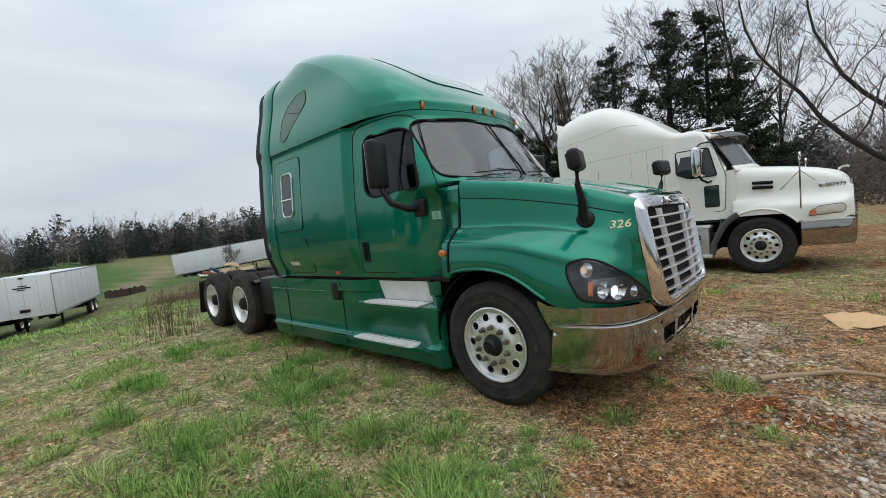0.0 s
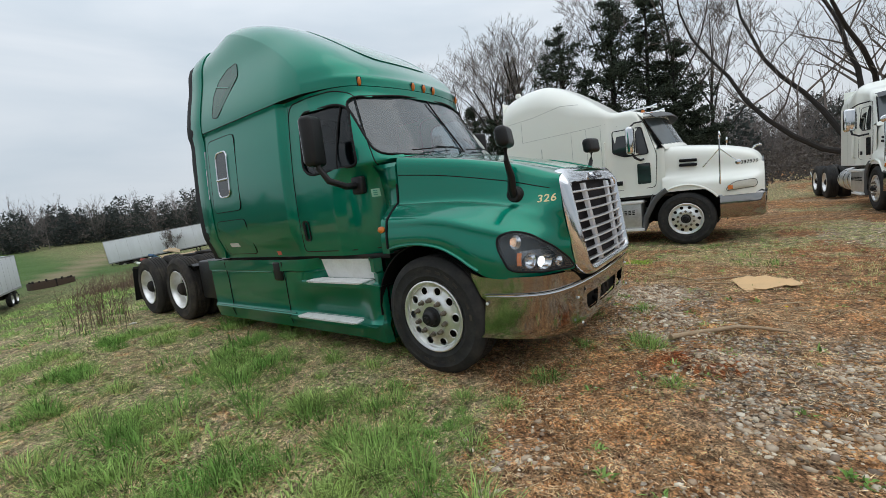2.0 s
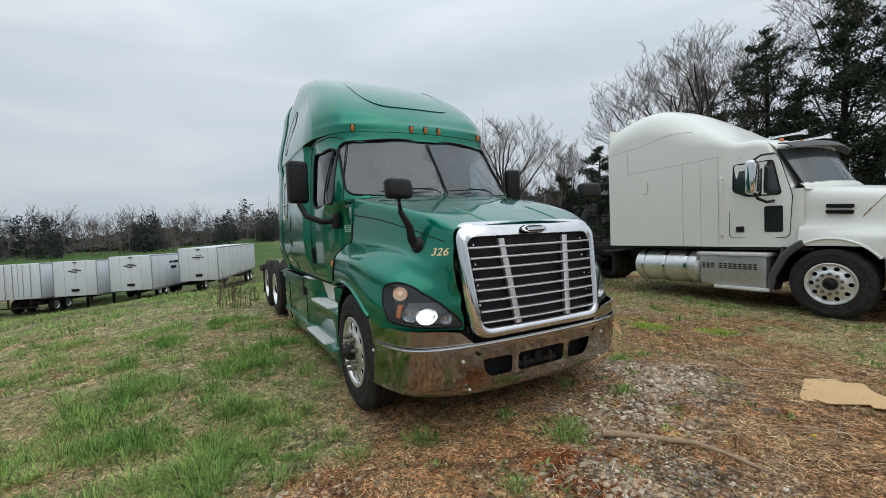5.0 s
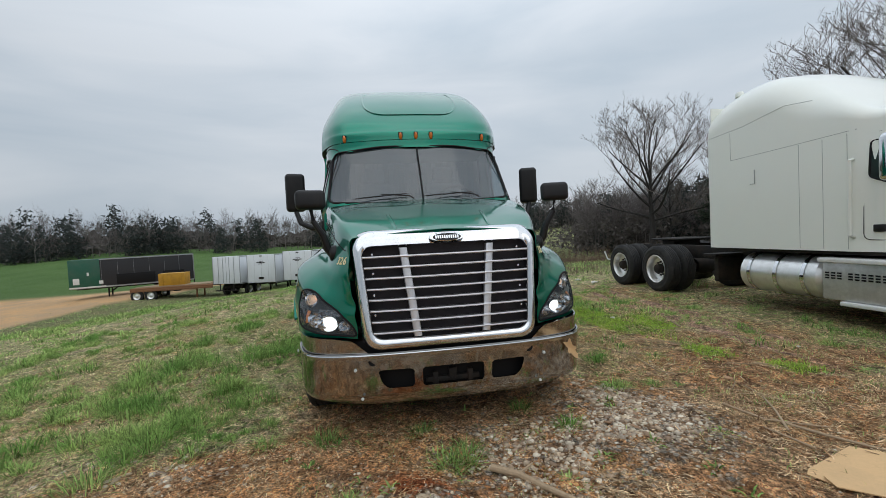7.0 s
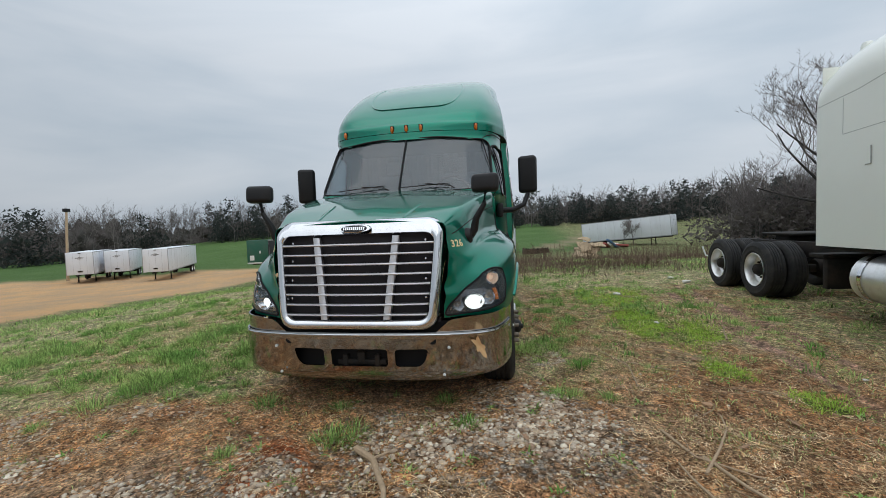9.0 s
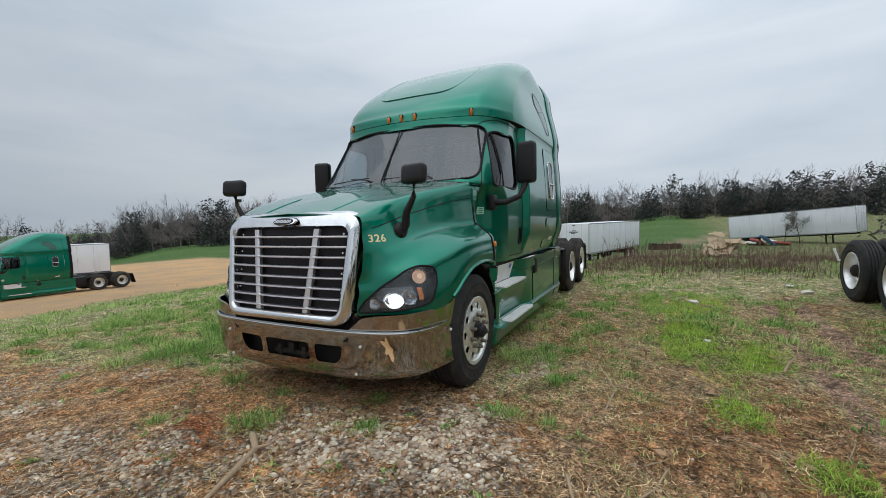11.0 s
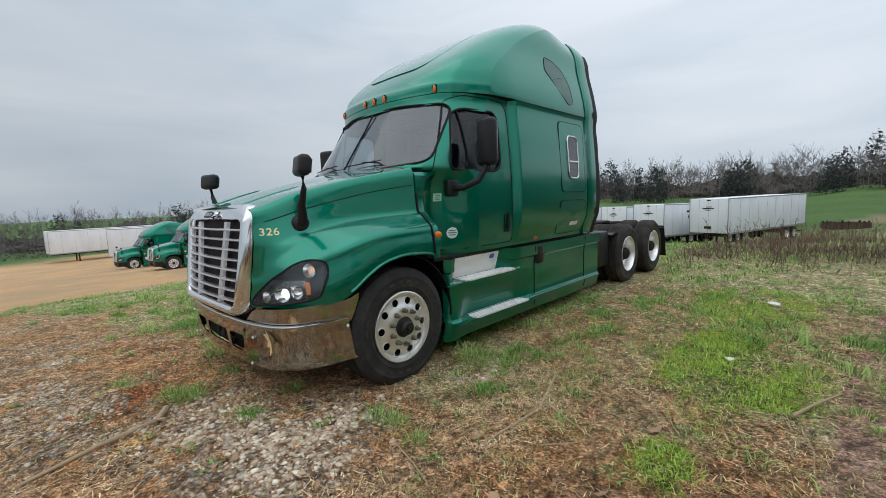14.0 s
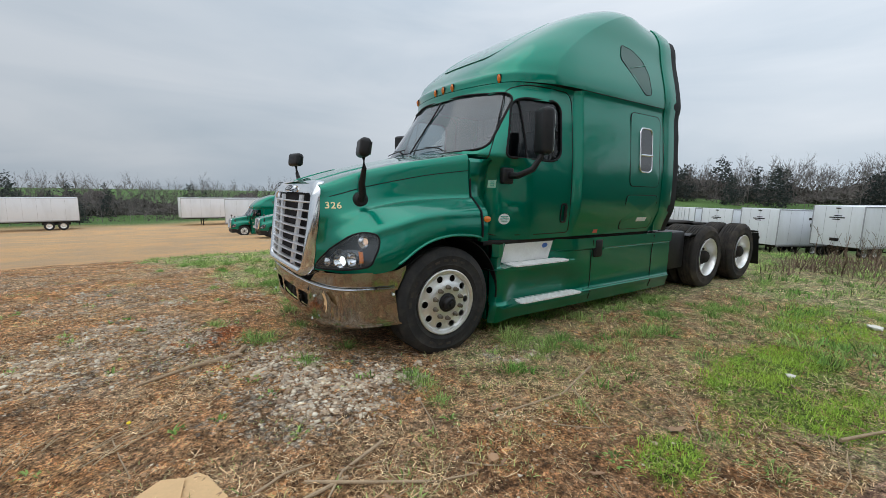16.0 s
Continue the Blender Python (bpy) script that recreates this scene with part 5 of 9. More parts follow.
        sw = part("sleeper_window", flipped(disc(o, lambda x, z: cab_side(x, z, 0.016)), s), M_SLEEPGLASS, t, "dark sleeper window")
        part("window_frame", flipped(tube([cab_side(x, z, 0.016) for x, z in o], 0.011, 8, closed=True), s), M_CHROME, sw, "polished window frame")
        part("window_bar", flipped(tube([cab_side(x, 1.95, 0.022) for x in (-2.885, -3.02, -3.155)], 0.014, 6), s), M_CHROME, sw)
        o = rounded([(-2.56, 3.22), (-2.78, 3.20), (-2.98, 3.11), (-3.09, 2.96), (-3.12, 2.70), (-2.98, 2.68), (-2.52, 3.05)], 0.045, 4)
        rw = part("roof_window", flipped(disc(o, lambda x, z: cab_side(x, z, 0.004)), s), M_ROOFGLASS, t, "small green-tinted roof window")
        part("window_seal", flipped(tube([cab_side(x, z, 0.003) for x, z in o], 0.004, 6, closed=True), s), M_SEAL, rw)
        part("window_bar", flipped(tube([cab_side(x, 3.02 - 0.25 * (x + 2.9), 0.008) for x in (-2.70, -2.9, -3.06)], 0.005, 5), s), M_GREEN, rw)
        # side extender behind the sleeper
        ext = []
        for z in list(np.linspace(0.98, 3.30, 20)) + [3.40, 3.47, 3.54, 3.60, 3.64, 3.67, 3.70, 3.72, 3.735]:
            y = cab_side(REAR + 0.03, z).y + 0.012
            back = 0.22 - 0.14 * smooth01(3.55, 3.74, z) ** 2
            ext.append([roof_dip((REAR + 0.02, y - 0.012, z)), roof_dip((REAR - 0.02, y, z)), roof_dip((REAR - back * 0.5, y + 0.006, z)), roof_dip((REAR - back, y, z))])
        ex = part("side_extender", flipped(sheet(ext), s), M_GREEN, t, "green wind deflector", solid=0.02)
        rub = []
        for k, z in enumerate(np.linspace(0.96, 3.58, 48)):
            w = cab_side(REAR + 0.03, z).y + 0.006
            wob = 0.004 * math.sin(k * 0.9)
            rub.append([roof_dip((REAR - 0.17, w + 0.010, z)), roof_dip((REAR - 0.27 - wob, w + 0.008, z)), roof_dip((REAR - 0.37 - wob, w - 0.005, z))])
        part("rubber_flap", flipped(sheet(rub), s), M_SEAL, ex, "wavy black rubber edge", solid=0.012)
        part("cover_strip", flipped(tube([cab_side(REAR + 0.015, z, 0.006) for z in (1.75, 2.0, 2.35)], 0.008, 6), s), M_CHROME, ex)
        # cowl cover between hood and door
        cw = []
        for z in np.linspace(1.0, 1.77, 24):
            ya, yb = hood_side(-0.335, z).y - 0.004, cab_side(-0.63, z).y + 0.004
            cap = 0.022 * smooth01(1.56, 1.60, z) * smooth01(1.77, 1.73, z)
            cw.append([(-0.345, ya - 0.04, z)] + [(-0.35 - 0.28 * q, ya + (yb - ya) * smooth01(0.25, 0.95, q) + cap * smooth01(1.0, 0.85, q) - 0.012 * (q > 0.99), z) for q in (0.0, 0.12, 0.3, 0.45, 0.6, 0.75, 0.88, 1.0)])
        cp = part("cowl_panel", flipped(sheet(cw), s), M_GREEN, t, solid=0.006)
        part("hood_gap", flipped(tube([(-0.36, hood_side(-0.33, z).y + 0.002, z) for z in np.linspace(1.04, 1.74, 16)], 0.011, 6), s), M_SEAL, cp)
        o = [(-0.42 + 0.040 * math.cos(a), 1.205 + 0.029 * math.sin(a)) for a in [2 * math.pi * k / 20 for k in range(20)]]
        part("turn_lamp", flipped(sheet([[(x, 1.185 + d, z) for x, z in o] for d in (0.0, 0.026)] + [[(-0.42 + (x + 0.42) * 0.6, 1.217, 1.205 + (z - 1.205) * 0.6) for x, z in o], [(-0.42, 1.219, 1.205) for _ in o]], wrap=True), s), M_AMBER, t, "oval amber turn lamp")
        # stickers
        def tag(name, x0, x1, z0, z1, mm, out=0.004):
            part(name, flipped(sheet([[cab_side(x, z, out) for x in np.linspace(x0, x1, 3)] for z in np.linspace(z0, z1, 3)]), s), mm, t, solid=0.002)
        tag("sticker", -0.645, -0.705, 1.50, 1.575, M_GREEN_TAG)
        part("sticker_bars", flipped(join(*[tube([cab_side(-0.66, z, 0.007), cab_side(-0.69, z, 0.007)], 0.004, 4) for z in (1.52, 1.54, 1.558)]), s), M_GREEN, t)
        tag("plate", -2.98, -3.20, 1.115, 1.165, M_WHITE_TAG, 0.013)
        tag("warning_sticker", -2.17, -2.25, 0.995, 1.035, M_RED_TAG)
        if s > 0:
            rd = [(-0.80 + 0.055 * math.cos(a), 1.185 + 0.055 * math.sin(a)) for a in [2 * math.pi * k / 24 for k in range(24)]]
            part("round_sticker", disc(rd, lambda x, z: cab_side(x, z, 0.004)), M_WHITE_TAG, t)
            part("sticker_bars", join(*[tube([cab_side(-0.80 + w, z, 0.007), cab_side(-0.80 - w, z, 0.007)], 0.005, 4) for z, w in ((1.21, 0.035), (1.188, 0.04), (1.166, 0.03))]), M_GREEN, t)
        if number:
            put_number(t, s)
        build_skirt(t, s)
    for y in (-0.80, -0.172, 0.0, 0.172, 0.80):
        p = screen_point(y, 2.61, 0.0)
        cap = lathe([(0.0, 0.026), (0.012, 0.024), (0.018, 0.014), (0.020, 0.0)], 14)
        cap = [(x, yy, z * 2.2) for x, yy, z in cap[0]], cap[1]
        ml = part("marker_lamp", moved(cap, Matrix.Translation(p) @ pose(0, 0, 0, 0, 0, -90 + 20 * (y / 0.8)) @ pose(0, 0, 0, -8)), M_AMBER, t, "amber roof marker lamp")
        part("marker_base", moved(box(-0.024, 0.024, -0.004, 0.006, -0.05, 0.045, 0.004), Matrix.Translation(p) @ pose(0, 0, 0, 0, 0, -90 + 20 * (y / 0.8)) @ pose(0, 0, 0, -8)), M_SEAL, ml)
    # raised outline on the roof's forehead
    arc = rounded([(-0.62, 3.50), (-0.56, 2.93), (0.56, 2.93), (0.62, 3.50)], 0.26, 10)
    arc = [q for q in arc if q[1] < 3.45]
    part("roof_crease", tube([screen_point(ya + (yb - ya) * q, za + (zb - za) * q, -0.001) for (ya, za), (yb, zb) in zip(arc, arc[1:]) for q in (0.0, 0.2, 0.4, 0.6, 0.8)], 0.018, 8, squash=0.3), M_GREEN, t)
    # wipers
    for y0, y1 in ((0.60, 0.02), (-0.10, -0.72)):
        base = screen_point(y0, 1.845, 0.03)
        tip = screen_point((y0 + y1) / 2 - 0.02, 1.905, 0.03)
        w = part("wiper", tube([base, base + Vector((0.01, -0.05, 0.03)), tip], [0.009, 0.007, 0.005], 6), M_SEAL, t, "black wiper arm")
        part("wiper_blade", tube([screen_point(y, 1.875 + 0.035 * ((y - y1) / (y0 - y1)), 0.022) for y in np.linspace(y0 - 0.06, y1, 9)], 0.006, 6), M_SEAL, w)


def put_number(t, s):
    cu = bpy.data.curves.new("number", "FONT")
    cu.body = "326"
    cu.size = 0.076
    cu.space_character = 1.12
    cu.extrude = 0.001
    cu.offset = 0.0010
    cu.shear = 0.18 * 0.5
    tmp = bpy.data.objects.new("number_text", cu)
    scene.collection.objects.link(tmp)
    dg = bpy.context.evaluated_depsgraph_get()
    me = tmp.evaluated_get(dg).to_mesh()
    v = [tuple(q.co) for q in me.vertices]
    f = [tuple(p.vertices) for p in me.polygons]
    tmp.evaluated_get(dg).to_mesh_clear()
    bpy.data.objects.remove(tmp)
    bpy.data.curves.remove(cu)
    w = max(q[0] for q in v)
    out = []
    for x, y, z in v:
        # text runs backwards along the left side, forwards along the right one
        px = 0.985 - x if s > 0 else 0.985 - w + x
        hit = HOOD_SKIN[0].ray_cast(Vector((px - 0.022, 2.0, 1.297 + y)), Vector((0, -1, 0)))[0]
        out.append((hit.x, s * (hit.y + 0.005 + z), 1.297 + y))
    part("fleet_number", (out, f), M_GOLD, t, "gold painted fleet number 326", smooth=False)


def build_skirt(t, s):
    """The fairing below the doors, with two recessed steps."""
    def skin(x, z):
        tuck = 0.05 * smooth01(0.40, 0.16, z)
        ledge = 0.034 * smooth01(0.345, 0.325, z)
        return 1.130 - tuck + ledge + 0.024 * smooth01(0.80, 0.82, z)

    xs = [-0.60, -0.64, -0.70, -0.75] + list(np.linspace(-0.82, -1.52, 10)) + [-1.60, -1.70, -1.82, -1.95, -2.10, -2.17, -2.30, -2.36, -2.6, -3.0, -3.4, -3.7, -3.86, -3.92]
    zs = [0.16, 0.20, 0.26, 0.315, 0.335, 0.36, 0.50, 0.66, 0.70, 0.715, 0.76, 0.80, 0.82, 0.88, 0.925, 0.945]

    def place(x, z):
        y = skin(x, z)
        y -= 0.10 * smooth01(-0.66, -0.57, x)
        # upper step pocket
        if z >= 0.715:
            d = smooth01(-0.66, -0.80, x) * smooth01(-1.78, -1.50, x)
            y -= 0.17 * d * (1 - 0.35 * (z - 0.715) / 0.23)
        # lower step pocket
        if 0.335 <= z <= 0.66:
            d = smooth01(-0.72, -0.95, x) * smooth01(-2.0, -1.80, x)
            y -= 0.09 * d * (1 - (z - 0.335) / 0.325) ** 0.8
        low = 0.03 * smooth01(-0.9, -0.6, x)
        return Vector((x, y, z - low * (z < 0.3)))

    sk = part("side_skirt", flipped(sheet([[place(x, z) for x in xs] for z in zs]), s), M_GREEN, t, "green side fairing with steps", solid=0.005, angle=28)
    part("skirt_front", flipped(sheet([[(-0.60, 1.03 - k, z) for z in zs] for k in (0.0, 0.25, 0.5)]), s), M_GREEN, sk)
    part("skirt_back", flipped(sheet([[(-3.92, 1.12 - k, z) for z in zs[:-1]] for k in (0.0, 0.3)]), s), M_DARK, sk)
    # seams
    for x in (-2.12, -3.45):
        part("skirt_seam", flipped(tube([(x, skin(x, z) + 0.006, z) for z in (0.20, 0.30, 0.34, 0.5, 0.7, 0.92)], 0.005, 5), s), M_SEAL, sk)
    for z, x0, x1 in ((0.80, -2.36, -3.9), (0.335, -2.0, -3.9)):
        part("trim_line", flipped(tube([(x, skin(x, z) + 0.004, z) for x in np.linspace(x0, x1, 8)], 0.009, 6), s), M_GREEN, sk)
    part("grab_pocket", flipped(box(-2.315, -2.155, 1.09, 1.163, 0.70, 0.93, 0.03, 3), s), M_BLACK, sk, "black hand-hold pocket")
    # upper step: kick plate and tread
    kick = [[(x, 1.135 - 0.17 * (1 - 0.35 * q) + 0.03, 0.725 + 0.205 * q) for x in np.linspace(-0.80, -1.52, 4)] for q in (0.0, 0.5, 1.0)]
    part("kick_plate", flipped(sheet(kick), s), M_TREAD, sk, "scuffed silver kick plate", solid=0.004)
    if s > 0:
        o = [(-1.40 + 0.045 * math.cos(a), 0.885 + 0.028 * math.sin(a)) for a in [2 * math.pi * k / 18 for k in range(18)]]
        part("oval_sticker", disc(o, lambda x, z: Vector((x, 1.135 - 0.17 * (1 - 0.35 * (z - 0.725) / 0.205) + 0.036, z))), M_BLUE_TAG, sk)
    for z, x0, x1, y0, y1, nm in ((0.70, -0.80, -1.72, 0.985, 1.165, "upper_step"), (0.31, -0.90, -1.93, 1.02, 1.20, "lower_step")):
        shelf = prism([(x0 + 0.22, z - 0.012), (x0, z + 0.006), (x1, z + 0.006), (x1 - 0.18, z - 0.012), (x1, z - 0.035), (x0, z - 0.035)], y0, y1 - 0.012)
        st = part(nm, flipped(shelf, s), M_GREEN, sk, smooth=False)
        tr = part("tread", flipped(box(x1 + 0.03, x0 - 0.03, y0 + 0.01, y1, z + 0.004, z + 0.02, 0.006), s), M_TREAD, st, "perforated aluminium tread")
        for y in np.linspace(y0 + 0.03, y1 - 0.025, 5):
            part("tread_rib", flipped(box(x1 + 0.05, x0 - 0.05, y, y + 0.012, z + 0.02, z + 0.026), s), M_TREAD, st)
        comb = []
        for k, x in enumerate(np.arange(x1 + 0.05, x0 - 0.06, 0.022)):
            d = 0.007 if k % 2 else 0.0
            comb.append([(x, y1 + d, z + 0.002), (x, y1 + d, z + 0.018)])
            comb.append([(x + 0.021, y1 + d, z + 0.002), (x + 0.021, y1 + d, z + 0.018)])
        part("tread_edge", flipped(sheet(comb), s), M_TREAD, st, "perforated tread edge", smooth=False)


def build_cabin(t):
    """What shows through the glass: dash, wheel, seats, headliner."""
    part("dashboard", sheet([[(cab_front(1.8) - 0.05 - d, y, 1.80 + z - 0.03 * abs(y)) for y in np.linspace(-0.98, 0.98, 9)] for d, z in ((0.16, 0.02), (0.3, 0.05), (0.5, 0.06), (0.58, 0.0), (0.60, -0.3))]), M_INSIDE, t, "grey dashboard")
    ring = [(-1.02 + 0.10 * math.sin(a), 0.48 + 0.215 * math.cos(a), 1.86 + 0.19 * math.sin(a)) for a in [2 * math.pi * k / 28 for k in range(28)]]
    part("steering_wheel", join(tube(ring, 0.016, 8, closed=True), tube([(-1.02, 0.28, 1.86), (-1.0, 0.48, 1.85), (-1.02, 0.68, 1.86)], 0.014, 6), tube([(-1.0, 0.48, 1.85), (-0.75, 0.48, 1.72)], 0.035, 8)), M_BLACK, t)
    for y in (0.48, -0.48):
        st = part("seat", join(box(-1.75, -1.25, y - 0.26, y + 0.26, 1.38, 1.52, 0.05, 3), moved(box(-0.08, 0.08, -0.25, 0.25, 0.0, 0.75, 0.06, 3), Matrix.Translation((-1.72, y, 1.48)) @ pose(0, 0, 0, 0, -12, 0)), box(-1.7, -1.35, y - 0.15, y + 0.15, 0.97, 1.4, 0.03)), M_INSIDE, t, "grey cab seat")
        part("headrest", moved(box(-0.05, 0.05, -0.14, 0.14, 0.0, 0.2, 0.04, 3), Matrix.Translation((-1.9, y, 2.24)) @ pose(0, 0, 0, 0, -12, 0)), M_INSIDE, st)
    part("headliner", sheet([[(x, y * w, 2.54) for y in (-1.0, 0, 1.0)] for x, w in ((-0.90, 0.55), (-1.05, 0.78), (-1.4, 0.95), (-2.1, 1.0))]), M_INSIDE, t)
    part("sleeper_curtain", sheet([[(-2.12 + 0.02 * math.sin(y * 40), y, z) for y in np.linspace(-1.09, 1.09, 60)] for z in (1.0, 2.55)]), M_INSIDE, t)


def build_rear(t):
    ch = part("chassis", join(*[box(-6.98, 0.9, s * 0.43 - 0.045, s * 0.43 + 0.045, 0.66, 0.91, 0.01) for s in (1, -1)],
                              *[box(x - 0.05, x + 0.05, -0.42, 0.42, 0.74, 0.93, 0.01) for x in (-4.2, -5.0, -5.8, -6.93)]), M_DARK, t, "dark ladder chassis")
    for x in (-5.12, -6.42, 0.0):
        part("axle", join(box(x - 0.08, x + 0.08, -1.0, 1.0, 0.42, 0.56, 0.04), lathe_x(x, 0.0, 0.5, 0.20, 0.22)), M_DARK, ch)
    part("fifth_wheel", join(box(-6.2, -5.2, -0.40, 0.40, 0.955, 0.99, 0.03), box(-5.95, -5.55, -0.35, 0.35, 0.90, 0.96, 0.02), box(-6.6, -6.15, -0.42, -0.2, 0.90, 0.95, 0.02), box(-6.6, -6.15, 0.2, 0.42, 0.90, 0.95, 0.02)), M_DARK, t, "greasy fifth-wheel plate")
    part("deck_plate", join(box(-4.85, -3.95, -0.5, 0.5, 0.915, 0.94, 0.01), box(-4.75, -4.45, -0.9, 0.9, 0.6, 0.90, 0.05)), M_DARK, t)
    for s in (1, -1):
        part("quarter_fender", flipped(sheet([[(-4.55 - 0.1 * k, y, 0.84 + 0.05 * k - 0.02 * k * k) for y in (0.55, 1.10)] for k in range(4)]), s), M_BLACK, t, solid=0.02)
        part("battery_box", flipped(box(-4.55, -3.95, 0.5, 1.05, 0.35, 0.92, 0.04), s), M_BLACK, t)
        part("fuel_tank", flipped(moved(lathe_len(0.30, 1.6), Matrix.Translation((-3.0, 0.78, 0.52))), s), M_ALU, t)
        part("mud_flap", flipped(moved(box(-0.008, 0.008, -0.30, 0.30, -0.62, 0.0, 0.006), Matrix.Translation((-7.06, 0.86, 0.80)) @ pose(0, 0, 0, 0, 14, 0)), s), M_SEAL, t, "black rubber mud flap")
        part("mud_flap_arm", flipped(tube([(-6.98, 0.45, 0.85), (-7.05, 0.6, 0.83), (-7.05, 1.15, 0.82)], 0.018, 6), s), M_DARK, t)
        part("tail_lamp", flipped(box(-7.02, -6.96, 0.52, 0.70, 0.70, 0.80, 0.01), s), M_RED_TAG, t)
        part("wheel_well", flipped(sheet([[(0.64 * math.cos(a), y, 0.47 + 0.60 * math.sin(a)) for y in (0.55, 1.13)] for a in np.linspace(0.5, math.pi + 0.1, 20)]), s), M_SEAL, t, solid=0.01)
        part("inner_well", flipped(sheet([[(x, 0.56, z) for x in (-0.6, 0.9)] for z in (0.35, 1.25)]), s), M_SEAL, t)
    part("engine_bay", box(-0.3, 0.95, -0.54, 0.54, 0.62, 1.3, 0.03), M_SEAL, t)
    part("cable_loops", tube([(-3.7, -0.3, 1.6), (-3.95, -0.25, 1.2), (-4.3, -0.1, 1.08), (-5.0, 0.1, 1.04), (-5.5, 0.1, 1.1)], 0.016, 6), M_SEAL, t)


def lathe_x(x, y, z, r, half):
    v, f = lathe([(0.02, -half), (r * 0.7, -half), (r, -half * 0.4), (r, half * 0.4), (r * 0.7, half), (0.02, half)], 16)
    return [(a + x, b + y, c + z) for a, b, c in v], f


def lathe_len(r, length):
    """A tank lying along x."""
    v, f = lathe([(0.01, -length / 2), (r * 0.8, -length / 2), (r, -length / 2 + 0.06), (r, length / 2 - 0.06), (r * 0.8, length / 2), (0.01, length / 2)], 28)
    return [(b, a, c) for a, b, c in v], f


M_ROOFGLASS = material("green_tinted_glass", (0.02, 0.105, 0.07), 0.06, 0.0, grain=0.1, scale=5, spec=0.7)
M_NUT = material("tarnished_wheel_nut", (0.22, 0.19, 0.15), 0.45, 0.8, grain=0.3, scale=50)
M_TRAY = material("grey_lamp_reflector", (0.20, 0.205, 0.21), 0.25, 0.8, grain=0.2, scale=60)
M_PALEAMBER = material("pale_amber_bulb", (0.9, 0.52, 0.28), 0.2, 0.0, grain=0.2, scale=90, coat=0.5)
M_HOUSING = material("smoked_lamp_housing", (0.035, 0.037, 0.04), 0.3, 0.3, grain=0.2, scale=40)
M_SLEEPGLASS = material("dark_sleeper_glass", (0.03, 0.032, 0.034), 0.04, 0.0, grain=0.2, scale=5, spec=0.8)
M_BLUE_TAG = material("blue_sticker", (0.05, 0.14, 0.45), 0.4, grain=0.2, scale=60)
TRUCK = Matrix.Translation((-2.03, 3.80, 0.0))
build_tractor("green_tractor", "glossy green sleeper tractor with chrome grille parked on patchy grass", TRUCK)


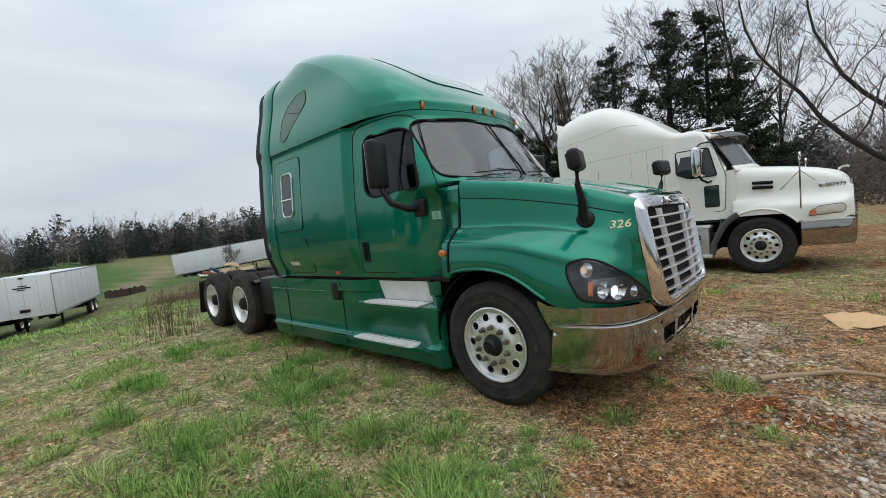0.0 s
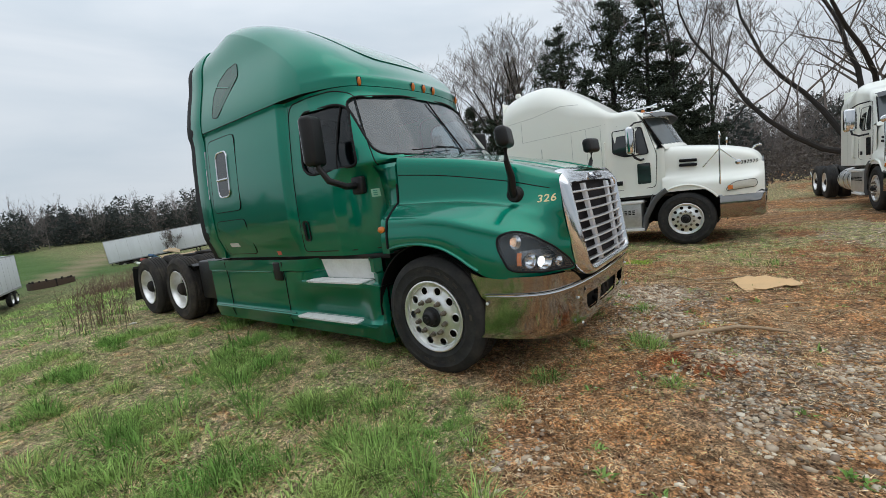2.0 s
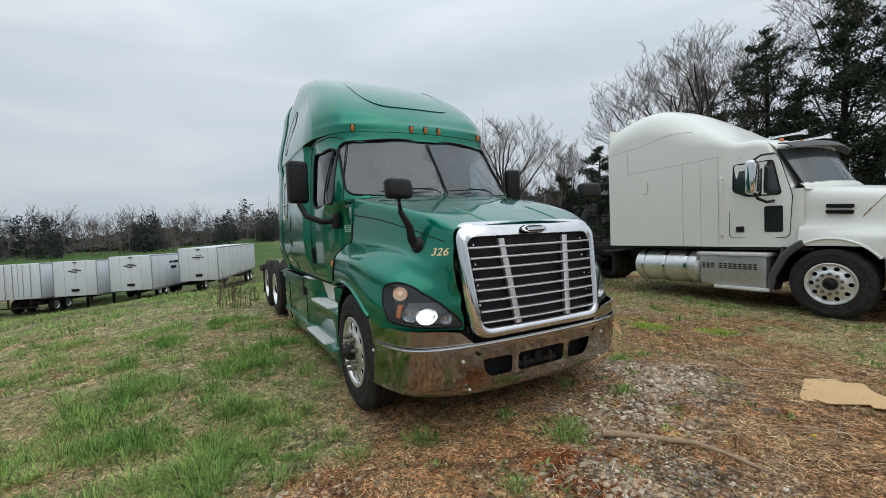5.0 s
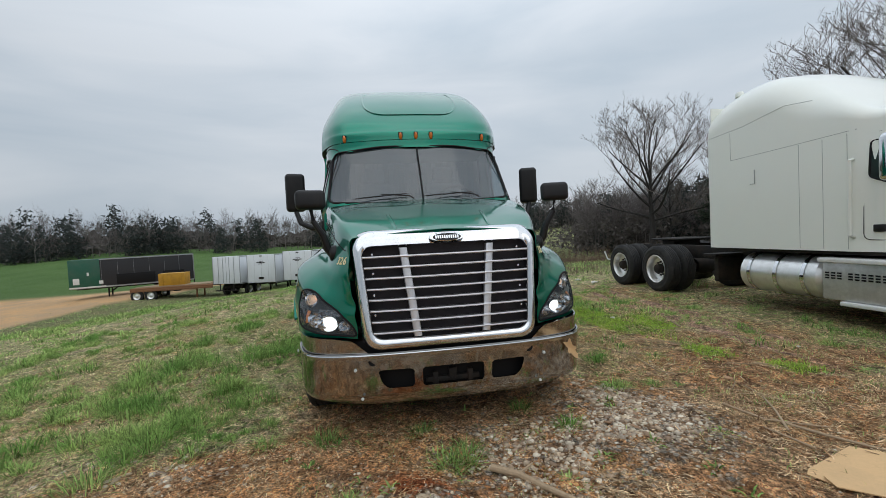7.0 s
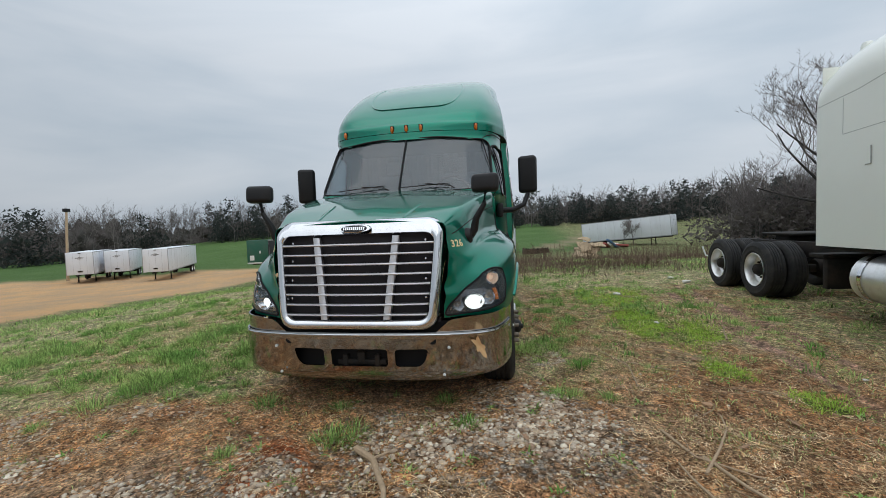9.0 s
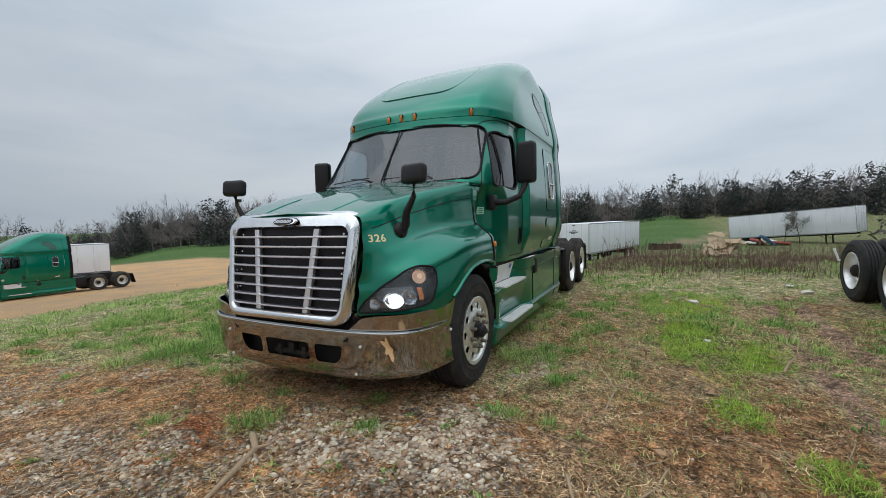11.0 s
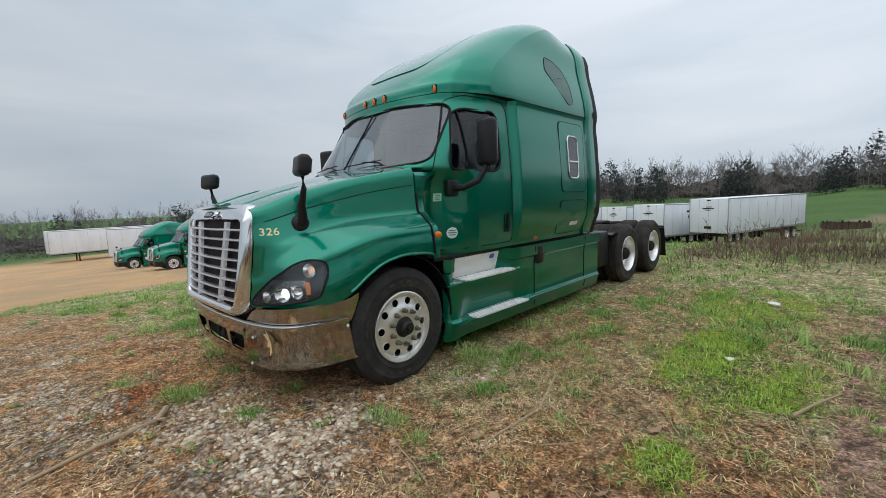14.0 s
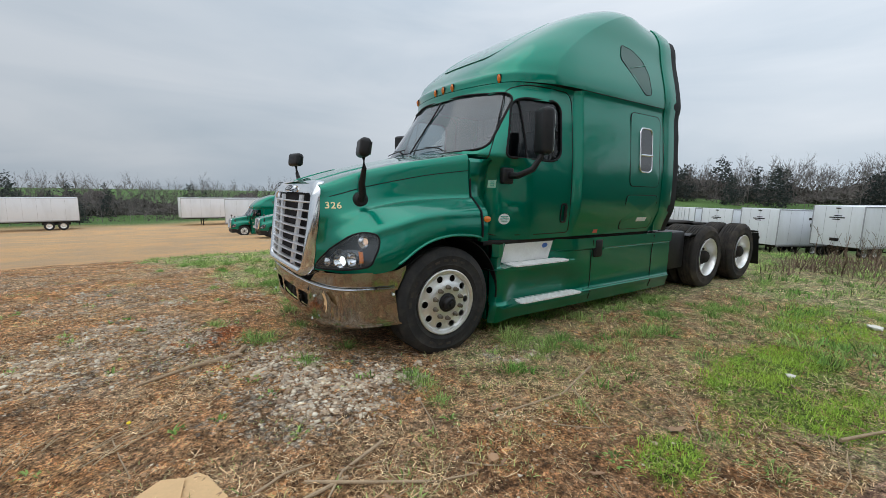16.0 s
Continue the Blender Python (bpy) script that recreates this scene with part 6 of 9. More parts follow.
# ---- the other trucks ----
def build_white_tractor(name, label, at, tall=True, group=""):
    """A white conventional tractor with a sleeper; x forward from the front axle."""
    t = thing(name, label, "truck", group, at)
    if tall:
        top = ((-3.72, 3.50), (-3.5, 3.60), (-3.1, 3.68), (-2.7, 3.67), (-2.3, 3.50), (-1.8, 3.16), (-1.35, 2.80), (-1.2, 2.745), (-1.0, 2.735), (-0.80, 2.68), (-0.74, 2.56), (-0.46, 1.93))
    else:
        top = ((-2.75, 2.96), (-2.6, 3.0), (-2.2, 3.02), (-1.7, 2.98), (-1.35, 2.86), (-1.2, 2.80), (-1.0, 2.75), (-0.80, 2.68), (-0.74, 2.56), (-0.46, 1.93))
    back = top[0][0]

    def width(x):
        return 1.16 - 0.05 * smooth01(-1.45, -1.25, x) - 0.03 * smooth01(-0.9, -0.46, x)

    def section(x, n=12):
        zt, w = lerp_table(top, x) if x > -0.85 else curve_table(top, x), width(x)
        r = 0.42 * smooth01(-1.2, -2.2, x) + 0.14
        r = min(r, max(0.08, zt - 2.0))
        lean = 0.05 * smooth01(-1.4, -1.2, x)
        pts = [(w, 0.99), (w, 1.3), (w, 1.9), (w - lean, max(1.95, zt - r))]
        for k in range(1, n + 1):
            a = math.pi / 2 * k / n
            pts.append(((w - lean) - r * (1 - math.cos(a)), zt - r + r * math.sin(a)))
        pts.append(((w - r) * 0.5, zt + 0.03))
        pts.append((0, zt + 0.04))
        return pts

    xs = list(np.linspace(back, -0.82, 40)) + [-0.78, -0.74, -0.68, -0.60, -0.52, -0.46]
    rows = []
    for x in xs:
        h = section(x)
        rows.append([(x, -y, z) for y, z in h] + [(x, y, z) for y, z in reversed(h[:-1])])
    part("cab_shell", sheet(rows), M_WHITE, t, "white painted cab and sleeper", solid=0.004, angle=35)
    part("sleeper_back_wall", prism([(back, 0.99), (back, top[0][1] - 0.02), (back + 0.01, top[0][1] - 0.02), (back + 0.01, 0.99)], -1.1, 1.1), M_WHITE, t)
    part("underside", box(back, -0.2, -1.1, 1.1, 0.94, 0.985, 0.01), M_DARK, t)

    def side(x, z, out=0.0):
        w = width(x) - 0.05 * smooth01(-1.4, -1.2, x) * smooth01(1.9, 2.5, z)
        return Vector((x, w + out, z))

    for s in (1, -1):
        o = rounded([(-0.60, 1.82), (-0.72, 2.36), (-1.27, 2.36), (-1.27, 1.92), (-1.05, 1.82)], 0.05)
        w = part("door_window", flipped(disc(o, lambda x, z: side(x, z, 0.008)), s), M_SLEEPGLASS, t, "dark side window")
        part("window_seal", flipped(tube([side(x, z, 0.008) for x, z in o], 0.012, 6, closed=True), s), M_SEAL, w)
        part("window_bar", flipped(tube([side(-0.84, 1.83, 0.012), side(-0.84, 2.36, 0.012)], 0.012, 6), s), M_WHITE, w)
        o = rounded([(-0.58, 1.23), (-0.58, 1.64), (-0.82, 1.64), (-0.82, 1.23)], 0.03)
        part("peep_window", flipped(disc(o, lambda x, z: side(x, z, 0.010)), s), M_SLEEPGLASS, t)
        door = rounded([(-0.50, 1.14), (-0.46, 1.80), (-0.66, 2.46), (-1.32, 2.46), (-1.33, 1.14)], 0.08, 5)
        part("door_seam", flipped(tube([side(x, z, 0.003) for x, z in door], 0.006, 5, closed=True), s), M_SEAL, t)
        part("door_handle", flipped(box(-1.23, -1.11, 1.10, 1.135, 1.24, 1.33, 0.01), s), M_BLACK, t, "black door handle")
        part("grab_rail", flipped(tube([side(-1.42, 2.16, 0.0), side(-1.42, 2.15, 0.06), side(-1.42, 1.2, 0.06), side(-1.42, 1.17, 0.0)], 0.022, 8), s), M_WHITE, t, "white grab rail")
        lines = [[(back + 0.02, 2.93), (-3.0, 2.98), (-2.3, 3.10), (-1.9, 3.05)], [(-3.25, 2.47), (-2.2, 2.50), (-1.38, 2.53)], [(-3.25, 2.47), (-3.25, 2.93)],
                 [(-1.48, 2.5), (-1.48, 1.02)], [(-2.1, 2.49), (-2.1, 1.02)], [(-1.78, 2.49), (-1.78, 1.02)]] if tall else [[(-1.48, 2.5), (-1.48, 1.02)], [(-2.1, 2.6), (-2.1, 1.02)]]
        for ln in lines:
            pts = []
            for (xa, za), (xb, zb) in zip(ln, ln[1:]):
                for q in np.linspace(0, 1, 9):
                    x, z = xa + (xb - xa) * q, za + (zb - za) * q
                    pts.append(side(x, z, 0.001))
            part("panel_seam", flipped(tube(pts, 0.0045, 5), s), M_PANEL, t)
        if tall:
            part("hatch_latch", flipped(tube([side(-2.80, 2.25, 0.008), side(-2.80, 2.03, 0.008), side(-2.88, 2.03, 0.008)], 0.008, 5), s), M_PANEL, t)
        # big bright mirror
        arm = [side(-0.70, 1.72, 0.0), Vector((-0.72, 1.26, 1.70)), Vector((-0.80, 1.36, 1.76)), Vector((-0.84, 1.38, 1.86))]
        mr = part("door_mirror", flipped(tube(arm, 0.022, 8), s), M_BLACK, t, "large bright door mirror")
        part("mirror_head", flipped(moved(box(-0.07, 0.07, -0.12, 0.12, -0.27, 0.27, 0.06, 4), Matrix.Translation((-0.86, 1.39, 2.10))), s), M_CHROME, mr)
        part("mirror_top_arm", flipped(tube([(-0.86, 1.38, 2.36), (-0.8, 1.25, 2.44), (-0.7, 1.08, 2.46)], 0.016, 6), s), M_BLACK, mr)
        # fuel tank, battery step
        tank = part("fuel_tank", flipped(moved(lathe_len(0.31, 1.32), Matrix.Translation((-2.50, 0.86, 0.60))), s), M_ALU, t, "round brushed aluminium fuel tank")
        for x in (-2.95, -2.5, -2.08):
            v, f = lathe([(0.316, -0.03), (0.320, -0.028), (0.320, 0.028), (0.316, 0.03)], 28)
            part("tank_strap", flipped(([(b + x, a + 0.86, c + 0.60) for a, b, c in v], f), s), M_CHROME, tank)
        bb = part("step_box", flipped(box(-1.80, -0.78, 0.72, 1.17, 0.34, 0.86, 0.02), s), M_DARKALU, t, "aluminium step and battery box")
        part("step_tread", flipped(box(-1.84, -0.74, 0.75, 1.21, 0.84, 0.90, 0.015), s), M_TREAD, bb)
        part("step_rail", flipped(box(-1.55, -0.74, 1.0, 1.22, 0.28, 0.335, 0.012), s), M_TREAD, bb)
        for x0, x1 in ((-1.78, -1.55), (-1.50, -0.84)):
            for z in (0.62, 0.655, 0.69):
                for x in np.arange(x0 + 0.02, x1 - 0.04, 0.075):
                    part("slot", flipped(box(x, x + 0.05, 1.165, 1.176, z, z + 0.02), s), M_SEAL, bb, smooth=False)
    def screen(v, q, out=0.0):
        """Point of the wrapped windscreen: v across, q from its top edge down."""
        return (-0.44 + 0.34 * q - (0.29 - 0.03 * q) * abs(v) ** 2.2 + out, v * (1.0 + 0.055 * q), 2.60 - 0.66 * q - 0.03 * v * v)
    ws = part("windscreen", sheet([[screen(v, q) for v in np.linspace(-0.97, 0.97, 21)] for q in np.linspace(0.05, 0.95, 6)]), M_GLASSDARK, t, "curved grey windscreen")
    part("screen_seal", tube([screen(v, 0.05, 0.004) for v in np.linspace(-0.97, 0.97, 17)] + [screen(0.97, q, 0.004) for q in (0.3, 0.6, 0.95)]
                             + [screen(v, 0.95, 0.004) for v in np.linspace(0.97, -0.97, 17)] + [screen(-0.97, q, 0.004) for q in (0.6, 0.3)], 0.014, 6, closed=True), M_SEAL, ws)
    part("roof_header", sheet([[(-0.84, v * 0.98, 2.685 + 0.03 * (1 - v * v)) for v in np.linspace(-1, 1, 21)], [(screen(v, 0)[0] - 0.06, v, 2.665 - 0.03 * v * v) for v in np.linspace(-1, 1, 21)],
                              [screen(v, 0.0, 0.012) for v in np.linspace(-1, 1, 21)], [screen(v, 0.07, 0.010) for v in np.linspace(-1, 1, 21)]]), M_WHITE, t, solid=0.01)
    part("cowl", sheet([[screen(v, 0.93, 0.008) for v in np.linspace(-1, 1, 21)], [screen(v, 1.0, 0.03) for v in np.linspace(-1, 1, 21)],
                        [(max(screen(v, 1.0)[0] + 0.05, -0.36), v * 1.05, 1.86) for v in np.linspace(-1, 1, 21)]]), M_WHITE, t, solid=0.01)
    vis = [[(-0.40 + dx - 0.24 * abs(y) ** 2.2, y * 1.02, 2.60 + dz - 0.05 * y * y) for y in np.linspace(-0.98, 0.98, 17)] for dx, dz in ((-0.05, 0.06), (0.07, 0.035), (0.17, -0.05))]
    part("sun_visor", sheet(vis), M_GREYPL, t, "dark grey sun visor over the windscreen", solid=0.015)
    for s in (1, -1):
        part("cowl_side", flipped(sheet([[(x, y, z) for x, y in ((-0.47, 1.075), (-0.40, 1.085), (-0.33, 1.06))] for z in (1.0, 1.3, 1.6, 1.88)]), s), M_WHITE, t, solid=0.01)
    for y in (-0.75, -0.2, 0.0, 0.2, 0.75):
        part("marker_lamp", moved(lathe([(0.0, 0.05), (0.025, 0.045), (0.04, 0.0)], 10), Matrix.Translation((-0.66 - 0.12 * y * y, y, 2.675)) @ pose(0, 0, 0, 90)), M_AMBER, t)
    for y in (-0.45, 0.45):
        horn = part("air_horn", moved(lathe([(0.014, -0.35), (0.016, 0.15), (0.022, 0.25), (0.045, 0.33), (0.048, 0.34)], 14), Matrix.Translation((-0.85, y, 2.80)) @ pose(0, 0, 0, 0, 0, -90)), M_CHROME, t, "chrome air horn on the cab roof")
        part("horn_foot", tube([(-1.0, y, 2.73), (-1.0, y, 2.83)], 0.02, 6), M_CHROME, horn)
    if tall:
        part("roof_beacon", moved(lathe([(0.0, 0.10), (0.05, 0.09), (0.07, 0.05), (0.07, 0.0)], 14), Matrix.Translation((-3.45, -0.75, 3.60)) @ pose(0, 0, 0, 90)), M_WHITE, t)
    # hood and fenders
    rows = []
    hx = list(np.linspace(-0.38, 1.22, 38))
    for x in hx:
        zt = curve_table(((-0.40, 1.955), (0.0, 1.90), (0.5, 1.82), (0.9, 1.72), (1.1, 1.63), (1.2, 1.50), (1.22, 1.42)), x)
        yc = curve_table(((-0.40, 0.99), (0.0, 0.95), (0.6, 0.84), (1.0, 0.72), (1.22, 0.58)), x)
        arch = 0.48 + math.sqrt(max(0.0, 0.64 ** 2 - x * x)) if abs(x) < 0.62 else 0.0
        zb = max(arch, 0.86)
        yo = curve_table(((0.0, 1.16), (0.5, 1.16), (0.9, 1.10), (1.1, 0.98), (1.22, 0.75)), x)
        h = spline2([(0, zt), (yc * 0.6, zt - 0.01), (yc, zt - 0.10), (yc + 0.05, 1.40), (yc + 0.12, 1.26), (yo - 0.03, 1.16), (yo, 1.02), (yo, zb)], 34)
        rows.append([(x, -p.x, p.y) for p in reversed(h[1:])] + [(x, p.x, p.y) for p in h])
    part("hood", sheet(rows), M_WHITE, t, "white sloping hood", solid=0.004, angle=40)
    gz = [0.90, 1.0, 1.15, 1.3, 1.42, 1.50]
    gr = part("grille_surround", sheet([[(1.225 + 0.02 * math.cos(y * 2.4) - 0.04 * (z - 0.9), y, z) for y in np.linspace(-0.56, 0.56, 9)] for z in gz]), M_CHROME, t, "chrome grille", solid=0.02)
    for k in range(9):
        z = 0.94 + 0.058 * k
        part("bar", tube([(1.262 - 0.04 * (z - 0.9), -0.47, z), (1.268 - 0.04 * (z - 0.9), 0, z), (1.262 - 0.04 * (z - 0.9), 0.47, z)], 0.011, 6), M_SEAL, gr)
    part("hood_ornament", join(tube([(1.06, 0, 1.66), (1.07, 0, 1.70), (1.15, 0, 1.735)], [0.02, 0.025, 0.016], 8), tube([(1.15, 0, 1.735), (1.20, 0, 1.72)], [0.022, 0.012], 8)), M_CHROME, t)
    for s in (1, -1):
        for z in (1.585, 1.50):
            part("hood_vent", flipped(moved(box(-0.15, 0.15, -0.02, 0.02, -0.028, 0.028, 0.018, 3), Matrix.Translation((0.06, 1.018 if z < 1.55 else 1.008, z)) @ pose(0, 0, 0, 0, 4, -8)), s), M_SEAL, t, "black hood vent")
        lm = rounded([(0.66, 0.95), (0.68, 1.02), (0.80, 1.10), (1.08, 1.12), (1.12, 1.06), (1.10, 0.98)], 0.04, 4)

        def lp(x, z, out=0.0):
            y = curve_table(((0.0, 1.16), (0.5, 1.16), (0.9, 1.10), (1.1, 0.98), (1.22, 0.75)), x)
            return Vector((x, y + 0.006 + out - 0.16 * max(0.0, z - 1.03), z))
        hl = part("headlamp", flipped(disc(lm, lambda x, z: lp(x, z, 0.034)), s), M_LAMPFAR, t, "clear oblong headlamp")
        part("lamp_seal", flipped(tube([lp(x, z, 0.030) for x, z in lm], 0.006, 6, closed=True), s), M_SEAL, hl)
        part("turn_lamp", flipped(sheet([[lp(x, z, 0.040) for x in (0.685, 0.71, 0.76)] for z in (0.965, 1.0, 1.04)]), s), M_AMBER, hl, "amber corner lamp")
        part("hood_mirror", flipped(join(tube([(0.57, 1.15, 1.08), (0.58, 1.16, 1.90)], 0.013, 6), tube([(0.58, 1.16, 1.72), (0.30, 1.0, 1.42)], 0.009, 6), tube([(0.58, 1.16, 1.72), (0.84, 0.90, 1.45)], 0.009, 6),
                                         moved(lathe([(0.0, 0.03), (0.06, 0.02), (0.075, 0.0), (0.06, -0.012), (0.0, -0.014)], 16), Matrix.Translation((0.58, 1.16, 1.96)) @ pose(0, 0, 0, 0, 0, -90)),
                                         moved(lathe([(0.0, 0.03), (0.04, 0.02), (0.05, 0.0)], 12), Matrix.Translation((0.84, 0.90, 1.44))))
                                    , s), M_CHROME, t, "chrome hood mirror on a tripod stalk")
        part("fender_trim", flipped(tube([(0.655 * math.cos(a), 1.17, 0.48 + 0.655 * math.sin(a)) for a in np.linspace(2.05, 2.6, 8)] + [(-0.70, 1.13, 0.55), (-0.76, 1.12, 0.28)], 0.035, 8, squash=1.6), s), M_GREYPL, t, "grey plastic fender edge")
        part("fender_lip", flipped(tube([(0.645 * math.cos(a), 1.165, 0.48 + 0.645 * math.sin(a)) for a in np.linspace(0.62, 2.1, 20)], 0.022, 8, squash=0.8), s), M_WHITE, t)
        part("fender_skirt", flipped(sheet([[(-0.56 - 0.22 * q, y, 1.0 - 0.72 * q) for y in (0.7, 1.16)] for q in np.linspace(0, 1, 6)]), s), M_GREYPL, t, solid=0.02)
        part("wheel_well", flipped(sheet([[(0.66 * math.cos(a), y, 0.48 + 0.63 * math.sin(a)) for y in (0.5, 1.13)] for a in np.linspace(-0.1, math.pi + 0.1, 18)]), s), M_SEAL, t, solid=0.01)
        part("inner_well", flipped(sheet([[(x, 0.55, z) for x in (-0.7, 1.1)] for z in (0.4, 1.3)]), s), M_SEAL, t)
        add_wheel(t, "front_wheel", Vector((0, 1.16 * s, 0.475)), s)
        for x in (-5.25, -6.58) if tall else (-4.6, -5.9):
            add_wheel(t, "rear_wheel", Vector((x, 1.18 * s, 0.485)), s, 0.50, 0.27, steer=False)
    # bumper
    plan = [(1.27 - 0.05 * (y / 0.9) ** 2 - 0.55 * smooth01(0.86, 1.14, y) * ((y - 0.86) / 0.28 if y > 0.86 else 0), y) for y in np.linspace(0, 1.14, 20)] + [(0.56, 1.165)]
    full = [(x, -y) for x, y in reversed(plan[1:])] + plan
    part("bumper", sheet([[(x - d, y, z) for x, y in full] for z, d in ((0.45, 0.03), (0.5, 0.0), (0.7, 0.0), (0.85, 0.0), (0.88, 0.03))]), M_BUMPER, t, "polished steel bumper", solid=0.015)
    part("bumper_top", sheet([[(x - d, y * (1 - d), z) for x, y in full] for z, d in ((0.87, 0.01), (0.91, 0.06))]), M_SEAL, t, solid=0.02)
    # chassis
    end = -7.1 if tall else -6.4
    ch = part("chassis", join(*[box(end, 1.0, s * 0.43 - 0.045, s * 0.43 + 0.045, 0.70, 0.97, 0.01) for s in (1, -1)], *[box(x - 0.05, x + 0.05, -0.42, 0.42, 0.74, 0.93, 0.01) for x in (-4.0, end + 0.1)]), M_DARK, t, "dark ladder chassis")
    for x in ((-5.25, -6.58, 0.0) if tall else (-4.6, -5.9, 0.0)):
        part("axle", join(box(x - 0.08, x + 0.08, -1.0, 1.0, 0.42, 0.56, 0.04), lathe_x(x, 0.0, 0.5, 0.20, 0.22)), M_DARK, ch)
    xw = (-5.25 + -6.58) / 2 if tall else -5.25
    part("fifth_wheel", join(box(xw - 0.5, xw + 0.5, -0.45, 0.45, 1.06, 1.11, 0.03), box(xw - 0.2, xw + 0.2, -0.35, 0.35, 0.93, 1.06, 0.02)), M_DARK, t, "greasy fifth-wheel plate")
    part("rear_fender_plate", join(box(back - 0.32, back - 0.02, -1.05, 1.05, 0.80, 0.86, 0.01), box(back - 0.12, back - 0.02, -1.0, 1.0, 0.35, 0.8, 0.02)), M_DARK, t)
    part("tail_bracket", tube([(end + 0.1, -1.0, 0.55), (end - 0.1, -1.15, 0.60), (end - 0.15, -1.2, 0.80)], 0.018, 6), M_WHITE_TAG, t)
    if tall:
        cu = bpy.data.curves.new("number", "FONT")
        cu.body = "087979"
        cu.size = 0.088
        cu.space_character = 1.1
        cu.extrude = 0.001
        cu.offset = 0.001
        tmp = bpy.data.objects.new("number_text", cu)
        scene.collection.objects.link(tmp)
        dg = bpy.context.evaluated_depsgraph_get()
        me = tmp.evaluated_get(dg).to_mesh()
        v, f = [tuple(q.co) for q in me.vertices], [tuple(p.vertices) for p in me.polygons]
        tmp.evaluated_get(dg).to_mesh_clear()
        bpy.data.objects.remove(tmp)
        bpy.data.curves.remove(cu)
        out = [(0.875 + x * 0.92, -(curve_table(((0.0, 1.03), (0.6, 0.89), (1.0, 0.77), (1.22, 0.63)), 0.875 + x * 0.92) + 0.016 + z), 1.40 + y) for x, y, z in v]
        part("fleet_number", (out, f), M_SEAL, t, "dark fleet number 087979", smooth=False)
    return t


M_PANEL = material("grey_panel_joint", (0.46, 0.47, 0.44), 0.7, grain=0.2, scale=40)
M_DARKALU = material("weathered_aluminium", (0.62, 0.62, 0.61), 0.35, 0.6, grain=0.3, scale=25, dirt=(0.30, 0.28, 0.25), dirt_scale=4, dirt_amount=0.5)
M_GREYPL = material("grey_fender_plastic", (0.10, 0.105, 0.11), 0.6, grain=0.2, scale=40)
M_GLASSDARK = material("grey_windscreen", (0.10, 0.12, 0.13), 0.05, 0.0, grain=0.3, scale=3, spec=0.7)
M_LAMPFAR = material("clear_lamp_cover", (0.66, 0.64, 0.55), 0.30, 0.0, grain=0.25, scale=25, coat=0.25)
build_white_tractor("white_tractor", "white sleeper tractor with a chrome bumper parked on bare dirt", Matrix.Translation((-1.0, 10.45, 0.0)))
build_white_tractor("white_tractor", "older white low-roof tractor standing beside the dirt track", pose(3.37, 13.56, 0.02, 0, 0, -85), tall=False)
def grounded(x, y, yaw):
    return pose(x, y, land_at(x, y) - 0.01, 0, 0, yaw)


build_tractor("green_tractor", "green sleeper tractor with a black bumper on the sandy lot", grounded(-7.2, -26.1, 0), number=False, lit=False, chrome=False, group="green trucks on the lot")
build_tractor("green_tractor", "green sleeper tractor with a black bumper on the sandy lot", grounded(-6.5, -35.2, 0), number=False, lit=False, chrome=False, group="green trucks on the lot")


# ---- trailers ----
def small_wheel(parent, at, s):
    w = part("trailer_wheel", moved(flipped(tyre_small(), s), Matrix.Translation(at)), M_RUBBER, parent)
    part("rim", moved(flipped(lathe([(0.30, 0.0), (0.28, -0.05), (0.2, -0.1), (0.08, -0.08), (0.0, -0.04)], 20), s), Matrix.Translation(at)), M_ALU, w)


def tyre_small():
    return lathe([(0.30, -0.03), (0.36, 0.0), (0.45, -0.005), (0.495, -0.03), (0.50, -0.06), (0.50, -0.22), (0.46, -0.27), (0.30, -0.24)], 24)


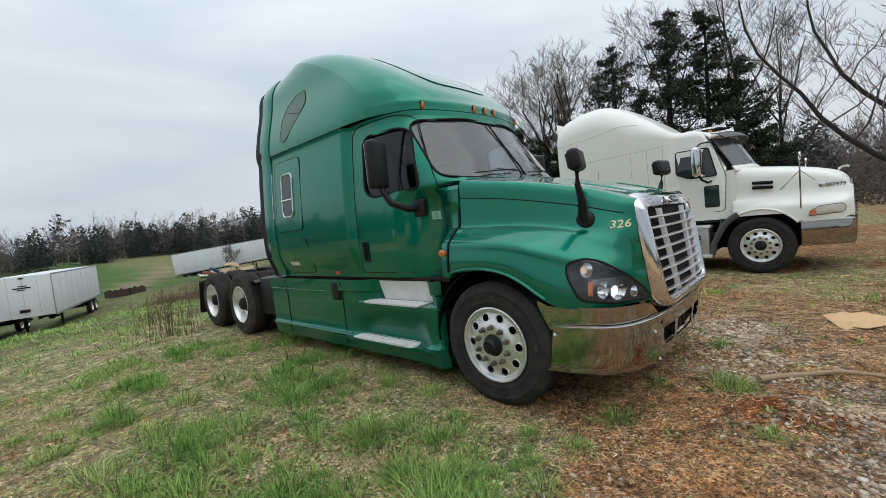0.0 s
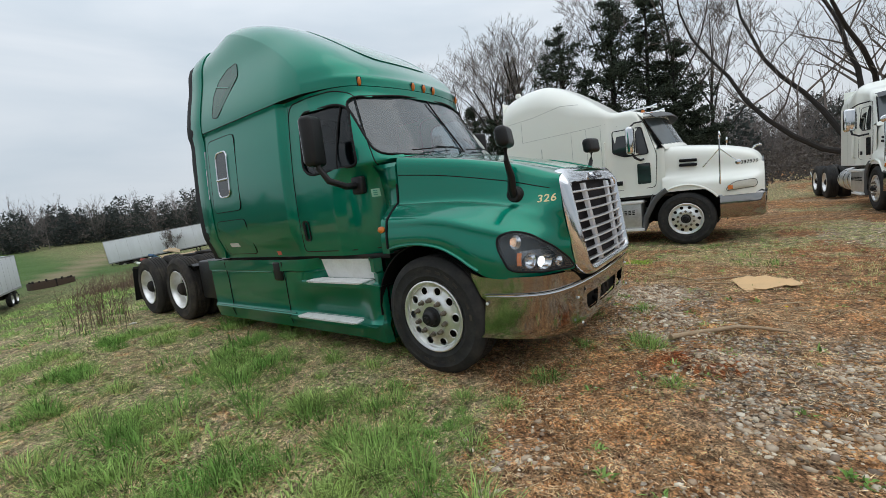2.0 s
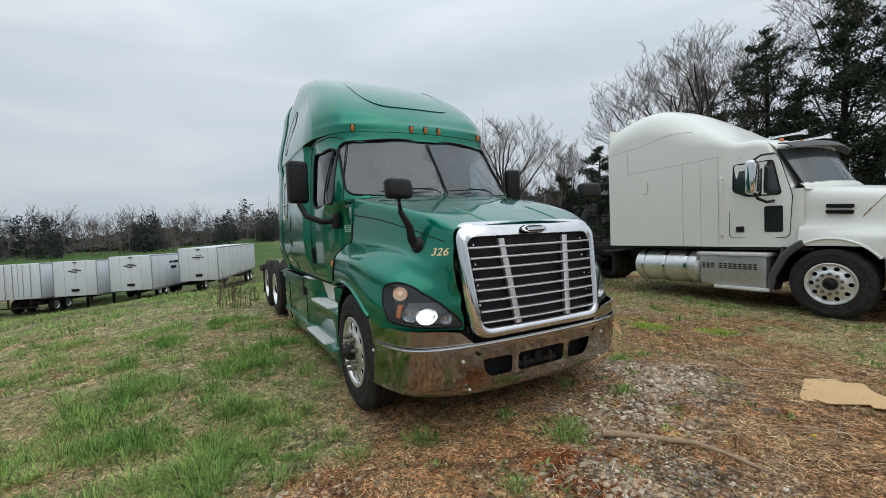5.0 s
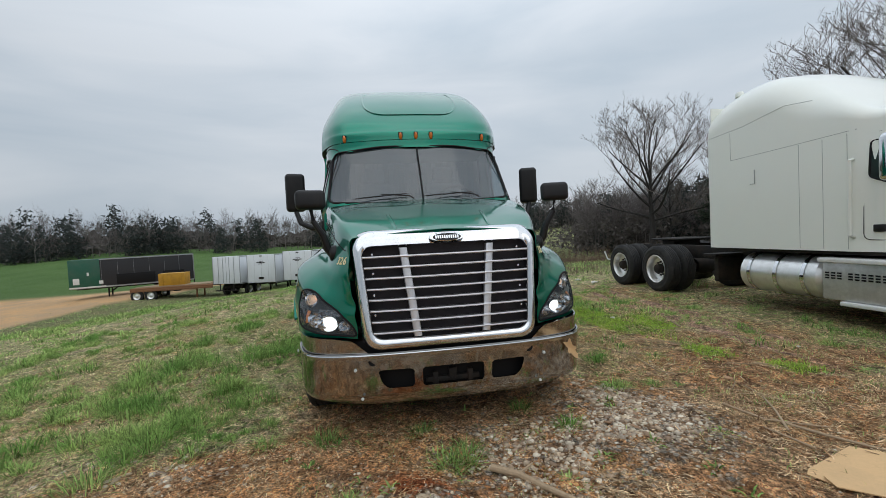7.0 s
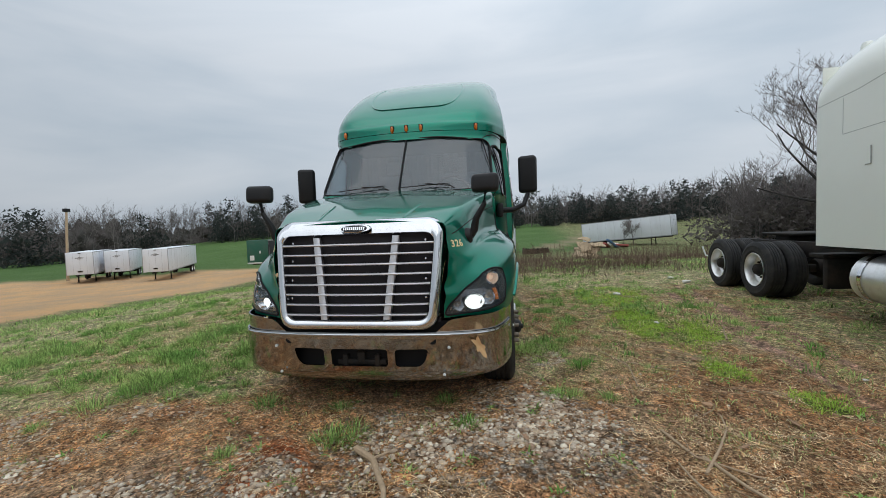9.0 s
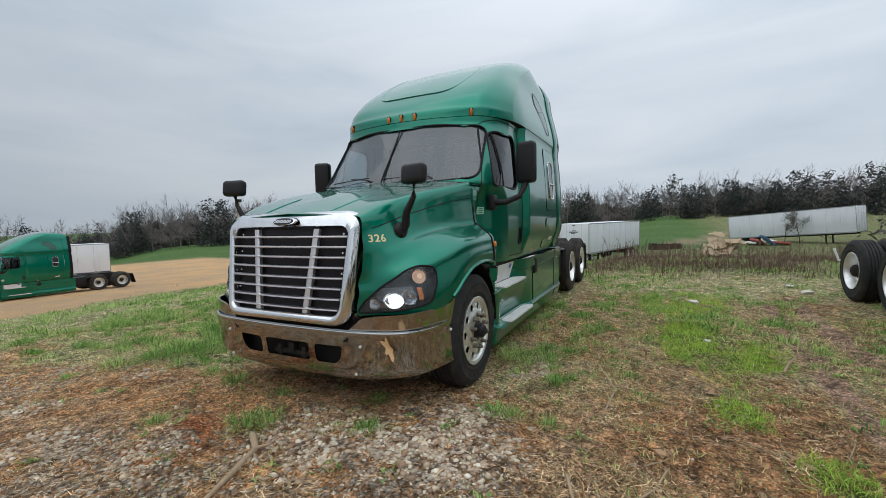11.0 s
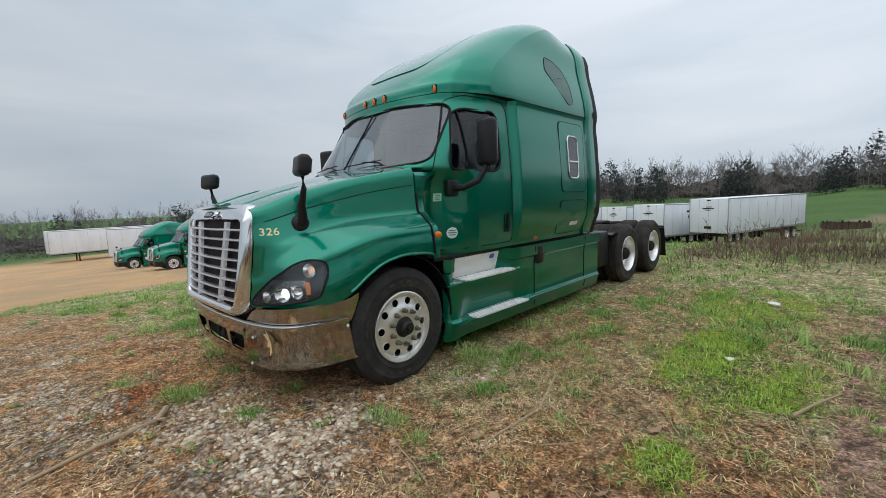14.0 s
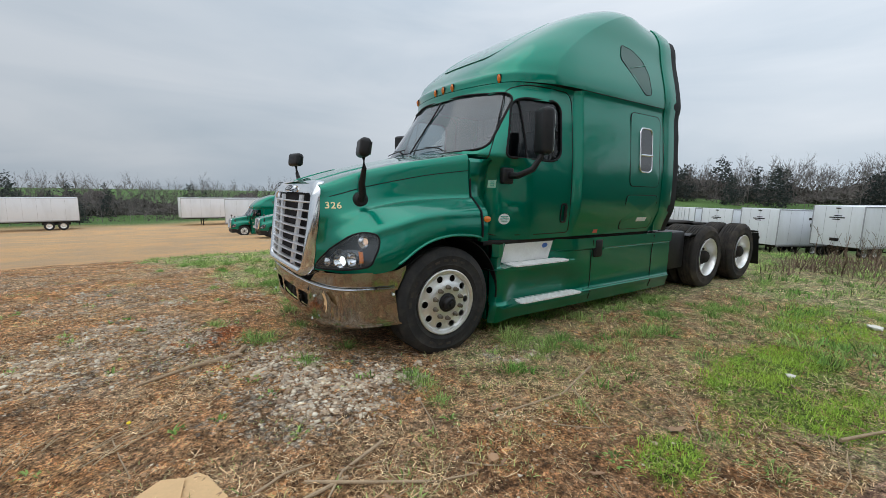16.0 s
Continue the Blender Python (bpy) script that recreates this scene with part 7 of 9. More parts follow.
def build_trailer(label, at, skin, length=14.6, high=2.72, marks=True, doors=False, legs=True, group="", flat=False, side_marks=False):
    """A box trailer: its nose at x 0, running back along -x; wheels at the far end."""
    t = thing("box_trailer", label, "trailer", group, at)
    z0, z1, w = 1.12, 1.12 + high, 1.3
    part("box_body", box(-length, 0.0, -w, w, z0, z1, 0.03, 2), skin, t)
    for s in (1, -1):
        part("bottom_rail", box(-length, 0.0, s * w - 0.012, s * w + 0.012, z0 - 0.07, z0 + 0.06, 0.005), M_RAIL, t)
        part("top_rail", box(-length, 0.0, s * w - 0.012, s * w + 0.012, z1 - 0.07, z1 + 0.012, 0.005), M_RAIL, t)
        for x in (0.006, -length - 0.006):
            part("corner_post", box(x - 0.02, x + 0.02, s * w - 0.04, s * w + 0.014, z0, z1, 0.008), M_RAIL, t)
        if legs:
            lg = part("landing_leg", box(-2.75, -2.63, s * 0.85 - 0.06, s * 0.85 + 0.06, 0.03, z0, 0.01), M_DARK, t)
            part("foot_pad", box(-2.85, -2.53, s * 0.85 - 0.14, s * 0.85 + 0.14, 0.0, 0.03, 0.005), M_DARK, lg)
            part("leg_brace", tube([(-2.69, s * 0.85, 0.45), (-3.5, s * 0.7, z0)], 0.03, 6), M_DARK, lg)
        for x in (-length + 1.5, -length + 2.75):
            small_wheel(t, Vector((x, s * 1.25, 0.5)), s)
        part("side_joint", join(*[box(x - 0.006, x + 0.006, s * w - 0.002, s * w + 0.004, z0 + 0.06, z1 - 0.07) for x in np.arange(-length + 1.2, -0.5, 1.22)]), M_RAIL, t, smooth=False)
        if flat is False:
            part("side_lamp", box(-length * 0.5, -length * 0.5 + 0.10, s * w, s * w + 0.02, z0 - 0.03, z0 + 0.02, 0.004), M_AMBER, t)
    part("nose_panel_joint", join(*[box(0.0, 0.006, y - 0.006, y + 0.006, z0 + 0.05, z1 - 0.05) for y in (-0.65, 0.0, 0.65)]), M_RAIL, t, smooth=False)
    part("underframe", join(*[box(-length + 0.3, -0.3, s * 0.45 - 0.06, s * 0.45 + 0.06, z0 - 0.22, z0 - 0.01, 0.01) for s in (1, -1)], box(-length + 0.8, -length + 3.4, -0.9, 0.9, 0.6, z0 - 0.22, 0.03)), M_DARK, t)
    part("bumper_frame", join(box(-length - 0.02, -length + 0.06, -1.1, 1.1, 0.48, 0.58, 0.01), box(-length, -length + 0.05, -0.7, -0.6, 0.5, z0, 0.005), box(-length, -length + 0.05, 0.6, 0.7, 0.5, z0, 0.005)), M_DARK, t)
    if marks:
        part("nose_lettering_bars", join(*[box(0.0, 0.012, y0, y1, z, z + h) for y0, y1, z, h in ((-0.42, 0.36, z1 - 0.72, 0.07), (-0.18, 0.2, z1 - 0.60, 0.05), (-0.25, 0.12, z1 - 0.82, 0.05))]), M_SEAL, t, smooth=False)
        part("nose_connector_box", box(0.0, 0.07, -0.25, 0.2, z0 + 0.30, z0 + 0.48, 0.02), M_DARK, t)
        part("nose_lamp", box(0.0, 0.04, -0.12, 0.12, z1 - 0.16, z1 - 0.09, 0.01), M_DARK, t)
    if side_marks:
        part("side_lettering_bars", join(*[box(x0, x1, w + 0.002, w + 0.008, z, z + h) for x0, x1, z, h in ((-4.4, -3.5, z1 - 0.70, 0.18), (-3.35, -2.8, z1 - 0.68, 0.16), (-4.0, -3.0, z1 - 1.12, 0.22))]), M_DARK, t, smooth=False)
    if doors:
        part("rear_door_joint", box(-length - 0.014, -length - 0.004, -0.01, 0.01, z0, z1), M_RAIL, t)
        for y in (-0.75, -0.3, 0.3, 0.75):
            part("lock_rod", tube([(-length - 0.03, y, z0 + 0.05), (-length - 0.03, y, z1 - 0.05)], 0.018, 6), M_RAIL, t)
    return t


M_RAIL = material("dull_aluminium_rail", (0.42, 0.43, 0.45), 0.5, 0.5, grain=0.3, scale=20)
ROW = -17.5


def nosed(x, y, yaw=ROW):
    """Pose of a trailer whose nose's right corner stands at x, y."""
    c = Vector((x, y)) + Vector((-math.sin(radians(yaw)), math.cos(radians(yaw)))) * 1.3
    m = land_at(c.x, c.y)
    e = c - Vector((math.cos(radians(yaw)), math.sin(radians(yaw)))) * 14.0
    tilt = math.degrees(math.atan2(m - land_at(e.x, e.y), 14.0))
    return pose(c.x, c.y, m - 0.02, 0, -tilt, yaw)


WHITE_BOX = "dull white box trailer parked in a row on grass"
build_trailer(WHITE_BOX, nosed(-36.0, -7.9), M_TRAILER, length=12.0, high=2.4, group="trailers in a row")
build_trailer(WHITE_BOX, nosed(-34.5, -4.6), M_TRAILER, length=12.0, high=2.4, group="trailers in a row", side_marks=True)
build_trailer(WHITE_BOX, nosed(-34.2, -0.5), M_TRAILER, length=11.2, high=2.4, group="trailers in a row")
# the one with its wheels towards the lot stands the other way round
q = nosed(-37.4, -11.2)
build_trailer("white box trailer standing with its wheels towards the lot", q @ pose(-12.0, 0, 0, 0, 0, 180), M_TRAILER, length=12.0, high=2.4, marks=False, doors=True, group="trailers in a row")
# across the lot
build_trailer("dirty white box trailer at the edge of the field", grounded(-40.2, -46.6, 38), M_TRAILER, length=10.5, group="trailers across the lot")
build_trailer("dirty white box trailer at the edge of the field", grounded(-43.8, -45.3, 38), M_TRAILER, length=10.5, group="trailers across the lot")
build_trailer("dirty white box trailer at the edge of the field", grounded(-41.0, -36.9, 29), M_TRAILER, length=15.0, group="trailers across the lot")
build_trailer("long white box trailer parked beyond the sandy lot", grounded(-6.6, -46.0, -14), M_TRAILER, marks=False, group="trailers beyond the lot")
build_trailer("long white box trailer parked beyond the sandy lot", grounded(-2.6, -61.0, 5), M_TRAILER, marks=False, group="trailers beyond the lot")
build_trailer("long white box trailer parked beyond the sandy lot", grounded(22.5, -58.0, 8), M_TRAILER, marks=False, group="trailers beyond the lot")
# the far trailer on the rise, leaning with the slope
ft = build_trailer("white box trailer standing on the weedy rise", pose(-57.0, 26.2, -1.95 + 0.2, 0, -4.5, 54.7) , M_TRAILER, length=12.2, marks=False)


def build_black_trailer():
    at = grounded(-41.2, -24.6, 291)
    t = build_trailer("black tarpaulin trailer with a green end bay", at, M_TARP, length=9.6, high=2.55, marks=False)
    t.name = "tarpaulin_trailer"
    part("green_end_bay", box(-2.2, 0.03, -1.33, 1.33, 1.10, 3.69, 0.01), M_GREENBOX, t, "green painted end bay")
    for x0, x1, z0, z1 in ((-0.7, -0.25, 1.45, 2.0), (-2.4, -2.1, 1.4, 1.7), (-1.4, -1.25, 2.2, 2.5), (-2.6, 0.03, 1.10, 1.22)):
        part("paint_splash", box(x0, x1, 1.33, 1.337, z0, z1, 0.002), M_WHITE_TAG, t)
    for x0, x1 in ((-6.4, -3.4), (-8.8, -7.0)):
        part("side_box", box(x0, x1, 1.3, 1.36, 1.2, 2.2, 0.02), M_SEAL, t)
    # flatbed with a yellow crate beside it
    f = thing("flatbed_trailer", "rusty flatbed trailer loaded with planks", "trailer", at=grounded(-38.4, -11.2, 90))
    part("deck", box(-6.6, 0.0, -1.2, 1.2, 1.05, 1.16, 0.02), M_RUST, f)
    part("side_beam", box(-6.6, 0.0, 1.12, 1.22, 0.85, 1.05, 0.01), M_RUST, f)
    part("side_beam", box(-6.6, 0.0, -1.22, -1.12, 0.85, 1.05, 0.01), M_RUST, f)
    for k in range(6):
        part("plank", box(-6.3 + 0.15 * k, -0.6 + 0.2 * (k % 3), -0.9 + 0.32 * k, -0.62 + 0.32 * k, 1.17, 1.24, 0.008), M_WOODEN, f)
    for s in (1, -1):
        for x in (-5.0, -6.1):
            small_wheel(f, Vector((x, s * 1.2, 0.5)), s)
        part("landing_leg", box(-1.5, -1.38, s * 0.8 - 0.06, s * 0.8 + 0.06, 0.0, 1.05, 0.01), M_RUST, f)
    base = land_at(-38.4, -11.2) - 0.01
    c = thing("yellow_crate", "yellow painted steel crate on the flatbed's planks", "crate", at=pose(-38.3, -14.7, base + 1.24, 0, 0, 90))
    part("crate_body", box(-1.05, 1.05, -0.6, 0.6, 0.0, 1.05, 0.03), M_YELLOW, c)
    for x in (-0.7, 0.0, 0.7):
        part("crate_rib", box(x - 0.05, x + 0.05, -0.64, 0.64, 0.02, 1.02, 0.01), M_YELLOW, c)


build_black_trailer()
lamp = thing("lamp_post", "leaning wooden lamp post with a floodlight", "lamp post", at=grounded(-44.7, -53.7, 0))
part("post", tube([(0.45, 0, 0), (0.15, 0, 5.0), (-0.1, 0, 9.3)], [0.18, 0.15, 0.12], 10), M_PALEWOOD, lamp)
part("floodlight", box(-0.45, 0.25, -0.25, 0.25, 9.2, 9.65, 0.05), M_BLACK, lamp)
part("bracket", box(-0.16, -0.04, -0.06, 0.06, 8.9, 9.25, 0.01), M_DARK, lamp)


# ---- trees ----
def limb_paths(rng, start, way, length, radius, level, out, droop=0.0, split=4, curl=0.30):
    """Grows a limb and its branches; out collects (path, radii, level)."""
    n = 5 if level < 2 else (3 if level < 4 else 2)
    pts, p, d = [Vector(start)], Vector(start), Vector(way).normalized()
    for i in range(n):
        d = (d + Vector((rng.uniform(-1, 1), rng.uniform(-1, 1), rng.uniform(-0.6, 0.8) - droop)) * curl * 0.5).normalized()
        p = p + d * (length / n)
        pts.append(p.copy())
    radii = [radius * (1 - 0.62 * i / n) for i in range(n + 1)]
    out.append((pts, radii, level))
    if level >= 5:
        return
    kids = split + (level == 0) * 4 - (level >= 3)
    for k in range(kids):
        f = 0.35 + 0.63 * (k + rng.random()) / kids
        i = min(n - 1, int(f * n))
        q = pts[i].lerp(pts[i + 1], f * n - i)
        a = rng.uniform(0, 2 * math.pi)
        side = Vector((math.cos(a), math.sin(a), rng.uniform(0.0, 0.9)))
        w = (d * 0.75 + side * 0.8).normalized()
        limb_paths(rng, q, w, length * rng.uniform(0.48, 0.72) * (1.1 - 0.35 * f), radius * (1 - 0.6 * f) * 0.5, level + 1, out, droop, split, curl)


def tree_shapes(seed, height, lean=(0, 0), split=4, trunk_share=0.45, radius=None):
    rng = random.Random(seed)
    out = []
    r = radius or height * 0.02
    limb_paths(rng, (0, 0, -0.1), (lean[0], lean[1], 1.0), height * trunk_share * 1.3, r, 0, out, 0.0, split)
    heavy, fine = [], []
    for pts, radii, lv in out:
        if lv < 4:
            (heavy if lv < 2 else fine).append(tube(pts, [max(0.007, q) for q in radii], 7 if lv == 0 else (5 if lv == 1 else 3)))
        else:
            a, b = pts[0], pts[-1]
            s = (b - a).cross(Vector((rng.gauss(0, 1), rng.gauss(0, 1), 0.4))).normalized() * (0.010 if lv == 4 else 0.008)
            u = (b - a).cross(s).normalized() * s.length
            fine.append(([a - s, a + s, b, a - u, a + u, b], [(0, 1, 2), (3, 4, 5)]))
    return join(*heavy), join(*fine)


def round_shapes(seed, height, spread, limbs=15, stout=1.0):
    """A tree with a full round crown: limbs fan out from the upper trunk and branch into fine twigs."""
    rng = random.Random(seed)
    out = [([Vector((0, 0, -0.1)), Vector((0.1, 0, height * 0.2)), Vector((0, 0.1, height * 0.42)), Vector((0.05, 0, height * 0.62))], [height * 0.024 * stout, height * 0.02 * stout, height * 0.014 * stout, height * 0.007 * stout], 0)]
    for k in range(limbs):
        f = k / (limbs - 1)
        a = k * 2.4 + rng.uniform(-0.3, 0.3)
        el = radians(12 + 68 * f + rng.uniform(-8, 8))
        reach = (spread * math.cos(el) + height * 0.46 * math.sin(el)) * rng.uniform(0.62, 0.75)
        way = Vector((math.cos(a) * math.cos(el), math.sin(a) * math.cos(el), math.sin(el) + (0.12 if stout == 1.0 else 0.32)))
        limb_paths(rng, (0.05, 0.03, height * (0.24 + 0.34 * f)), way, reach, height * 0.009 * stout, 1, out, -0.12, 5, 0.36)
    heavy, fine = [], []
    for pts, radii, lv in out:
        if lv < 4:
            (heavy if lv < 2 else fine).append(tube(pts, [max(0.009, q) for q in radii], 7 if lv == 0 else (5 if lv == 1 else 3)))
        else:
            a, b = pts[0], pts[-1]
            s = (b - a).cross(Vector((rng.gauss(0, 1), rng.gauss(0, 1), 0.4))).normalized() * 0.012
            fine.append(([a - s, a + s, b], [(0, 1, 2)]))
    return join(*heavy), join(*fine)


def spray_shape(rng, pts, sizes, n):
    """Small three-cornered sprays scattered at each point."""
    v, f = [], []
    for p, sz in zip(pts, sizes):
        for _ in range(n):
            o = Vector((rng.gauss(0, 1), rng.gauss(0, 1), rng.gauss(0, 0.7))) * sz * 0.55
            a = Vector((rng.gauss(0, 1), rng.gauss(0, 1), rng.gauss(0, 0.8))).normalized() * sz * rng.uniform(0.4, 0.9)
            b = Vector((rng.gauss(0, 1), rng.gauss(0, 1), rng.gauss(0, 0.8))).normalized() * sz * rng.uniform(0.25, 0.5)
            k = len(v)
            c = p + o
            v += [tuple(c - a * 0.5 - b * 0.3), tuple(c + a * 0.6), tuple(c - a * 0.3 + b)]
            f.append((k, k + 1, k + 2))
    return v, f


def cedar_shapes(seed, height, width, clumps=1300, per=16):
    rng = random.Random(seed)
    trunk = [tube([(0, 0, -0.1), (0.1, 0.05, height * 0.4), (0.05, -0.08, height * 0.75), (0, 0, height * 0.97)], [height * 0.016, height * 0.012, height * 0.007, 0.02], 7)]
    pts, sizes = [], []
    n = int(height * 4.5)
    for k in range(n):
        z = height * (0.10 + 0.86 * (k + rng.random()) / n)
        reach = width * (1 - (z / height) ** 2.0) * rng.uniform(0.55, 1.2) + 0.3
        a = rng.uniform(0, 2 * math.pi)
        tip = Vector((math.cos(a) * reach, math.sin(a) * reach, z + reach * rng.uniform(-0.05, 0.35)))
        root = Vector((0, 0, z - 0.1))
        trunk.append(tube([root, (root + tip) / 2 + Vector((0, 0, -0.05)), tip], [0.05, 0.03, 0.012], 4))
        m = max(3, int(clumps / n * (0.5 + reach / width)))
        for _ in range(m):
            f = rng.uniform(0.25, 1.05)
            pts.append(root.lerp(tip, f) + Vector((rng.gauss(0, 0.12), rng.gauss(0, 0.12), rng.gauss(0, 0.10))) * reach * 0.8)
            sizes.append(rng.uniform(0.17, 0.34) * (0.6 + 0.02 * height))
    return join(*trunk), spray_shape(rng, pts, sizes, per)


def plant_bare(seed, x, y, height, lean=(0, 0), label="tall bare deciduous tree with fine grey twigs", split=4, share=0.45, radius=None):
    t = thing("bare_tree", label, "tree", "trees by the lot", pose(x, y, land_at(x, y), 0, 0, (seed * 67) % 360 if lean == (0, 0) else 0))
    a, b = round_shapes(seed, height, height * (0.52 if seed in (21, 26, 28) else 0.30), 15 if seed == 28 else 8, 1.0 if seed in (21, 26, 28) else 0.55) if seed < 50 else tree_shapes(seed, height, lean, split, share, radius)
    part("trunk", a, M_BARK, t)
    part("crown", b, M_TWIG, t, "leafless twigs", smooth=False)
    return t


def plant_cedar(seed, x, y, height, width, label="dark green cedar with drooping sprays"):
    t = thing("cedar_tree", label, "tree", "trees by the lot", pose(x, y, land_at(x, y), 0, 0, (seed * 53) % 360))
    a, b = cedar_shapes(seed, height, width)
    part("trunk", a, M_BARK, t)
    part("crown", b, M_CEDAR, t, "dark needle sprays", smooth=False)
    return t


for seed, x, y, h, w in ((1, -11.8, 33.0, 13.6, 4.0), (2, -8.2, 33.6, 15.0, 3.6), (3, -5.9, 34.0, 14.4, 3.2), (4, -4.2, 33.5, 10.5, 2.8), (5, -9.6, 32.0, 9.5, 2.5),
                         (6, -16.6, 30.6, 8.0, 2.2), (7, -14.2, 31.5, 9.0, 2.3), (8, -2.9, 33.0, 5.5, 2.0), (9, -31.0, 34.5, 8.4, 2.6), (10, -27.0, 35.5, 10.5, 3.0),
                         (11, -19.5, 40.0, 14.0, 2.8), (12, -22.0, 36.5, 11.0, 2.8)):
    plant_cedar(seed, x, y, h, w)
for seed, x, y, h in ((21, -16.0, 33.5, 14.0), (22, -13.5, 35.5, 14.0), (23, -9.0, 36.5, 16.0), (24, -4.6, 36.0, 16.5), (26, -18.5, 34.5, 13.0),
                      (27, -2.4, 36.5, 13.0), (28, -34.4, 29.4, 13.6), (29, -30.0, 33.5, 10.5), (30, -24.5, 38.0, 15.5), (31, -20.5, 41.5, 16.5), (33, -36.5, 33.0, 9.5), (34, -33.0, 38.0, 11.0)):
    plant_bare(seed, x, y, h, label="round-crowned bare tree at the wood's edge" if seed == 28 else "tall bare deciduous tree with fine grey twigs", split=5 if seed in (28, 29) else 4)
plant_bare(51, -56.5, 19.6, 3.6, (0, 0), "small bare sapling in front of the far trailer", 4, 0.45, 0.05)
plant_bare(52, -57.6, 21.2, 4.4, (0, 0), "small bare sapling in front of the far trailer", 4, 0.45, 0.05)


def plant_spreading(seed, x, y, height, tilts):
    """An old tree: a short trunk that parts into long crooked limbs, each with a haze of twigs."""
    rng = random.Random(seed)
    out = [([Vector((0, 0, -0.2)), Vector((0.05, 0.0, 0.8)), Vector((0.0, 0.1, 1.8))], [0.40, 0.33, 0.30], 0)]
    for k, (dx, dy, up) in enumerate(tilts):
        way = Vector((dx, dy, up)).normalized()
        pts, p = [], Vector((0, 0, 1.2 + 0.12 * k))
        n = 9
        for i in range(n + 1):
            pts.append(p.copy())
            way = (way + Vector((rng.uniform(-1, 1) * 0.28, rng.uniform(-1, 1) * 0.28, 0.10 + rng.uniform(-0.12, 0.16)))).normalized()
            p = p + way * (height * 0.95 / n) * (1.05 - 0.2 * up)
        radii = [0.125 * (1 - 0.84 * i / n) + 0.010 for i in range(n + 1)]
        out.append((pts, radii, 1))
        for i in range(2, n + 1):
            for _ in range(1 + (i % 2) if i < n else 2):
                a = rng.uniform(0, 2 * math.pi)
                d = (pts[i] - pts[i - 1]).normalized()
                w = (d * 0.6 + Vector((math.cos(a), math.sin(a), rng.uniform(-0.1, 0.7)))).normalized()
                limb_paths(rng, pts[i - 1].lerp(pts[i], rng.random()), w, height * rng.uniform(0.16, 0.28) * (1.15 - 0.06 * i), radii[i] * 0.5, 2, out, -0.05, 4, 0.62)
    heavy, fine = [], []
    for pts, radii, lv in out:
        if lv < 4:
            (heavy if lv < 2 else fine).append(tube(pts, [max(0.010, q) for q in radii], 8 if lv < 2 else (4 if lv == 2 else 3)))
        else:
            a, b = pts[0], pts[-1]
            sd = (b - a).cross(Vector((rng.gauss(0, 1), rng.gauss(0, 1), 0.4))).normalized() * 0.010
            fine.append(([a - sd, a + sd, b], [(0, 1, 2)]))
    t = thing("bare_tree", "old bare tree with long crooked spreading limbs", "tree", "trees by the lot", pose(x, y, land_at(x, y)))
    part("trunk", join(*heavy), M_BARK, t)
    part("crown", join(*fine), M_TWIG, t, "leafless twigs", smooth=False)


plant_spreading(41, 3.6, 25.5, 12.5, ((-1.0, -0.1, 0.35), (-0.55, 0.3, 0.8), (-0.15, -0.2, 1.0), (0.4, 0.2, 0.9), (0.9, -0.2, 0.6)))
plant_spreading(42, 5.2, 26.8, 13.5, ((-0.45, -0.2, 0.9), (-0.1, 0.2, 1.0), (0.35, -0.1, 0.95), (0.9, 0.1, 0.55)))


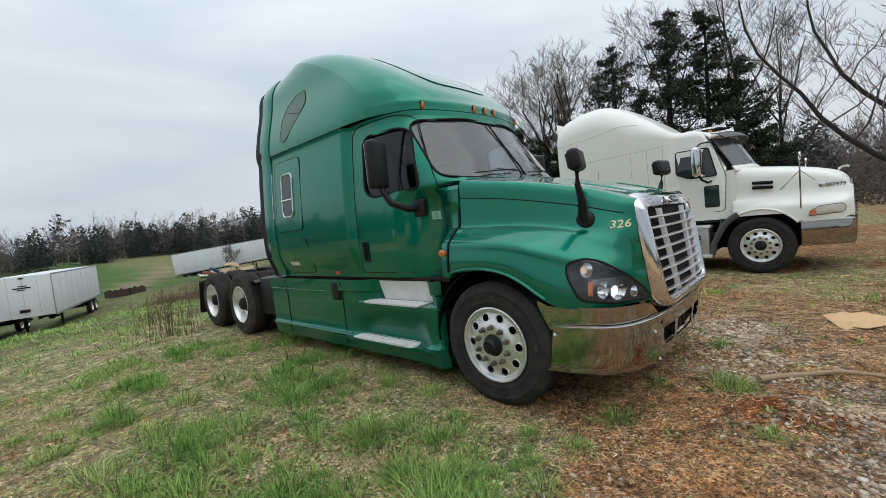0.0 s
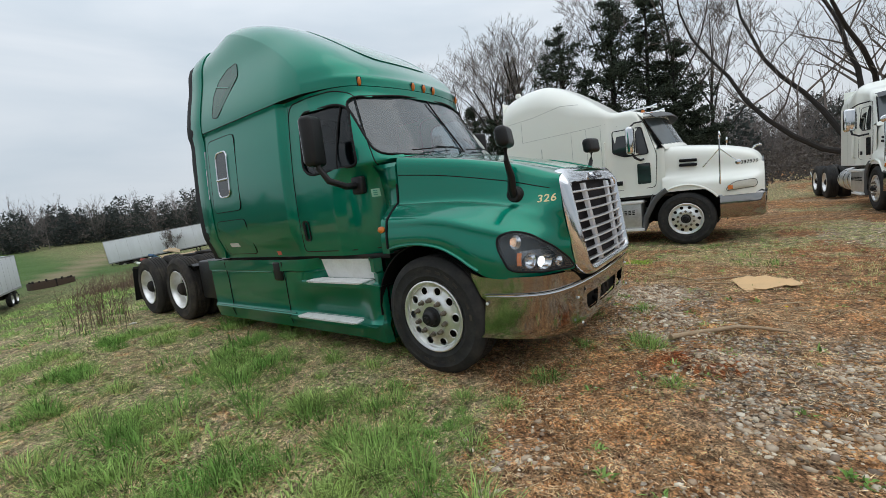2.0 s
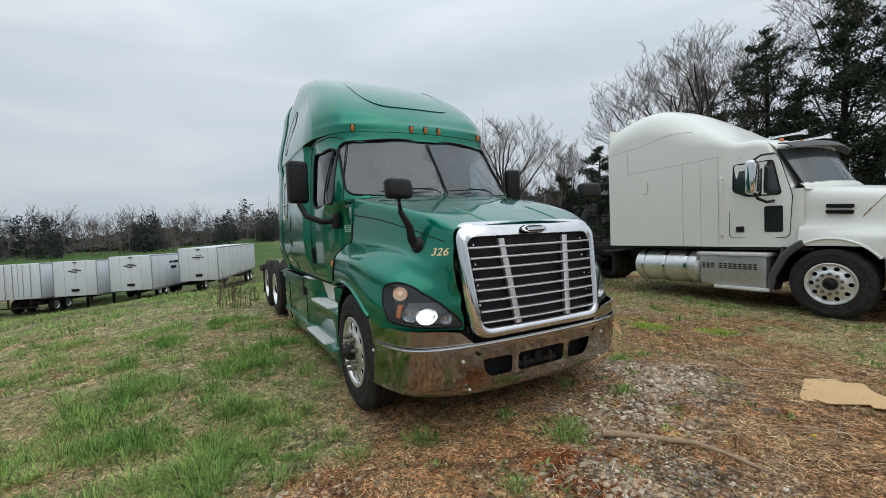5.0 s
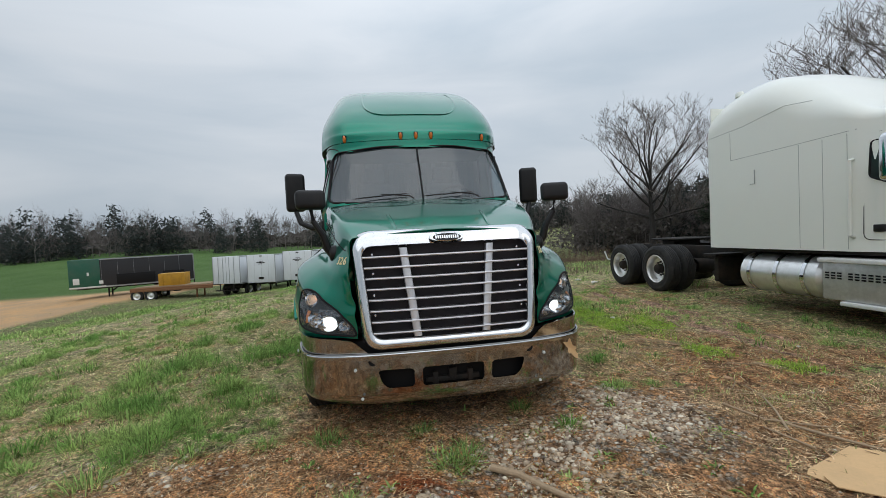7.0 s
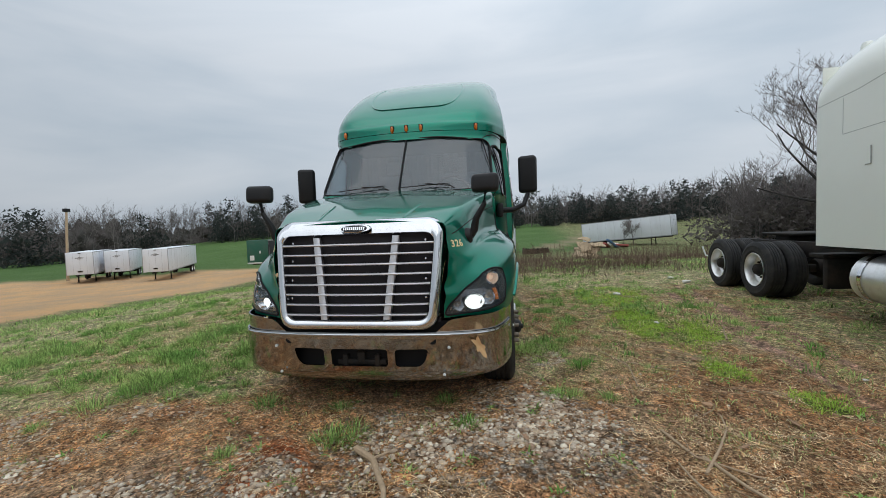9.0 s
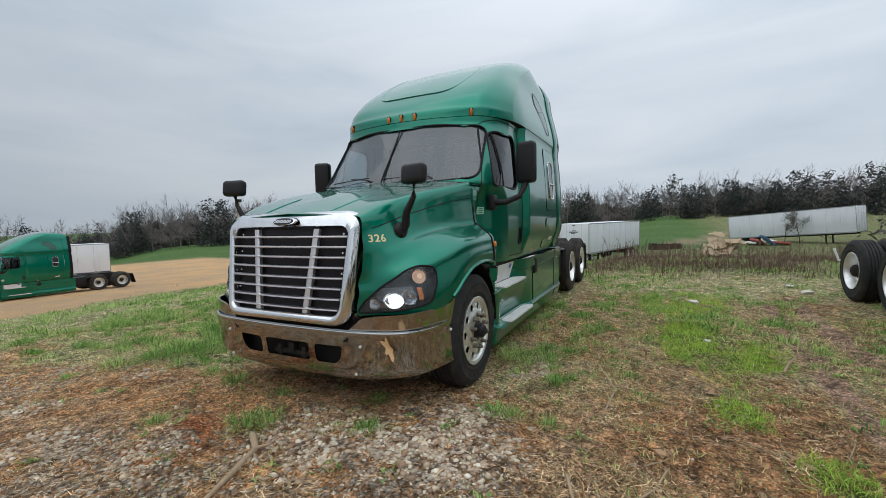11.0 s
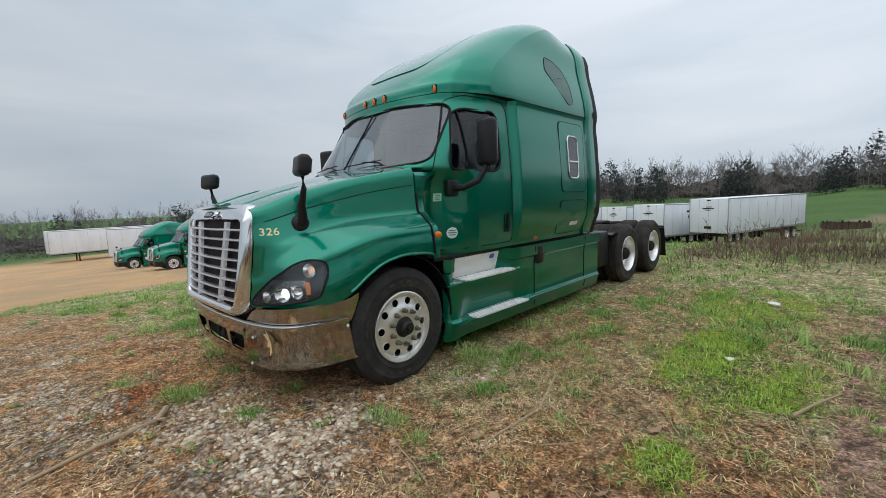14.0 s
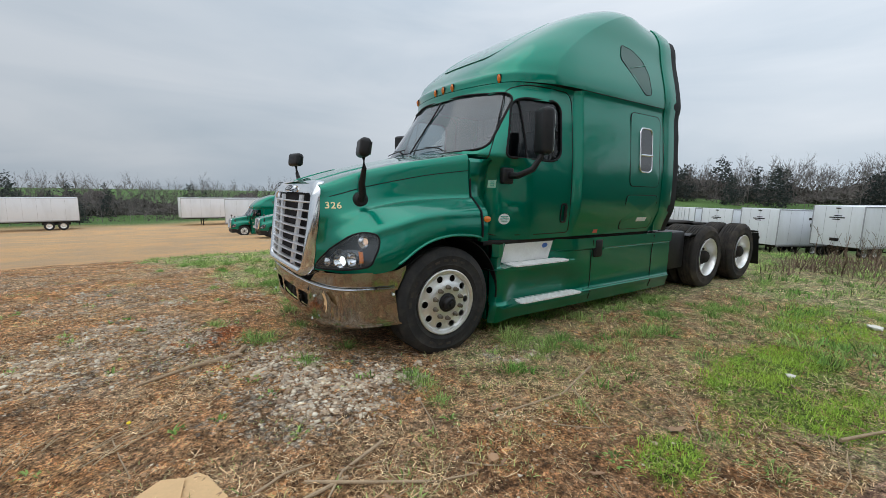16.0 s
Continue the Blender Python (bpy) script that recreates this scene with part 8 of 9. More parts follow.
def far_woods():
    """Woods too far off to count: one mesh of bare crowns, one of dark cedars and one of brown brush."""
    rng = random.Random(77)
    bare = [tree_far(rng) for _ in range(5)]
    dark = [cedar_far(rng) for _ in range(4)]
    spots_b, spots_c, spots_u = [], [], []

    def ring(a0, a1, r0, r1, n, cedar, tall):
        for k in range(n):
            a = radians(a0 + (a1 - a0) * (k + rng.random()) / n)
            r = rng.uniform(r0, r1)
            x, y = -2 + r * math.cos(a), 4 + r * math.sin(a)
            h = tall * rng.uniform(0.75, 1.2)
            (spots_c if rng.random() < cedar * (1.7 if math.sin(a * 37) + math.sin(a * 83) > 0.2 else 0.25) else spots_b).append((x, y, h))
            spots_u.append((x + rng.uniform(-4, 4), y + rng.uniform(-4, 4), h * rng.uniform(0.35, 0.75)))

    ring(140, 190, 128, 150, 110, 0.42, 10.2)
    ring(140, 190, 150, 185, 110, 0.10, 13.5)
    ring(190, 226, 132, 152, 80, 0.42, 10.2)
    ring(190, 226, 152, 185, 90, 0.10, 13.0)
    ring(226, 245, 122, 150, 45, 0.30, 12.0)
    ring(226, 245, 150, 190, 40, 0.08, 15.0)
    ring(243, 300, 122, 150, 110, 0.30, 9.0)
    ring(243, 300, 150, 190, 100, 0.08, 11.5)
    ring(262, 300, 108, 120, 40, 0.12, 6.5)
    ring(300, 440, 90, 150, 60, 0.2, 10.0)
    ring(80, 140, 48, 75, 110, 0.12, 9.0)
    ring(80, 140, 75, 120, 90, 0.08, 12.0)
    ring(134, 152, 48, 66, 130, 0.12, 8.4)
    ring(66, 98, 95, 150, 60, 0.05, 11.0)
    ring(62, 92, 42, 66, 90, 0.06, 4.2)
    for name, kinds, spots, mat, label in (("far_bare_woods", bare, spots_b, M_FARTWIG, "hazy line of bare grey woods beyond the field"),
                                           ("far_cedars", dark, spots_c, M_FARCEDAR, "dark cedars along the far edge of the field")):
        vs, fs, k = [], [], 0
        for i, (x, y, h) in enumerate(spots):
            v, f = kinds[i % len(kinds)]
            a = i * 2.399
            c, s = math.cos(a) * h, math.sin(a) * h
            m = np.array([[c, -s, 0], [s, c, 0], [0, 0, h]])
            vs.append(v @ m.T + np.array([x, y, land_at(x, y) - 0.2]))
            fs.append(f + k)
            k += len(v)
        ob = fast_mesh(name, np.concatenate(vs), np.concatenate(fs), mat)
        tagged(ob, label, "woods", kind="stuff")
    pts = [Vector((x, y, land_at(x, y) + h * rng.uniform(0.1, 1.0))) for x, y, h in spots_u for _ in range(16)]
    pts = [p + Vector((rng.uniform(-3, 3), rng.uniform(-3, 3), 0)) for p in pts]
    v, f = spray_shape(rng, pts, [rng.uniform(0.35, 0.95) for _ in pts], 5)
    tagged(fast_mesh("far_brush", np.array(v), np.array(f), M_BRUSH), "brown undergrowth below the far woods", "undergrowth", kind="stuff")
    # undergrowth at the near wood's edge
    pts = []
    for _ in range(6500):
        x = rng.uniform(-42, 34)
        y = 33 + 0.002 * x * x + rng.uniform(-1.5, 9)
        pts.append(Vector((x, y, land_at(x, y) + rng.uniform(0.1, 2.6) * rng.random())))
    v, f = spray_shape(rng, pts, [rng.uniform(0.12, 0.34) for _ in pts], 8)
    tagged(fast_mesh("wood_edge_brush", np.array(v), np.array(f), M_BRUSH), "tangled brown brush at the edge of the wood", "undergrowth", kind="stuff")


def wood_banks():
    """The dense body of the far woods: lumpy banks of stems and undergrowth behind the single trees."""
    vs, fs, k = [], [], 0
    for a0, a1, r, h, seed in ((128, 232, 158, 8.4, 1), (228, 246, 142, 11.0, 2), (244, 302, 142, 7.5, 6), (300, 440, 122, 7.0, 3), (78, 142, 84, 6.0, 4), (134, 152.5, 64, 6.0, 5)):
        n = int((a1 - a0) * r * 0.0175 / 0.6)
        an = np.radians(np.linspace(a0, a1, n))
        q = np.linspace(0, 1, 13)
        A, Q = np.meshgrid(an, q, indexing="ij")
        s = A * r
        top = h * (0.52 + 0.42 * value_noise(s, s * 0, 0.07, seed) + 0.30 * (value_noise(s, s * 0, 0.45, seed + 9) - 0.5) + 0.35 * (value_noise(s, Q * 30, 1.25, seed + 12) - 0.5))
        R = r + 5.0 * Q ** 2 + 4.0 * (value_noise(s, Q * 9, 0.35, seed + 20) - 0.5) + 2.0 * (value_noise(s, Q * 14, 1.1, seed + 30) - 0.5)
        X, Y = -2 + R * np.cos(A), 4 + R * np.sin(A)
        Z = land(X, Y) - 0.3 + top * Q
        idx = np.arange(A.size).reshape(A.shape) + k
        quads = np.stack([idx[:-1, :-1], idx[1:, :-1], idx[1:, 1:], idx[:-1, 1:]], -1).reshape(-1, 4)
        vs.append(np.stack([X, Y, Z], -1).reshape(-1, 3))
        fs.append(np.concatenate([quads[:, [0, 1, 2]], quads[:, [0, 2, 3]]]))
        k += A.size
    tagged(fast_mesh("far_wood_banks", np.concatenate(vs), np.concatenate(fs), M_BANK), "dense brown and grey woods beyond the field", "woods", kind="stuff")


def fast_mesh(name, v, f, mat):
    """A mesh object from arrays of vertices and of three-cornered faces."""
    me = bpy.data.meshes.new(name)
    v, f = np.asarray(v, float), np.asarray(f, np.int32)
    me.vertices.add(len(v))
    me.vertices.foreach_set("co", v.ravel())
    me.loops.add(f.size)
    me.loops.foreach_set("vertex_index", f.ravel())
    me.polygons.add(len(f))
    me.polygons.foreach_set("loop_start", np.arange(len(f)) * f.shape[1])
    me.update(calc_edges=True)
    me.materials.append(mat)
    return new(name, me)


def tree_far(rng):
    """A bare tree of unit height from thin three-cornered slivers."""
    v, f = [], []

    def sliver(a, b, w):
        d = (b - a)
        s = d.cross(Vector((rng.gauss(0, 1), rng.gauss(0, 1), 0.3)))
        s = s.normalized() * w
        k = len(v)
        v.extend([a - s, a + s, b])
        f.append((k, k + 1, k + 2))

    def grow(p, d, ln, w, lv):
        q = p + d * ln
        sliver(p, q, w)
        if lv == 0:
            return
        for _ in range(6 if lv > 1 else 5):
            t = rng.uniform(0.35, 1.0)
            e = (d * 0.9 + Vector((rng.gauss(0, 0.55), rng.gauss(0, 0.55), rng.uniform(0, 0.5)))).normalized()
            grow(p.lerp(q, t), e, ln * rng.uniform(0.45, 0.7), w * 0.55, lv - 1)

    grow(Vector((0, 0, 0)), Vector((0, 0, 1)), 0.45, 0.010, 3)
    a = np.array([tuple(p) for p in v])
    a[:, 2] /= max(a[:, 2])
    return a, np.array(f)


def cedar_far(rng):
    pts, sizes = [], []
    for k in range(170):
        z = 1.0 - 0.97 * math.sqrt(rng.random())
        r = 0.30 * (1 - z ** 1.6) * rng.uniform(0.3, 1.1)
        a = rng.uniform(0, 2 * math.pi)
        pts.append(Vector((r * math.cos(a), r * math.sin(a), z)))
        sizes.append(0.095 * rng.uniform(0.6, 1.2))
    v, f = spray_shape(rng, pts, sizes, 5)
    return np.array(v), np.array(f)


far_woods()
wood_banks()


# ---- grass, straw, stones, leaves ----
RNG = np.random.default_rng(5)


def scatter(n, x0, x1, y0, y1, weight):
    """Random places in a rectangle, kept with the chance that weight(x, y) gives."""
    x, y = RNG.uniform(x0, x1, n), RNG.uniform(y0, y1, n)
    keep = RNG.random(n) < weight(x, y)
    return x[keep], y[keep]


def under_truck(x, y):
    """Bare soil under the tyres and the bumper."""
    t = np.zeros_like(x)
    for cx in (-2.03, -7.15, -8.45):
        for cy in (2.75, 4.85):
            t = np.maximum(t, (np.abs(x - cx) < 0.42) & (np.abs(y - cy) < 0.2 + 0.2 * (cx < -3)))
    for cx in (-1.0, -6.25, -7.58):
        for cy in (9.45, 11.45):
            t = np.maximum(t, (np.abs(x - cx) < 0.42) & (np.abs(y - cy) < 0.35))
    return t


def blades(x, y, size, per, height, width, spread, bend=0.5):
    """Tufts of bent, pointed blades at the places x, y; three faces to a blade."""
    n = len(x)
    z = surface_at(x, y)
    bx = np.repeat(x, per) + RNG.normal(0, 1, n * per) * np.repeat(size, per) * spread
    by = np.repeat(y, per) + RNG.normal(0, 1, n * per) * np.repeat(size, per) * spread
    bz = np.repeat(z, per) - 0.01
    h = np.repeat(size, per) * height * RNG.uniform(0.5, 1.25, n * per)
    ox, oy = bx - np.repeat(x, per), by - np.repeat(y, per)
    a = np.arctan2(oy, ox) + RNG.normal(0, 0.8, n * per)
    far = np.hypot(ox, oy) / (np.repeat(size, per) * spread + 1e-6)
    lean = np.clip((0.18 + 0.42 * far + RNG.normal(0, 0.22, n * per)) * bend, 0.0, 1.35)
    tip = np.clip(lean + RNG.uniform(0.2, 0.9, n * per) * bend, 0.0, 1.75)
    w = width * RNG.uniform(0.6, 1.3, n * per) * (0.6 + 0.4 * np.repeat(size, per))
    dx, dy = np.cos(a), np.sin(a)
    sx, sy = -dy * w, dx * w
    p0 = np.stack([bx - sx, by - sy, bz], -1)
    p1 = np.stack([bx + sx, by + sy, bz], -1)
    r1, r2 = h * 0.55 * np.sin(lean), h * 0.5 * np.sin(tip)
    mx, my, mz = bx + dx * r1, by + dy * r1, bz + h * 0.55 * np.cos(lean) + 0.004
    p2 = np.stack([mx - sx * 0.8, my - sy * 0.8, mz], -1)
    p3 = np.stack([mx + sx * 0.8, my + sy * 0.8, mz], -1)
    p4 = np.stack([mx + dx * r2, my + dy * r2, mz + h * 0.5 * np.cos(tip)], -1)
    v = np.stack([p0, p1, p2, p3, p4], 1).reshape(-1, 3)
    k = np.arange(n * per)[:, None] * 5
    f = np.concatenate([k + np.array([0, 1, 3]), k + np.array([0, 3, 2]), k + np.array([2, 3, 4])], 1).reshape(-1, 3)
    return v, f


def patchy(x, y):
    return np.clip(3.2 * value_noise(x, y, 1.7, 31) - 1.05, 0, 1) * np.clip(3.0 * value_noise(x, y, 4.6, 32) - 0.8, 0, 1)


def grass_weight(x, y):
    g = ground_masks(x, y)[0]
    return np.clip(g * 1.3 + 0.05, 0, 1) * (0.38 + 0.9 * patchy(x, y)) * (1 - under_truck(x, y))


def add_grass():
    vs, fs, k = [], [], 0
    # short turf near by, then coarser with distance
    for n, x0, x1, y0, y1, per, hi, wd, lo, up in ((34000, -7.0, 0.8, -2.3, 6.3, 6, 0.034, 0.0026, 0.4, 1.2), (9000, -16, 6.0, -9, 14, 5, 0.07, 0.005, 0.5, 1.2),
                                                   (12000, -42, 2, -22, 18, 4, 0.10, 0.010, 0.5, 1.3)):
        x, y = scatter(n, x0, x1, y0, y1, grass_weight)
        if x0 < -20:
            far = np.hypot(x + 2, y - 3) > 11
            x, y = x[far], y[far]
        s = RNG.uniform(lo, up, len(x)) * (0.55 + 0.8 * value_noise(x, y, 1.1, 41))
        v, f = blades(x, y, s, per, hi, wd, 0.05, 0.9)
        vs.append(v)
        fs.append(f + k)
        k += len(v)

    x, y = scatter(19000, -7.0, 4.0, 5.6, 12.0, lambda a, b: (0.10 + 0.8 * patchy(a, b)) * (1 - under_truck(a, b)))
    v, f = blades(x, y, RNG.uniform(0.4, 1.1, len(x)), 5, 0.055, 0.0036, 0.05, 1.0)
    vs.append(v)
    fs.append(f + k)
    k += len(v)

    x, y = scatter(9000, -2.6, 2.2, -0.5, 8.6, lambda a, b: np.clip(6.0 * value_noise(a, b, 2.4, 33) - 3.5, 0, 1) * (1 - under_truck(a, b)))
    v, f = blades(x, y, RNG.uniform(0.4, 1.1, len(x)), 6, 0.040, 0.0030, 0.04, 1.0)
    vs.append(v)
    fs.append(f + k)
    k += len(v)
    tagged(fast_mesh("grass", np.concatenate(vs), np.concatenate(fs), M_GRASS), "short patchy green and yellowing turf", "grass", kind="stuff")

    def tussock(n, box4, per, hi, wd, spread, extra=None):
        def chance(a, b):
            return np.clip(ground_masks(a, b)[0] * 1.25, 0, 1) * (0.10 + 0.90 * (value_noise(a, b, 2.1, 35) > 0.46)) * (1 - under_truck(a, b))
        x, y = scatter(n, *box4, chance)
        size = RNG.uniform(0.45, 1.45, len(x)) * (0.65 + 0.7 * value_noise(x, y, 0.8, 36))
        if extra is not None:
            x, y, size = np.concatenate([x, extra[:, 0]]), np.concatenate([y, extra[:, 1]]), np.concatenate([size, extra[:, 2]])
        return blades(x, y, size, per, hi, wd, spread, 1.0)

    vs, fs, k = [], [], 0
    big = np.array([(-2.86, 0.66, 1.7), (-3.87, 0.73, 1.7), (-4.59, 1.09, 1.5), (-4.02, 1.52, 1.5), (-3.71, 0.34, 1.6), (-3.19, 2.45, 1.3), (-2.64, 2.45, 1.2), (-2.63, 1.74, 1.3),
                    (-3.67, 2.19, 1.3), (-5.42, 1.07, 1.6), (-4.79, 0.62, 1.6), (-0.62, 3.70, 1.3), (-0.72, 3.82, 1.2), (-0.86, 4.64, 1.0), (-1.45, 5.34, 1.1), (-1.5, 5.45, 0.9),
                    (-2.91, 5.41, 1.3), (-3.2, 5.35, 1.2), (-1.18, 2.84, 1.2), (-1.3, 4.4, 1.0), (-4.3, 5.8, 1.3), (-3.9, 5.6, 1.2), (-4.8, 5.5, 1.3), (-0.35, 3.05, 0.8), (-1.1, 3.55, 0.9)])
    w = scatter(1500, -5.5, 2.4, 0.2, 10.5, lambda a, b: (0.05 + 0.14 * (value_noise(a, b, 0.8, 57) > 0.5) + 0.8 * blob(a, b, -2.0, 1.0, 1.0, 1.1)) * (1 - under_truck(a, b)))
    rosettes = blades(w[0], w[1], RNG.uniform(0.6, 1.3, len(w[0])), 16, 0.055, 0.0075, 0.022, 1.5)
    for v, f in (rosettes, tussock(1500, (-7.2, 0.2, -2.4, 5.8), 150, 0.102, 0.0027, 0.050, big), tussock(420, (-7.5, -1.8, 5.6, 9.5), 90, 0.085, 0.0032, 0.055), tussock(2900, (-17, 0.5, -9, 9.5), 48, 0.085, 0.0050, 0.078),
                 tussock(2600, (-36, -4, -20, 16), 20, 0.13, 0.011, 0.13)):
        vs.append(v)
        fs.append(f + k)
        k += len(v)
    tagged(fast_mesh("grass_tussocks", np.concatenate(vs), np.concatenate(fs), M_TUFT), "arching green tussocks standing in dry thatch", "grass", kind="stuff")
    x, y = scatter(16000, -8.5, -0.6, 5.8, 8.3, lambda a, b: ground_masks(a, b)[1] * np.clip(2.8 * value_noise(a, b, 3.5, 51) - 0.5, 0.05, 1))
    v, f = blades(x, y, RNG.uniform(0.5, 1.1, len(x)), 9, 0.066, 0.0032, 0.04, 1.0)
    tagged(fast_mesh("fresh_grass", v, f, M_BRIGHT), "bright fresh green grass patches on the dirt", "grass", kind="stuff")


def strands(x, y, ln, wd, lift):
    """Flat dry strands lying about, two faces each."""
    n = len(x)
    a = RNG.uniform(0, 2 * np.pi, n)
    ll = ln * RNG.uniform(0.4, 1.3, n)
    z = surface_at(x, y) + RNG.uniform(0.002, lift, n)
    dx, dy = np.cos(a) * ll / 2, np.sin(a) * ll / 2
    w = wd * RNG.uniform(0.5, 1.4, n)
    sx, sy = -np.sin(a) * w, np.cos(a) * w
    dz = RNG.normal(0, 0.10, n) * ll
    bend = RNG.normal(0, 0.08, n) * ll
    mx, my = x - np.sin(a) * bend, y + np.cos(a) * bend
    v = np.stack([np.stack([x - dx - sx, y - dy - sy, z - dz * 0.5], -1), np.stack([x - dx + sx, y - dy + sy, z - dz * 0.5], -1),
                  np.stack([mx - sx, my - sy, z + 0.004], -1), np.stack([mx + sx, my + sy, z + 0.004], -1),
                  np.stack([x + dx, y + dy, z + np.abs(dz) * 0.5], -1)], 1).reshape(-1, 3)
    k = np.arange(n)[:, None] * 5
    f = np.concatenate([k + np.array([0, 1, 3]), k + np.array([0, 3, 2]), k + np.array([2, 3, 4])], 1).reshape(-1, 3)
    return v, f


def slivers(x, y, ln, wd, lift):
    """Short bits of chaff and straw lying flat: one slim face each."""
    n = len(x)
    a = RNG.uniform(0, 2 * np.pi, n)
    ll = ln * RNG.uniform(0.35, 1.5, n)
    w = wd * RNG.uniform(0.6, 1.6, n)
    z = surface_at(x, y) + RNG.uniform(0.002, lift, n)
    dx, dy = np.cos(a) * ll / 2, np.sin(a) * ll / 2
    sx, sy = -np.sin(a) * w, np.cos(a) * w
    dz = RNG.normal(0, 0.12, n) * ll
    v = np.stack([np.stack([x - dx - sx, y - dy - sy, z], -1), np.stack([x - dx + sx, y - dy + sy, z], -1), np.stack([x + dx, y + dy, z + np.abs(dz)], -1)], 1).reshape(-1, 3)
    return v, np.arange(n * 3).reshape(-1, 3)


def add_straw():
    def w(x, y):
        m = ground_masks(x, y)
        drift = value_noise(x, y, 1.5, 61) * 0.6 + value_noise(x, y, 4.2, 62) * 0.4
        return np.clip(4.2 * drift - 1.62, 0.06, 1) * (1 - m[4]) * (1 - 0.6 * m[2]) * (1 - 0.5 * m[1]) * (1 - 0.85 * m[6])
    for name, mat, label, sets in (("straw", M_STRAW, "dry straw and cut stalks strewn over the dirt",
                                    ((22000, (-6, 2.4, -1.5, 9), 0.065, 0.0017, True), (6500, (-6, 1.8, 4.5, 9), 0.13, 0.0023, True), (9000, (-14, 4.5, -6, 14), 0.09, 0.0032, True),
                                     (140000, (-5.5, 2.2, -1.2, 8.8), 0.040, 0.0018, False), (60000, (-9, 2.4, -3, 11), 0.055, 0.0028, False))),
                                   ("chaff", M_CHAFF, "dark rotted chaff and bark crumbs on the dirt", ((40000, (-6.5, 2.4, -1.2, 9.5), 0.034, 0.0032, False), (1400, (-5.5, 2.2, 4.4, 8.8), 0.22, 0.0034, True)))):
        vs, fs, k = [], [], 0
        for n, box4, ln, wd, bent in sets:
            x, y = scatter(n, *box4, w if name == "straw" else lambda a, b: w(a, b) * (1 - 0.9 * np.clip(ground_masks(a, b)[0] * 1.5, 0, 1)))
            v, f = (strands if bent else slivers)(x, y, ln, wd, 0.014)
            vs.append(v)
            fs.append(f + k)
            k += len(v)
        tagged(fast_mesh(name, np.concatenate(vs), np.concatenate(fs), mat), label, name, kind="stuff")


def stone_template():
    bm = bmesh.new()
    bmesh.ops.create_icosphere(bm, subdivisions=1, radius=1.0)
    bm.verts.index_update()
    v = np.array([tuple(q.co) for q in bm.verts])
    f = np.array([[q.index for q in p.verts] for p in bm.faces])
    bm.free()
    return v, f


def stones(x, y, size):
    v0, f0 = stone_template()
    n = len(x)
    a = RNG.uniform(0, 2 * np.pi, n)
    sc = np.stack([size * RNG.uniform(0.7, 1.3, n), size * RNG.uniform(0.6, 1.1, n), size * RNG.uniform(0.4, 0.8, n)], -1)
    v = v0[None] * (1 + RNG.normal(0, 0.22, (n, len(v0), 1))) * sc[:, None, :]
    c, s = np.cos(a)[:, None], np.sin(a)[:, None]
    vx = v[:, :, 0] * c - v[:, :, 1] * s + x[:, None]
    vy = v[:, :, 0] * s + v[:, :, 1] * c + y[:, None]
    vz = v[:, :, 2] + (surface_at(x, y) + size * RNG.uniform(-0.30, 0.12, n))[:, None]
    k = np.arange(n)[:, None, None] * len(v0)
    return np.stack([vx, vy, vz], -1).reshape(-1, 3), (f0[None] + k).reshape(-1, 3)


def add_stones():
    vs, fs, k = [], [], 0
    for n, lo, hi, bias in ((26000, 0.005, 0.012, 0.10), (12000, 0.009, 0.018, 0.04), (1000, 0.016, 0.027, 0.02)):
        x, y = scatter(n, -4.0, 2.6, -3.2, 8.0, lambda a, b: np.clip(1.3 * ground_masks(a, b)[2] ** 1.3 + bias * (1 - ground_masks(a, b)[0]), 0, 1) * (1 - under_truck(a, b)))
        v, f = stones(x, y, RNG.uniform(lo, hi, len(x)))
        vs.append(v)
        fs.append(f + k)
        k += len(v)
    # thick beds of gravel
    for n, cx, cy, rx, ry in ((3000, -1.05, 5.12, 0.62, 0.52), (1200, -2.65, 5.28, 0.36, 0.24), (1100, -0.6, 4.35, 0.6, 0.5), (2600, 0.40, 3.2, 0.75, 0.85), (1500, -0.6, 1.7, 0.7, 0.8), (900, 0.7, 1.2, 1.0, 0.8), (1300, 0.8, 3.7, 0.7, 0.45), (900, 0.35, 1.9, 0.8, 0.4), (1500, 1.7, 9.6, 0.9, 1.6)):
        q, a = np.sqrt(RNG.random(n)) * RNG.uniform(0.75, 1.12, n), RNG.uniform(0, 2 * np.pi, n)
        x, y = cx + rx * q * np.cos(a), cy + ry * q * np.sin(a)
        keep = (RNG.random(n) < np.clip(3.4 * value_noise(x, y, 3.1, 66) - 1.15, 0, 1) * np.clip(4.0 * value_noise(x, y, 9.0, 67) - 0.9, 0.15, 1)) & (under_truck(x, y) < 0.5)
        x, y = x[keep], y[keep]
        v, f = stones(x, y, 0.007 + 0.021 * RNG.random(len(x)) ** 1.7)
        vs.append(v)
        fs.append(f + k)
        k += len(v)
    tagged(fast_mesh("gravel", np.concatenate(vs), np.concatenate(fs), M_STONE), "loose pale gravel spread over the dirt", "gravel", kind="stuff")


